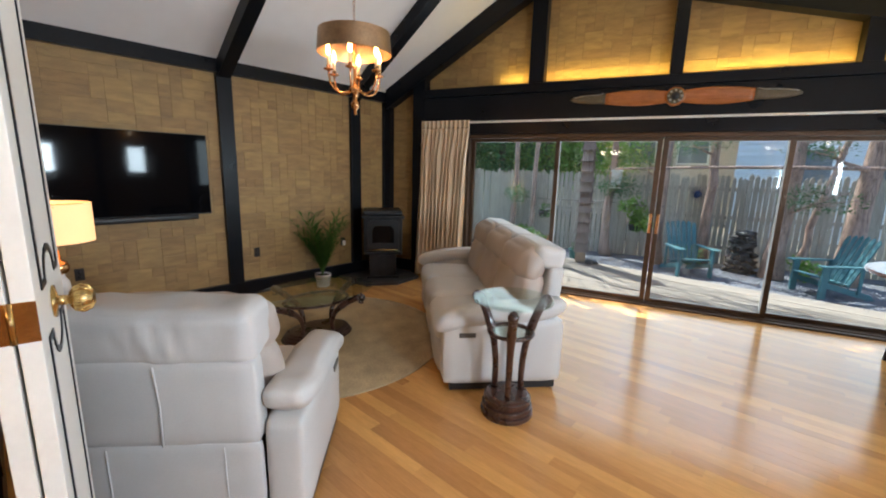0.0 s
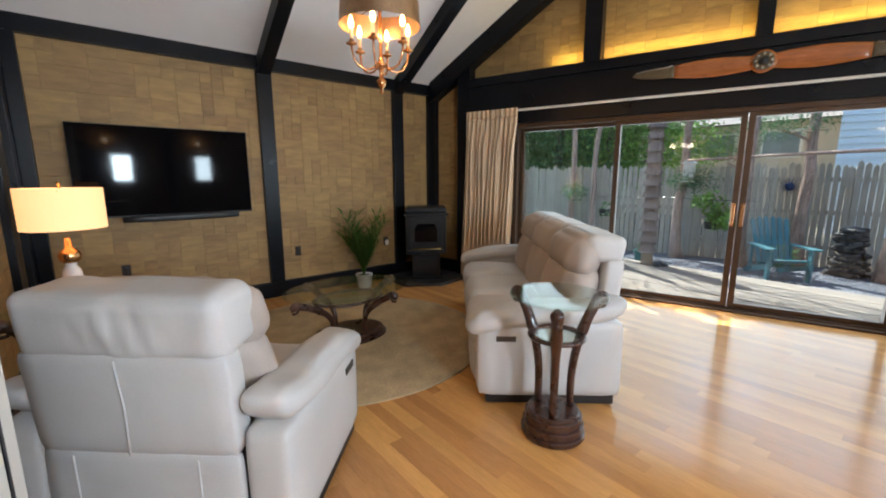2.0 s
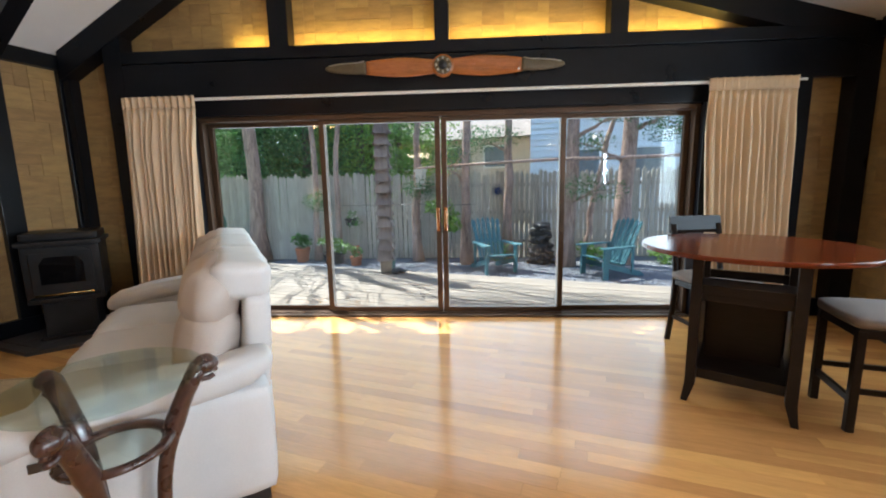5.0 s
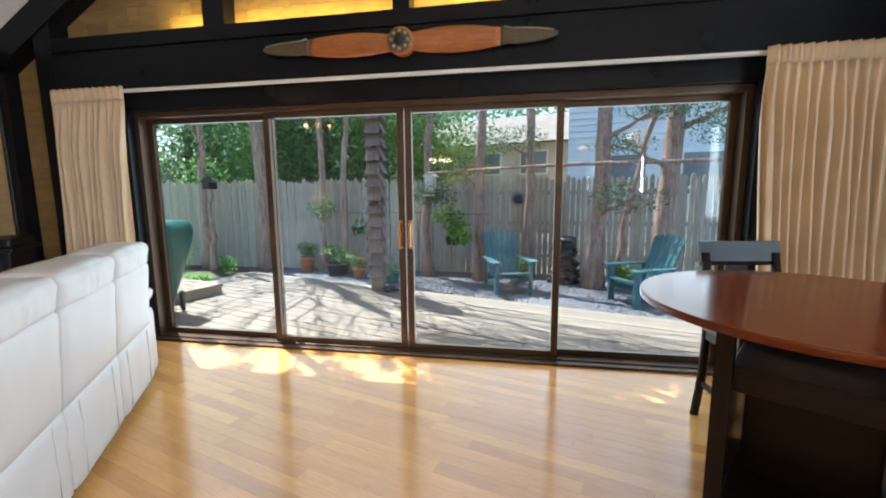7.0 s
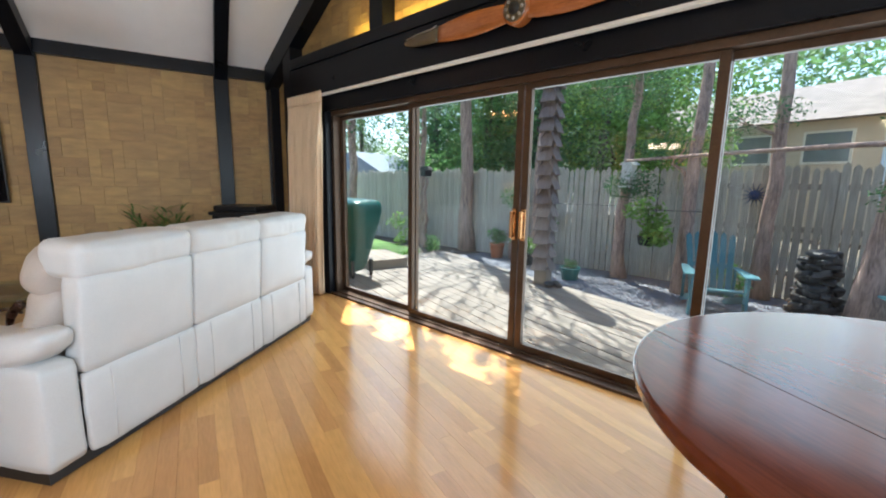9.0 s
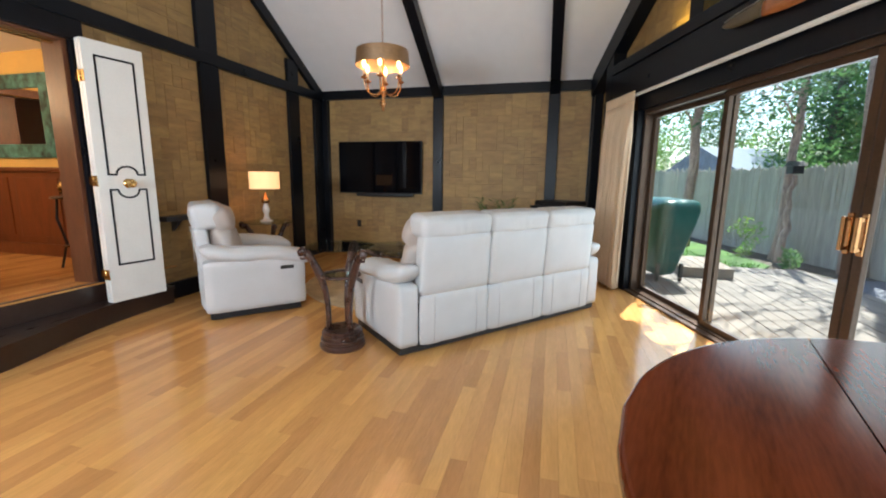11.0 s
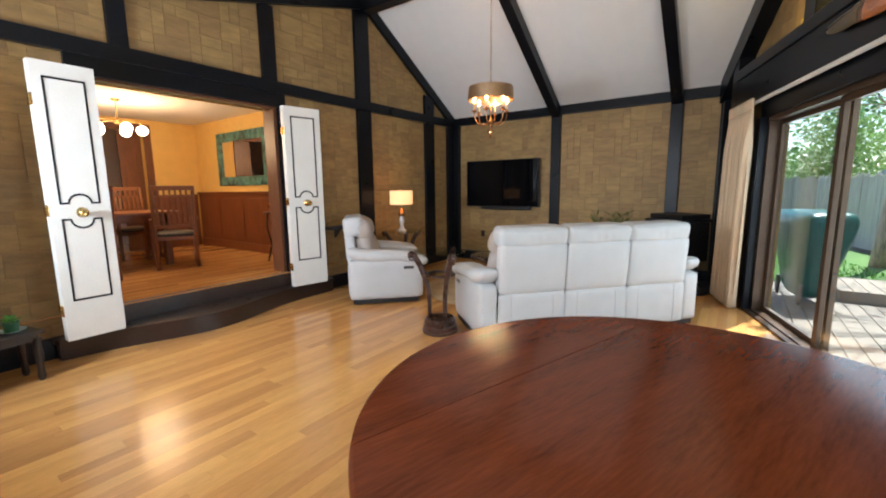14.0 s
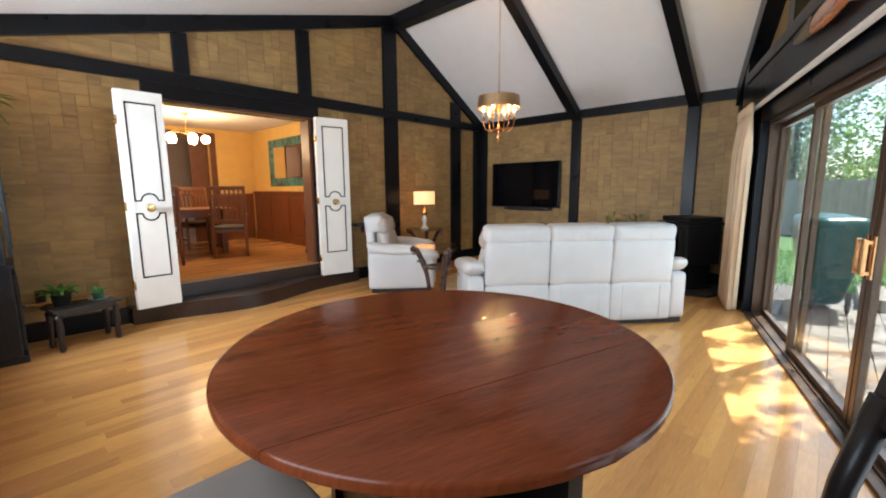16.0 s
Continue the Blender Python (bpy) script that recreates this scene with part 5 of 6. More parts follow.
for i in range(4):
    a = radians(90 * i + 45)
    part("leg", Shape().tube([(0.16 * math.cos(a), 0.16 * math.sin(a), 0), (0.10 * math.cos(a), 0.10 * math.sin(a), 0.25), (0.15 * math.cos(a), 0.15 * math.sin(a), 0.5), (0.13 * math.cos(a), 0.13 * math.sin(a), 0.70)], 0.012, 6), IRON, cart)
part("top", Shape().lathe([(0.18, 0.70), (0.185, 0.72), (0.17, 0.725)], 24), MAHOG, cart)
part("shelf", Shape().lathe([(0.12, 0.22), (0.12, 0.235)], 20), MAHOG, cart)
part("bowl", Shape().lathe([(0.05, 0.725), (0.10, 0.76), (0.12, 0.82), (0.09, 0.87), (0.03, 0.90)], 20), BRASS, cart, "round brass bowl")

sf = thing("wall_shelf", pose(-0.98, 1.0, 0.84), "small dark marbled ledge on the tiled wall behind the armchair", "shelf")
part("slab", Shape().box(-0.20, 0.20, 0.006, 0.16, 0.0, 0.05, c=0.006), SLATE, sf)
part("bracket", Shape().prism([(0.006, 0.0), (0.12, 0.0), (0.006, -0.12)], -0.02, 0.02, "x"), SLATE, sf)

# ---- garden ----
DECKWOOD = shader("weathered_deck_board", (0.225, 0.195, 0.165), 0.75, vary=0.16, scale=4, grain=40, bump=0.3, per="object", hue=0.02, stretch=(1, 9, 1))
STEPBOX = shader("weathered_step_wood", (0.28, 0.23, 0.18), 0.75, vary=0.16, scale=4, grain=40, bump=0.3, stretch=(1, 9, 1))
FENCEWOOD = shader("silvered_fence_board", (0.41, 0.385, 0.33), 0.85, vary=0.2, scale=4, grain=30, bump=0.35, per="object", hue=0.02, stretch=(8, 8, 1))
RAILWOOD = shader("fence_rail_wood", (0.27, 0.24, 0.205), 0.85, vary=0.2, stretch=(1, 8, 8))
GRAVEL = shader("blue_grey_gravel", (0.18, 0.19, 0.22), 0.8, vary=0.2, scale=20, per="island", hue=0.04)
GRAVELBED = shader("gravel_bed", (0.15, 0.16, 0.185), 0.9, vary=0.45, scale=30, grain=70, bump=1.0, depth=0.015)
DIRT = shader("bark_soil", (0.085, 0.07, 0.052), 0.95, vary=0.4, scale=2, grain=30, bump=0.6, depth=0.02)
GRASS = leaf_shader("grass_blade", (0.11, 0.26, 0.035))
LAWN = shader("lawn_base", (0.075, 0.16, 0.03), 0.95, vary=0.3, scale=3)
BARK = shader("cedar_bark", (0.38, 0.27, 0.225), 0.9, vary=0.4, scale=6, grain=24, bump=0.9, depth=0.02, stretch=(3, 3, 0.5))
BARKD = shader("dark_bark", (0.10, 0.085, 0.075), 0.9, vary=0.4, scale=6, grain=24, bump=0.9, depth=0.02, stretch=(3, 3, 0.5))
FOL_D = leaf_shader("conifer_foliage", (0.085, 0.175, 0.08))
FOL_L = leaf_shader("sunlit_foliage", (0.21, 0.35, 0.09))
FOL_M = leaf_shader("broadleaf_foliage", (0.14, 0.27, 0.09))
SHINGLE = shader("cedar_shingle", (0.22, 0.18, 0.17), 0.85, vary=0.3, scale=6, grain=30, bump=0.4, per="object", hue=0.03, stretch=(6, 6, 1))
TEALPAINT = shader("teal_chair_paint", (0.07, 0.19, 0.22), 0.5, vary=0.12)
TERRA = shader("terracotta", (0.46, 0.17, 0.08), 0.8, vary=0.12)
TEALPOT = shader("teal_pot", (0.04, 0.20, 0.17), 0.35, vary=0.1)
COVER = shader("green_vinyl_cover", (0.010, 0.10, 0.085), 0.32, vary=0.12, scale=3, bump=0.1)
STONE = shader("wet_dark_stone", (0.07, 0.064, 0.06), 0.55, vary=0.35, scale=8, bump=0.5, depth=0.01)
SIDING = shader("pale_blue_siding", (0.74, 0.80, 0.84), 0.6, vary=0.05, per="object", hue=0.006)
TANWALL = shader("tan_house_wall", (0.62, 0.53, 0.42), 0.8, vary=0.08)
ROOF = shader("grey_brown_shingle_roof", (0.20, 0.175, 0.165), 0.9, vary=0.25, scale=3, grain=20)
PANE = shader("house_window_pane", (0.20, 0.23, 0.25), 0.08, vary=0.1, bump=0)
ROOFB = shader("blue_grey_shed_roof", (0.20, 0.25, 0.30), 0.8, vary=0.2)
RED = leaf_shader("red_blossom", (0.60, 0.05, 0.03))
WHITEB = leaf_shader("white_blossom", (0.72, 0.74, 0.68))
# white for the shape that imitates a reflected window
REFLECT_WHITE = shader("white_reflection", (0.66, 0.66, 0.62), 0.6)
GZ = -0.27

solid("ground", Shape().box(-300, 300, -200, 400, GZ - 0.3, GZ), DIRT, "bare earth and leaf litter of the garden", "ground", kind="structure")
lawn = solid("lawn", Shape().prism([(-16, 4.0), (-5.05, 4.0), (-5.05, 7.6), (-5.5, 8.3), (-6.4, 8.9), (-9, 8.6), (-16, 6.6)], GZ - 0.02, GZ + 0.03), LAWN, "green lawn beside the deck", "lawn", kind="structure")
g = random.Random(21)
sh = Shape()
for i in range(6500):
    x, y = g.uniform(-11, -5.08), g.uniform(4.2, 8.8)
    if y > 8.3 - 0.2 * (-x - 5.5) and x < -6.4 or (x > -6.4 and y > 7.6 + (-x - 5.05) * 0.9):
        continue
    a, h = g.uniform(0, 6.28), g.uniform(0.03, 0.08)
    dx, dy = 0.012 * math.cos(a), 0.012 * math.sin(a)
    sh.add([(x - dx, y - dy, GZ + 0.028), (x + dx, y + dy, GZ + 0.028), (x + dy * 2, y + dx * 2, GZ + 0.03 + h)], [(0, 1, 2)])
solid("grass", sh, GRASS, "short green lawn grass", "grass", kind="stuff")
sh = Shape()
for i in range(9000):
    x = g.uniform(-5.0, 3.6)
    y = 8.74 + (g.random() ** 1.3) * 2.9 + max(0, 0.25 * x)
    if y > yd(x, -4.95):
        continue
    r = g.uniform(0.012, 0.03)
    a = g.uniform(0, 3)
    ca, sa = math.cos(a) * r, math.sin(a) * r
    sh.add([(x + ca, y + sa, GZ + 0.008), (x - sa * 0.8, y + ca * 0.8, GZ + 0.008), (x - ca, y - sa, GZ + 0.008), (x + sa * 0.8, y - ca * 0.8, GZ + 0.008), (x, y, GZ + r * 0.9)], [(0, 1, 4), (1, 2, 4), (2, 3, 4), (3, 0, 4)])
solid("gravel_bed", Shape().prism([(-5.03, 8.745), (4.9, 8.745), (4.9, yd(4.9, -4.9)), (-5.6, yd(-5.6, -4.9)), (-5.5, 9.0)], GZ - 0.02, GZ + 0.006), GRAVELBED, "bed of fine blue grey gravel", "gravel", kind="structure")
solid("gravel", sh, GRAVEL, "loose blue grey gravel beyond the deck", "gravel", kind="stuff")

# deck
deck = thing("deck", pose(0, 0, 0), "weathered timber deck outside the glass doors", "deck", kind="structure")
part("joists", Shape().prism([(-5.0, 5.3), (-4.3, 5.3), (4.9, 8.05), (4.9, 8.62), (-5.0, 8.62)], GZ - 0.01, -0.082), RAILWOOD, deck)
y = 5.42
while y < 8.7:
    x1 = min(4.9, (y - 6.845) / 0.297)
    if x1 > -4.9:
        cut = g.uniform(-3.5, 0.5)
        for a, b in ((-5.02, cut - 0.002), (cut + 0.002, x1)):
            if b - a > 0.1:
                part("deck_board", Shape().box(a, b, -0.067, 0.067, -0.032, 0.0, c=0.004), DECKWOOD, deck, m=pose(0, y, -0.05 + g.uniform(-0.002, 0.002)))
    y += 0.141
part("deck_rim", Shape().box(-5.02, 4.9, 8.71, 8.74, GZ, -0.055), RAILWOOD, deck)
lp = thing("deck_step", pose(0, 0, -0.05), "low weathered timber step platform on the deck", "step")
for i in range(5):
    part("step_board", Shape().box(-4.98, -3.99, 6.72 + i * 0.14, 6.852 + i * 0.14, 0.115, 0.145, c=0.004), STEPBOX, lp)
part("step_side", Shape().box(-4.96, -4.01, 6.73, 6.755, 0.0, 0.114).box(-4.035, -4.01, 6.76, 7.40, 0.0, 0.114).box(-4.96, -4.93, 6.76, 7.40, 0.0, 0.114), STEPBOX, lp)

# fence
fence = thing("fence", DW @ pose(0, 5.0, 0), "tall silvered picket fence round the garden", "fence")


def picket(w, h, lean):
    return Shape().prism([(-w / 2, GZ), (w / 2, GZ), (w / 2 + lean, h - 0.06), (lean, h), (-w / 2 + lean, h - 0.06)], -0.01, 0.01, "y").mesh("picket", FENCEWOOD)


kinds = [picket(0.088, 1.60 + 0.03 * k, g.uniform(-0.01, 0.01)) for k in range(4)] + [picket(0.075, 1.62, 0.006), picket(0.082, 1.66, -0.008)]
s = -13.5
while s < 8.5:
    ob = new("picket", kinds[g.randrange(4) if s < -2.5 else g.randrange(6)])
    ob.parent = fence
    ob.matrix_basis = pose(s, g.uniform(-0.006, 0.006), 0, 0, g.uniform(-0.5, 0.5), g.uniform(-3, 3))
    s += 0.0905 if s < -2.5 else g.choice((0.092, 0.098, 0.106))
for z in (0.1, 0.75, 1.35):
    part("rail", Shape().box(-13.6, 8.6, 0.012, 0.05, z - 0.04, z + 0.04), RAILWOOD, fence)
s = -13.0
while s < 8.5:
    part("post", Shape().box(s - 0.05, s + 0.05, 0.052, 0.15, GZ, 1.55), RAILWOOD, fence)
    s += 2.4
# side fence at the lawn's end
fence2 = thing("fence", pose(-15.5, 6.0, 0, 0, 0, 90), "silvered board fence at the end of the lawn", "fence")
for i in range(70):
    ob = new("picket", kinds[i % 4])
    ob.parent = fence2
    ob.matrix_basis = pose(-4.5 + i * 0.0905, 0, 0)
part("rail", Shape().box(-4.6, 1.9, 0.012, 0.05, 0.2, 0.28).box(-4.6, 1.9, 0.012, 0.05, 1.2, 1.28), RAILWOOD, fence2)


# ---- trees ----
def foliage(sh, blobs, count, size, rng, flat=0.6, gaps=-0.12):
    """Leaf quads scattered through blobs (centre, radii), denser towards their shells, with gaps."""
    for c, r in rng.choices(blobs, [r[0] * r[1] for c, r in blobs], k=count):
        d = Vector((rng.gauss(0, 1), rng.gauss(0, 1), rng.gauss(0, 1))).normalized() * (rng.random() ** 0.45)
        p = Vector((c[0] + d.x * r[0], c[1] + d.y * r[1], c[2] + d.z * r[2]))
        if noise.noise(p * 1.3) < gaps:
            continue
        a = Vector((rng.gauss(0, 1), rng.gauss(0, 1), rng.gauss(0, flat))).normalized()
        b = a.orthogonal().normalized()
        b = (b * math.cos(rng.uniform(0, 6)) + a.cross(b) * math.sin(rng.uniform(0, 6))).normalized()
        l, w = size * rng.uniform(0.6, 1.3), size * rng.uniform(0.3, 0.55)
        sh.add([p - a * l / 2, p + b * w / 2, p + a * l / 2, p - b * w / 2], [(0, 1, 2, 3)])


def limb(sh, a, b, r0, r1, rng, wob=0.05, n=7):
    a, b = Vector(a), Vector(b)
    L = (b - a).length
    pts = [a.lerp(b, i / n) + (Vector((rng.gauss(0, 1), rng.gauss(0, 1), 0)) * wob * L * 0.25 if 0 < i < n else Vector()) for i in range(n + 1)]
    sh.tube(pts, [r0 + (r1 - r0) * i / n for i in range(n + 1)], 9)
    return pts


def tree(x, y, r, h, lean, label, seed, bark=None, crown=None, crown_at=(), count=1200, size=0.10, group="garden trees", flare=1.5, thin=0.32, gaps=-0.12):
    rng = random.Random(seed)
    th = thing("tree", pose(x, y, GZ), label, "tree", group)
    sh = Shape()
    n = 12
    pts = [Vector((lean[0] * (i / n) ** 1.3 + rng.gauss(0, 0.02), lean[1] * (i / n) ** 1.3 + rng.gauss(0, 0.02), h * i / n - 0.04)) for i in range(n + 1)]
    sh.tube(pts, [r * (flare if i == 0 else 1.12 if i == 1 else 1.0) * (1 - 0.55 * i / n) for i in range(n + 1)], 12)
    part("trunk", sh, bark or BARK, th)
    if crown_at:
        br, fol, blobs = Shape(), Shape(), []
        for cx, cy, cz, rx, ry, rz in crown_at:
            base = pts[min(n, max(2, int(n * min(0.95, (cz - 0.25 * rz) / h))))]
            limb(br, base, (cx, cy, cz), r * thin, 0.008, rng, 0.16)
            blobs.append(((cx, cy, cz), (rx, ry, rz)))
            for k in range(4):
                q = (cx + rng.uniform(-rx, rx) * 0.8, cy + rng.uniform(-ry, ry) * 0.8, cz + rng.uniform(-rz, rz) * 0.6)
                limb(br, Vector(base).lerp(Vector((cx, cy, cz)), 0.6), q, r * thin * 0.35, 0.004, rng, 0.12)
        part("limbs", br, bark or BARK, th)
        foliage(fol, blobs, count, size, rng, 0.6, gaps)
        part("crown", fol, crown or FOL_D, th, "loose crown of small leaves")
    return th


CED = "reddish barked cedar tree standing in the gravel"
tree(-2.48, 10.72, 0.10, 4.6, (0.10, 0.1), CED, 1, crown_at=((0.3, -0.2, 1.6, 0.5, 0.35, 0.25), (-0.2, 0.2, 3.4, 0.9, 0.8, 0.7)), count=5720, size=0.055, gaps=-0.3)
tree(-1.38, 10.70, 0.105, 6.5, (0.12, 0.3), CED, 2, crown_at=((-0.4, 0.1, 2.2, 0.6, 0.4, 0.25), (0.3, 0.6, 4.6, 1.2, 1.1, 1.0)), count=5720, size=0.055, gaps=-0.3)
tree(-0.62, 11.40, 0.10, 7.0, (-0.1, 0.2), CED, 3, crown_at=((-0.5, -0.1, 2.6, 0.9, 0.5, 0.3), (0.2, 0.3, 5.2, 1.4, 1.2, 1.1)), count=6600, size=0.055, gaps=-0.3)
tree(0.62, 10.98, 0.145, 7.5, (0.3, 0.2), CED, 4, crown_at=((0.55, -0.3, 1.55, 0.7, 0.4, 0.28), (0.9, -0.2, 2.9, 0.7, 0.4, 0.22), (0.2, 0.3, 5.5, 1.5, 1.4, 1.2)), count=9240, size=0.055, gaps=-0.3)
tree(1.62, 11.45, 0.17, 8.0, (0.35, 0.3), CED, 5, crown_at=((0.9, -0.4, 2.9, 0.9, 0.5, 0.22), (-0.6, -0.3, 2.4, 0.6, 0.4, 0.2), (0.3, 0.3, 6.0, 1.6, 1.5, 1.3)), count=9240, size=0.055, gaps=-0.3)
tree(0.95, 11.2, 0.07, 4.2, (0.75, 0.2), CED, 6, flare=1.1)
tree(3.1, 11.8, 0.13, 7.5, (0.1, 0.3), CED, 14, crown_at=((-0.5, -0.4, 2.6, 0.8, 0.5, 0.3), (0.2, 0.3, 5.5, 1.4, 1.2, 1.2)), count=6600, size=0.055, gaps=-0.3)
tree(-4.70, 10.25, 0.075, 6.0, (-0.1, 0.2), CED, 7, crown_at=((0.2, -0.2, 1.35, 0.35, 0.25, 0.25), (0.5, 0.2, 3.9, 1.2, 0.9, 0.9)), count=5720, size=0.055, gaps=-0.3)
tree(-4.25, 10.35, 0.07, 6.0, (0.15, 0.25), CED, 8, crown_at=((0.1, 0.1, 4.4, 1.0, 0.9, 0.9),), count=3960, size=0.055)
tree(-7.25, 9.35, 0.09, 6.5, (0.0, 0.2), CED, 9, crown_at=((0.4, -0.6, 3.2, 1.3, 1.0, 0.7), (-0.8, -0.2, 3.6, 1.3, 1.0, 0.8), (0.6, 0.2, 5.0, 1.5, 1.3, 1.0)), count=2600, size=0.12)
tree(-6.95, 9.30, 0.08, 1.75, (0.05, 0.0), "cut cedar trunk standing by the fence", 10, flare=1.2)
tree(-8.6, 8.0, 0.12, 8.0, (0.1, 0.2), "tall pale barked tree on the lawn", 12, crown_at=((0.5, -0.5, 3.4, 1.5, 1.3, 0.8), (-0.4, 0.3, 4.8, 1.8, 1.6, 1.2), (0.3, -0.4, 6.6, 1.8, 1.6, 1.3)), count=3000, size=0.13)
# boughs added out of view over the deck to dapple and block the sunlight
rb = random.Random(19)
SPOTS = [(0.45 + 0.19 * k + rb.uniform(-0.1, 0.1), -3.5 + 0.058 * k + rb.uniform(-0.32, 0.32), rb.uniform(5.0, 5.5), rb.uniform(0.07, 0.16), rb.uniform(0.07, 0.15), 0.12) for k in range(18)]
SHADE = [(3.9 + 0.4 * k, -2.5 + 0.12 * k + 0.3 * j, 5.4 + 0.1 * j, 0.36, 0.34, 0.25) for k in range(10) for j in (-1, 0, 1)]
tree(-6.1, 10.0, 0.16, 9.0, (0.3, -0.6), "tall cedar with boughs added over the deck to break the sunlight", 13, crown_at=(*SPOTS, (3.3, -2.0, 6.2, 1.0, 0.7, 0.5), (4.4, -1.6, 6.0, 0.8, 0.6, 0.45), *SHADE), count=19000, size=0.11, crown=FOL_M, thin=0.06, gaps=-0.45)
# woods behind the fence
rng = random.Random(77)
for i, (x, y, h, kind) in enumerate(((-19, 12, 9, 0), (-15, 14, 11, 1), (-12, 12.5, 8, 0), (-9.5, 14, 10, 0), (-7.0, 13.0, 9, 0), (-6.4, 15, 12, 1), (-9.0, 12.6, 9, 2), (-6.2, 17.5, 12, 1), (-10.5, 19, 13, 1), (-12, 21, 13, 2), (9, 15, 9, 1), (-8.2, 16.5, 11, 2), (-13.4, 16, 12, 2), (-23, 9, 10, 1), (-20, 5, 9, 0))):
    blobs = []
    for k in range(6):
        t = k / 5
        rr = (1 - 0.65 * t) * h * 0.24
        blobs.append((rng.uniform(-0.5, 0.5), rng.uniform(-0.5, 0.5), h * (0.22 + 0.72 * t), rr, rr, h * 0.12))
    tree(x, y, 0.17 if kind else 0.14, h, (rng.uniform(-0.3, 0.3), 0.2), "tall leafy tree in the woods behind the fence", 100 + i, bark=BARKD, crown=(FOL_D, FOL_L, FOL_M)[kind], crown_at=blobs, count=15000, size=0.15 if kind else 0.12, gaps=-0.3, group="trees behind the fence")
sh = Shape()
rr = random.Random(5)
foliage(sh, [((rr.uniform(-40, 24), rr.uniform(29, 38), rr.uniform(0, 13)), (3.5, 3, 3.2)) for _ in range(90)] + [((rr.uniform(-42, -28), rr.uniform(-8, 24), rr.uniform(0, 8)), (3, 3.5, 3)) for _ in range(20)], 52000, 0.42, rr, 0.6, -0.5)
solid("far_woods", sh, FOL_M, "distant leafy woods", "woods", kind="stuff")

# shingled post
pil = thing("shingled_post", pose(-2.10, 8.57, -0.05, 0, 0, 20), "garden post clad in flared weathered cedar shingles", "post")
part("core", Shape().box(-0.06, 0.06, -0.06, 0.06, 0, 3.1), BARKD, pil)
shingle = [Shape().prism([(0.0, 0.0), (-0.014, 0.0), (0.0, 0.235), (0.010, 0.235)], -0.105, 0.105, "y").mesh("shingle", SHINGLE), Shape().prism([(0.0, 0.0), (-0.014, 0.006), (0.0, 0.235), (0.010, 0.235)], -0.096, 0.102, "y").mesh("shingle", SHINGLE)]
g = random.Random(31)
for row in range(15):
    for k in range(4):
        ob = new("shingle", shingle[g.randrange(2)])
        ob.parent = pil
        ob.matrix_basis = pose(0, 0, 0.20 + row * 0.185 + g.uniform(-0.01, 0.01), 0, 0, 90 * k + 180) @ pose(0.135, 0, 0, 0, 0, 180) @ pose(0, g.uniform(-0.012, 0.012), 0, g.uniform(-3, 3), g.uniform(19, 24), 0)
part("footing", Shape().box(-0.09, 0.09, -0.09, 0.09, 0.0, 0.20, c=0.006), STEPBOX, pil)
for i, (dx, dy, r) in enumerate(((0.2, -0.08, 0.06), (0.28, 0.02, 0.045), (0.17, 0.08, 0.05))):
    solid("rock", Shape().soft(r * 2, r * 1.6, r * 1.3, r * 0.6, None, 0.01, 6, 0.012), STONE, "small grey garden rock by the post", "rock", "rocks", m=pose(-2.10 + dx, 8.57 + dy, -0.05 + r * 0.6, 0, 0, 40 * i))
rail2 = thing("branch_rail", pose(0, 0, 0), "rustic branch pole hung between the trees", "pole")
part("pole", Shape().tube([(-2.3, 10.45, 1.72), (-0.9, 10.55, 1.77), (0.4, 10.62, 1.80), (1.7, 10.85, 1.80), (3.6, 11.2, 1.84)], [0.022, 0.026, 0.030, 0.032, 0.034], 8), BARK, rail2)


# ---- garden chairs ----
def adirondack(m, label):
    th = thing("garden_chair", m, label, "garden chair", "teal garden chairs")
    for i in range(5):
        part("seat_slat", Shape().box(-0.25, 0.25, 0.23 - i * 0.105, 0.32 - i * 0.105, 0.345 - i * 0.028, 0.365 - i * 0.028, c=0.004), TEALPAINT, th)
    for i in range(6):
        x = -0.2 + i * 0.08
        top = 0.90 - 0.9 * x * x - 0.02
        part("back_slat", Shape().prism([(x - 0.033, 0), (x + 0.033, 0), (x * 1.28 + 0.036, top - 0.05), (x * 1.28, top), (x * 1.28 - 0.036, top - 0.05)], -0.009, 0.009, "y"), TEALPAINT, th, m=pose(0, -0.19, 0.19, 22, 0, 0))
    part("back_brace", Shape().box(-0.26, 0.26, 0.012, 0.032, 0.36, 0.42, pose(0, -0.22, 0.19, 22, 0, 0)), TEALPAINT, th)
    for s in (-1, 1):
        part("front_leg", Shape().box(s * 0.29 - 0.018, s * 0.29 + 0.018, 0.20, 0.30, 0, 0.53, c=0.004), TEALPAINT, th)
        part("arm", Shape().prism([(s * 0.24, 0.36), (s * 0.38, 0.36), (s * 0.39, 0.22), (s * 0.33, -0.36), (s * 0.26, -0.36)], 0.53, 0.552), TEALPAINT, th)
        part("side_rail", Shape().prism([(0.30, 0.30), (0.30, 0.22), (-0.50, 0.0), (-0.62, 0.0), (-0.50, 0.10)], s * 0.262 - 0.012, s * 0.262 + 0.012, "x"), TEALPAINT, th)
        part("arm_post", Shape().box(s * 0.29 - 0.015, s * 0.29 + 0.015, -0.33, -0.29, 0.10, 0.53), TEALPAINT, th)
    return th


adirondack(pose(-0.60, 10.08, GZ, 0, 0, -143), "teal painted wooden garden chair standing on gravel")
adirondack(pose(1.34, 10.22, GZ, 0, 0, 130), "teal painted wooden garden chair standing on gravel under a cedar")

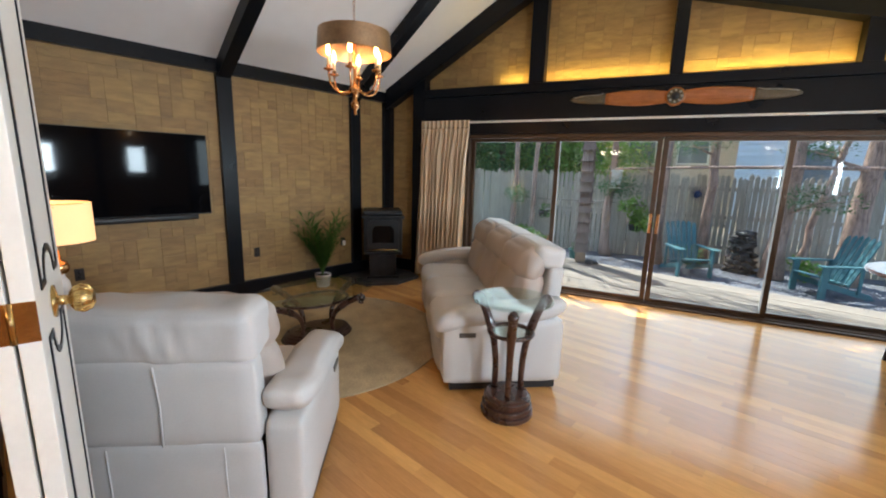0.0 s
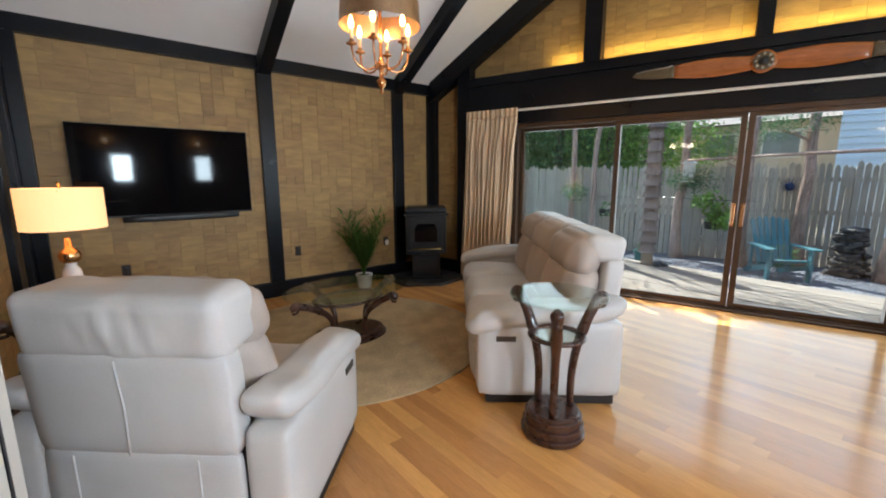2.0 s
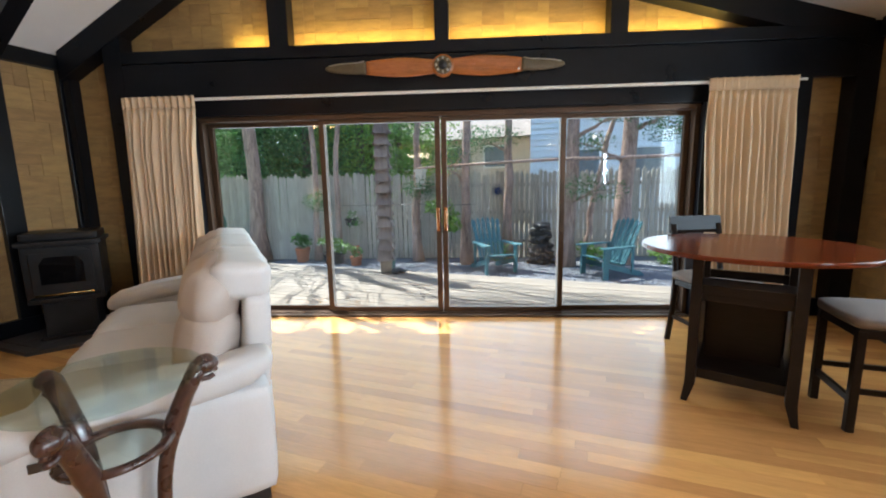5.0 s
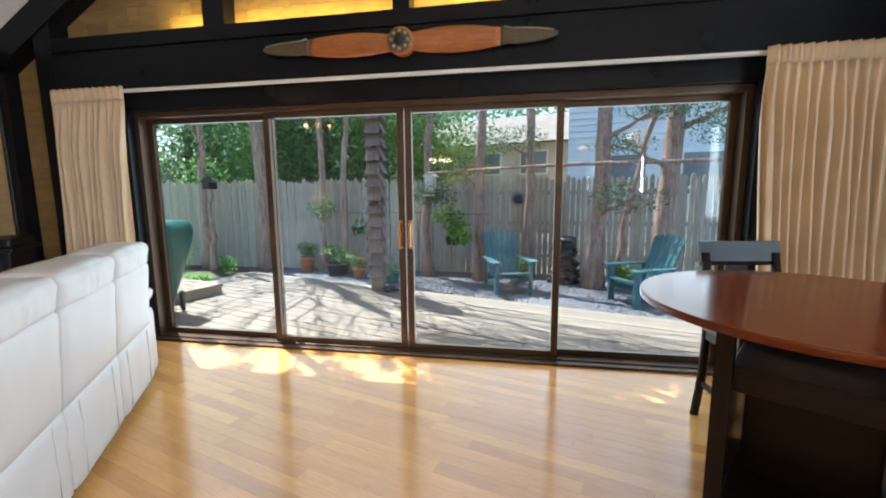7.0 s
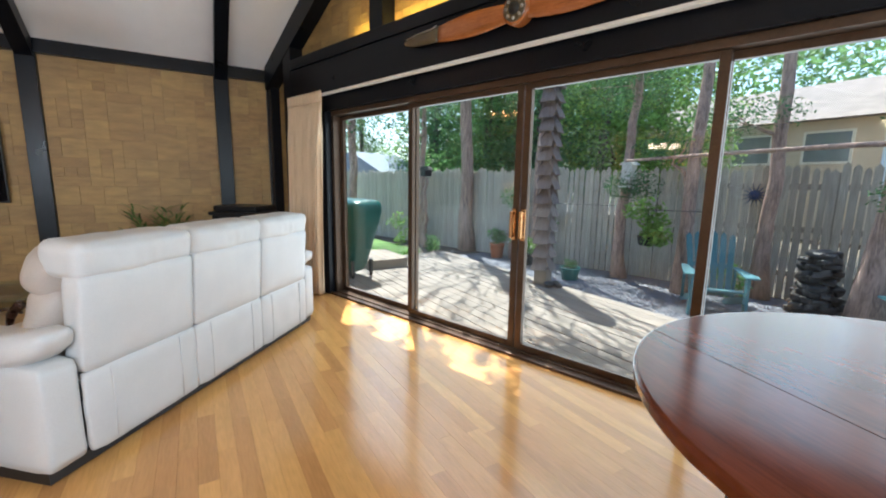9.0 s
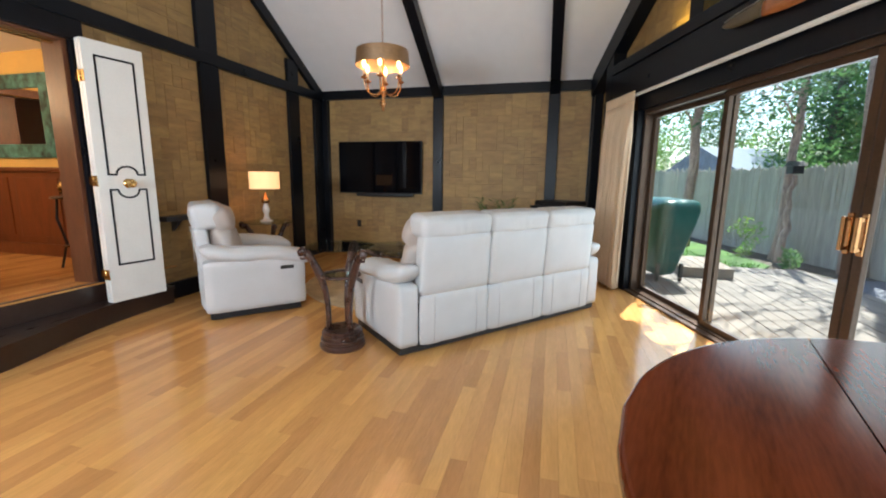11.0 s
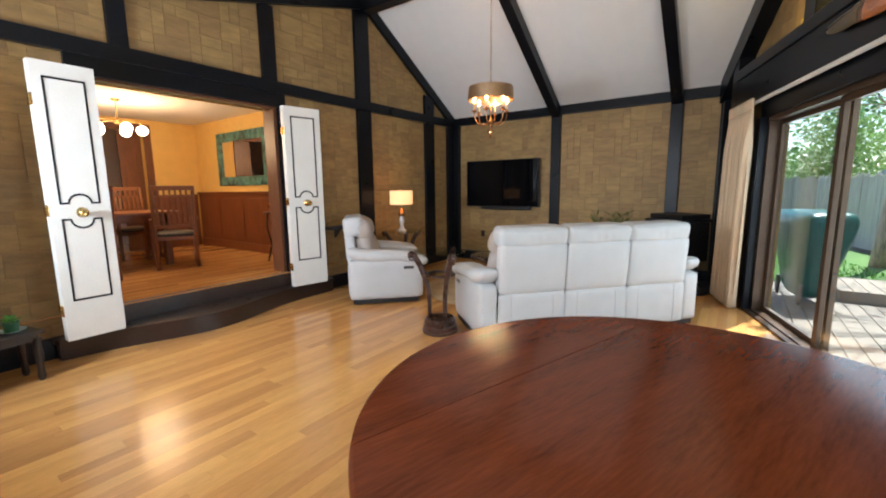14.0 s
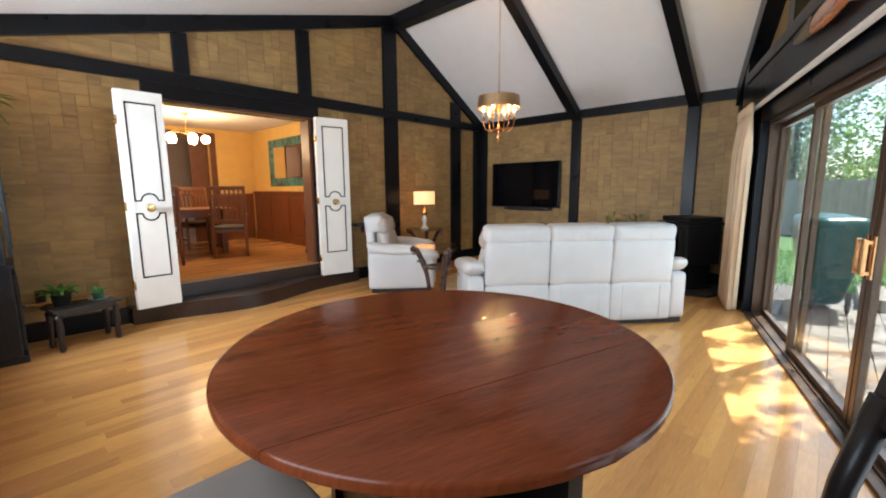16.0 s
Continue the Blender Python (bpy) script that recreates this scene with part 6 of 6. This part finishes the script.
# fountain
fo = thing("stone_fountain", pose(0.10, 11.15, GZ), "tiered fountain of stacked dark wet stones", "fountain")
g = random.Random(41)
for i in range(10):
    z, r = 0.05 + i * 0.082, 0.30 - 0.017 * i
    part("stone_tier", Shape().soft(r * 1.5, r * 1.3, 0.09, 0.03, pose(0, 0, z, 0, 0, g.uniform(0, 180)), 0.0, 8, 0.03), STONE, fo)
    for k in range(5):
        a = 2 * math.pi * (k + g.uniform(-0.25, 0.25) + 0.5 * (i % 2)) / 5
        w = g.uniform(0.11, 0.19)
        part("stone", Shape().soft(w, w * g.uniform(0.6, 0.9), g.uniform(0.05, 0.085), 0.018, pose(r * 0.78 * math.cos(a), r * 0.68 * math.sin(a), z + g.uniform(-0.015, 0.02), g.uniform(-14, 14), g.uniform(-14, 14), g.uniform(0, 180)), 0.0, 6, 0.03), STONE, fo)

# grill under its cover
gr = thing("covered_grill", pose(-3.88, 6.38, -0.05, 0, 0, SKEW), "barbecue grill under a dark green vinyl cover", "grill")
part("cover", Shape().soft(0.92, 0.50, 1.04, 0.10, pose(0, 0, 0.59), 0.02, 14, 0.012, shape=lambda p: (p[0] * (0.50 + 0.60 * min(1, (p[2] + 0.52) / 0.86)), p[1] * (0.52 + 0.52 * min(1, (p[2] + 0.52) / 0.86)), p[2])), COVER, gr, "draped green vinyl cover")
for sx in (-0.3, 0.3):
    for sy in (-0.16, 0.16):
        part("leg", Shape().box(sx - 0.02, sx + 0.02, sy - 0.02, sy + 0.02, 0.05, 0.25), STEEL, gr)
        part("caster", Shape().lathe([(0.03, -0.012), (0.035, 0), (0.03, 0.012)], 14, pose(sx, sy, 0.035, 90, 0, 0)), PLASTIC, gr)


def shrub(name, m, blobs, count, size, leafm, label, seed, potm=None, pr=0.15, ph=0.25, bloom=None):
    th = thing(name, m, label, "plant")
    if potm:
        pot(th, potm, pr, ph, "")
    sh = Shape()
    foliage(sh, blobs, count, size, random.Random(seed), 0.8)
    part("leaves", sh, leafm, th)
    if bloom:
        sh = Shape()
        foliage(sh, blobs, count // 3, size * 0.8, random.Random(seed + 1), 0.8)
        part("blossoms", sh, bloom, th)
    return th


shrub("potted_shrub", pose(-4.96, 10.02, GZ), [((0, 0, 0.48), (0.24, 0.24, 0.18))], 420, 0.09, FOL_M, "leafy plant in a terracotta pot on the gravel", 51, TERRA, 0.16, 0.32)
shrub("potted_shrub", pose(-4.15, 10.05, GZ), [((-0.12, 0, 0.40), (0.32, 0.22, 0.2)), ((0.2, 0, 0.42), (0.25, 0.22, 0.2))], 520, 0.10, FOL_L, "hosta plants in a black planter by the fence", 52, POTBLACK, 0.24, 0.24, WHITEB)
shrub("potted_shrub", pose(-3.55, 9.95, GZ), [((0, 0, 0.30), (0.17, 0.15, 0.12))], 200, 0.07, FOL_M, "red flowering plant in a pot by the post", 53, TERRA, 0.13, 0.2, RED)
shrub("potted_shrub", pose(-2.75, 9.85, GZ), [((0, 0, 0.27), (0.14, 0.14, 0.08))], 120, 0.06, FOL_M, "small plant in a teal ceramic pot", 54, TEALPOT, 0.17, 0.22)
shrub("hanging_basket", pose(-3.95, 10.45, 0.52), [((0, 0, 0.2), (0.22, 0.2, 0.13)), ((0, 0, 0.05), (0.26, 0.2, 0.08))], 260, 0.08, FOL_M, "hanging basket of pale flowers on the fence", 55, POTBLACK, 0.13, 0.16, WHITEB)
shrub("hanging_basket", pose(-1.72, 10.3, 0.44), [((0, 0, 0.42), (0.42, 0.32, 0.32)), ((0.05, 0, 0.15), (0.34, 0.28, 0.18))], 1100, 0.10, FOL_L, "bright green fern in a hanging basket", 56, POTBLACK, 0.13, 0.14)
shrub("shrub", pose(1.05, 10.95, GZ), [((0, 0, 0.28), (0.32, 0.25, 0.25))], 420, 0.09, FOL_L, "low green shrub under a cedar", 57)
shrub("shrub", pose(-0.75, 10.75, GZ), [((0, 0, 0.30), (0.3, 0.2, 0.3))], 300, 0.09, FOL_M, "low green shrub behind a garden chair", 58)
shrub("shrub", pose(2.35, 11.6, GZ), [((0, 0, 0.22), (0.55, 0.3, 0.22))], 460, 0.1, FOL_L, "leafy ground plants by the fence", 59)
shrub("shrub", pose(-7.6, 8.95, GZ), [((0, 0, 0.55), (0.5, 0.35, 0.3)), ((0.1, -0.2, 0.2), (0.45, 0.3, 0.2))], 700, 0.08, FOL_L, "feathery green shrub by the fence", 60)
shrub("shrub", pose(-6.3, 9.1, GZ), [((0, 0, 0.2), (0.3, 0.25, 0.2))], 300, 0.09, FOL_M, "low green shrub by the cut trunk", 61)
wire = thing("hanging_wire", pose(0, 0, 0), "thin wire that carries the hanging baskets", "wire")
part("wire", Shape().tube([(-4.6, 10.3, 0.98), (-3.95, 10.45, 0.96), (-2.5, 10.7, 0.98), (-1.72, 10.3, 0.97), (-1.1, 10.6, 0.98)], 0.006, 5).tube([(-3.95, 10.45, 0.66), (-3.95, 10.45, 0.96)], 0.004, 5).tube([(-1.72, 10.3, 0.55), (-1.72, 10.3, 0.97)], 0.004, 5), STEEL, wire)
# this hanging shape stands for a window's bright reflection in the glass doors
bh = thing("feeder_shape", pose(-2.28, 10.55, 1.30), "white feeder shape on a cedar branch, standing in for a window reflection", "bird feeder")
part("body", Shape().box(-0.09, 0.09, -0.07, 0.07, 0.05, 0.36, c=0.006), REFLECT_WHITE, bh)
part("roof", Shape().prism([(-0.13, 0.36), (0.13, 0.36), (0.0, 0.45)], -0.1, 0.1, "y"), REFLECT_WHITE, bh)
part("tray", Shape().box(-0.12, 0.12, -0.1, 0.1, 0.0, 0.03), REFLECT_WHITE, bh)
part("hanger", Shape().tube([(0, 0, 0.44), (0.0, 0.05, 0.7), (0.0, 0.16, 1.0)], 0.005, 5), STEEL, bh)
bf = thing("feeder_shape", pose(-6.90, 9.30, 1.44), "small black feeder on top of the cut trunk", "bird feeder")
part("body", Shape().box(-0.12, 0.12, -0.09, 0.09, 0.03, 0.17, c=0.006), PLASTIC, bf)
part("roof", Shape().prism([(-0.16, 0.17), (0.16, 0.17), (0.0, 0.27)], -0.12, 0.12, "y"), PLASTIC, bf)
sun_orn = thing("fence_ornament", DW @ pose(0.55, 4.93, 1.22), "dark blue metal starburst hung on the fence", "ornament")
sh = Shape()
for i in range(14):
    a = 2 * math.pi * i / 14
    sh.add([(0.06 * math.cos(a - 0.2), 0, 0.06 * math.sin(a - 0.2)), (0.06 * math.cos(a + 0.2), 0, 0.06 * math.sin(a + 0.2)), (0.20 * math.cos(a), -0.01, 0.20 * math.sin(a)), (0.06 * math.cos(a), -0.02, 0.06 * math.sin(a))], [(0, 2, 3), (3, 2, 1), (0, 1, 2), (0, 3, 1)])
part("rays", sh.lathe([(0.07, -0.01), (0.075, 0.01), (0.03, 0.03)], 20, pose(0, 0, 0, 90, 0, 0)), shader("blue_metal", (0.03, 0.06, 0.16), 0.4, 0.5), sun_orn)

# ---- neighbouring houses ----
hs = thing("house", pose(-1.05, 18.0, GZ), "neighbouring house with pale blue lap siding", "house")
part("wall", Shape().box(0.02, 9.5, 0.03, 7.0, 0.0, 6.4), TANWALL, hs, "house wall behind the siding")
lap = Shape().prism([(0.0, 0.0), (-0.05, 0.0), (-0.006, 0.20), (0.0, 0.20)], 0.0, 9.6, "x").mesh("siding_board", SIDING)
for i in range(32):
    ob = new("siding_board", lap)
    ob.parent = hs
    ob.matrix_basis = pose(-0.05, 0.03, i * 0.198)
part("roof", Shape().prism([(-0.5, 6.3), (7.5, 6.3), (3.5, 8.6)], -0.4, 10.0, "x"), ROOF, hs)
for wx in (1.3, 3.3, 6.0):
    w = part("window", Shape().box(wx - 0.08, wx + 1.08, -0.05, 0.0, 1.7, 1.78).box(wx - 0.08, wx + 1.08, -0.05, 0.0, 2.75, 2.83).box(wx - 0.08, wx, -0.05, 0.0, 1.78, 2.75).box(wx + 1.0, wx + 1.08, -0.05, 0.0, 1.78, 2.75), SIDING, hs)
    part("pane", Shape().box(wx, wx + 1.0, -0.03, -0.01, 1.78, 2.75), PANE, w)
h2 = thing("house", pose(-8.8, 21.0, GZ), "tan house with a grey brown roof behind the trees", "house")
part("wall", Shape().box(0, 7.4, 0, 6, 0, 3.75), TANWALL, h2)
part("roof", Shape().prism([(-0.5, 3.65), (6.5, 3.65), (3.0, 5.3)], -0.5, 7.9, "x"), ROOF, h2)
for wx in (1.0, 3.2, 5.2):
    w = part("window", Shape().box(wx, wx + 1.2, -0.05, 0.0, 2.35, 3.35), DOORWHITE, h2)
    part("pane", Shape().box(wx + 0.07, wx + 1.13, -0.06, -0.052, 2.42, 3.28), PANE, w)
sd = thing("shed", pose(-14.5, 11.0, GZ, 0, 0, 25), "small shed with a blue grey roof behind the fence", "shed")
part("wall", Shape().box(-1.5, 1.5, -1.2, 1.2, 0, 1.9), TANWALL, sd)
part("roof", Shape().prism([(-1.8, 1.85), (1.8, 1.85), (0, 2.75)], -1.4, 1.4, "y"), ROOFB, sd)

# ---- pieces of the setting ----
def ashlar(w, h, cell, rng):
    """Rectangles of a random coursed pattern that fill w by h, in cells."""
    nx, nz = max(1, round(w / cell)), max(1, round(h / cell))
    cx, cz = w / nx, h / nz
    used = [[False] * nz for _ in range(nx)]
    out = []
    for j in range(nz):
        for i in range(nx):
            if used[i][j]:
                continue
            a, b = rng.choice(((1, 1), (2, 1), (2, 2), (1, 2), (2, 1), (3, 2), (2, 2), (1, 1), (3, 1)))
            while a > 1 and (i + a > nx or any(used[i + k][j] for k in range(a))):
                a -= 1
            while b > 1 and (j + b > nz or any(used[i + k][j + l] for k in range(a) for l in range(b))):
                b -= 1
            for k in range(a):
                for l in range(b):
                    used[i + k][j + l] = True
            out.append((i * cx, j * cz, a * cx, b * cz, a, b))
    return out


def clad(parent, to, rects, cell, seed, most, roof=None):
    """Tiles on a wall; to(u, z, out) gives the place in the wall's own space. roof(u): height above which nothing is laid."""
    rng, count, rest = random.Random(seed), 0, Shape()
    face = to(0, 0, 1) - to(0, 0, 0)
    along = to(1, 0, 0) - to(0, 0, 0)
    kept = {}
    for u0, u1, z0, z1 in rects:
        for x, z, w, h, a, b in ashlar(u1 - u0, z1 - z0, cell, rng):
            lim = min(roof(u0 + x), roof(u0 + x + w)) if roof else 99
            if z0 + z + 0.02 > lim:
                continue
            h = min(h, lim - z0 - z)
            t = rng.choice((0.0045, 0.005, 0.0055))
            e = 0.0007
            key = (round(w, 3), round(h, 3), t)
            if count < most:
                if key not in kept:
                    v = [along * p + Vector((0, 0, q)) + face * d for d, k in ((0.0, e), (t, e + 0.0012)) for p, q in ((k, k), (w - k, k), (w - k, h - k), (k, h - k))]
                    f = [(4, 5, 6, 7), (0, 1, 5, 4), (1, 2, 6, 5), (2, 3, 7, 6), (3, 0, 4, 7)]
                    if along.cross(Vector((0, 0, 1))).dot(face) < 0:
                        f = [q[::-1] for q in f]
                    kept[key] = Shape().add(v, f).mesh("tile", TILE)
                ob = new("tile", kept[key])
                ob.parent = parent
                ob.matrix_basis = Matrix.Translation(to(u0 + x, z0 + z, 0))
                count += 1
            else:
                o = to(u0 + x, z0 + z, 0)
                v = [o + along * p + Vector((0, 0, q)) + face * d for d, k in ((0.0, e), (t, e + 0.0012)) for p, q in ((k, k), (w - k, k), (w - k, h - k), (k, h - k))]
                f = [(4, 5, 6, 7), (0, 1, 5, 4), (1, 2, 6, 5), (2, 3, 7, 6), (3, 0, 4, 7)]
                rest.add(v, [q[::-1] for q in f] if along.cross(Vector((0, 0, 1))).dot(face) < 0 else f)
    if rest.v:
        tagged(part("tiles", rest, TILE_J, parent), kind="stuff")


V = Vector
clad(wall_west, lambda u, z, o: V((-4.04 + o, u, z)), [(3.152, 4.748, 0.18, 2.57), (1.152, 2.988, 0.18, 2.57), (4.912, 5.348, 0.18, 2.57)], 0.105, 1, 300)
clad(wall_south, lambda u, z, o: V((u, 1.0 + o, z)), [(1.75, 3.45, 0.18, 2.54), (-1.468, -0.19, 0.18, 2.54), (-3.058, -1.742, 0.18, 2.54), (-3.738, -3.322, 0.18, 2.54), (-0.018, 1.278, 2.677, 3.7), (-1.468, -0.202, 2.677, 4.0), (1.432, 3.44, 2.677, 3.3), (-3.058, -1.742, 2.677, 4.0), (-3.95, -3.322, 2.677, 3.2)], 0.105, 2, 300, lambda u: zc(u) - 0.1)
clad(wall_north, lambda u, z, o: V((u, -o, z)), [(-1.808, -0.417, 2.66, 4.2), (-0.283, 1.188, 2.66, 3.7), (1.352, 3.3, 2.66, 3.2), (-3.485, -2.002, 2.66, 4.0), (-4.10, -3.682, 0.18, 2.66), (2.992, 3.358, 0.18, 2.6)], 0.105, 3, 300, lambda u: zc(u * CW) - 0.1)
clad(wall_east, lambda u, z, o: V((3.45 - o, u, z)), [(1.2, 1.81, 0.18, 2.56), (2.27, 2.9, 0.18, 2.56), (3.06, 3.47, 0.18, 2.56), (3.93, 4.8, 0.18, 2.56), (1.81, 2.27, 0.18, 1.29), (3.47, 3.93, 0.18, 1.29), (1.81, 2.27, 1.98, 2.56), (3.47, 3.93, 1.98, 2.56), (4.96, 6.3, 0.18, 0.97), (4.96, 6.3, 2.23, 2.56), (6.46, 7.6, 0.18, 2.56)], 0.105, 4, 0)


def planks(parent, x0, x1, y0, y1, z, near, seed, most, far=None):
    """Strip floor boards along x; near(x, y): laid as single boards; far(y): where a row ends."""
    rng, rest, kept, count = random.Random(seed), Shape(), {}, 0
    w, y = 0.0826, y0
    lens = (0.6, 0.9, 1.2, 1.5)
    while y < y1:
        x = x0 - rng.uniform(0, 0.9)
        while x < x1:
            L = rng.choice(lens)
            a, b = max(x0, x), min(x1, x + L)
            if far:
                a = max(a, far(y))
            if b - a > 0.05:
                whole = a == x and b == x + L
                v = [(k, q, -0.014) for k, q in ((0, 0), (b - a, 0), (b - a, w), (0, w))] + [(k, q, 0.0) for k, q in ((0.0003, 0.0003), (b - a - 0.0003, 0.0003), (b - a - 0.0003, w - 0.0003), (0.0003, w - 0.0003))]
                f = [(4, 5, 6, 7), (0, 1, 5, 4), (1, 2, 6, 5), (2, 3, 7, 6), (3, 0, 4, 7)]
                if whole and near(x + L / 2, y) and count < most:
                    if L not in kept:
                        kept[L] = Shape().add(v, f).mesh("plank", PLANK)
                    ob = new("plank", kept[L])
                    ob.parent = parent
                    ob.matrix_basis = pose(x, y, z)
                    count += 1
                else:
                    rest.add(v, f, pose(a, y, z))
            x += L
        y += w
    tagged(part("planks", rest, PLANK_J, parent), kind="stuff")


floor = bpy.data.objects["floor"]
planks(floor, -4.03, 3.44, 1.005, 7.7, 0.0, lambda x, y: -0.6 < x < 2.4 and 1.9 < y < 6.2, 9, 300, lambda y: (y - 6.68) / 0.297)
planks(bpy.data.objects["dining_floor"], -0.94, 3.74, -2.84, 1.0, UP, lambda x, y: -0.5 < x < 1.6 and -0.4 < y < 0.9, 10, 60)
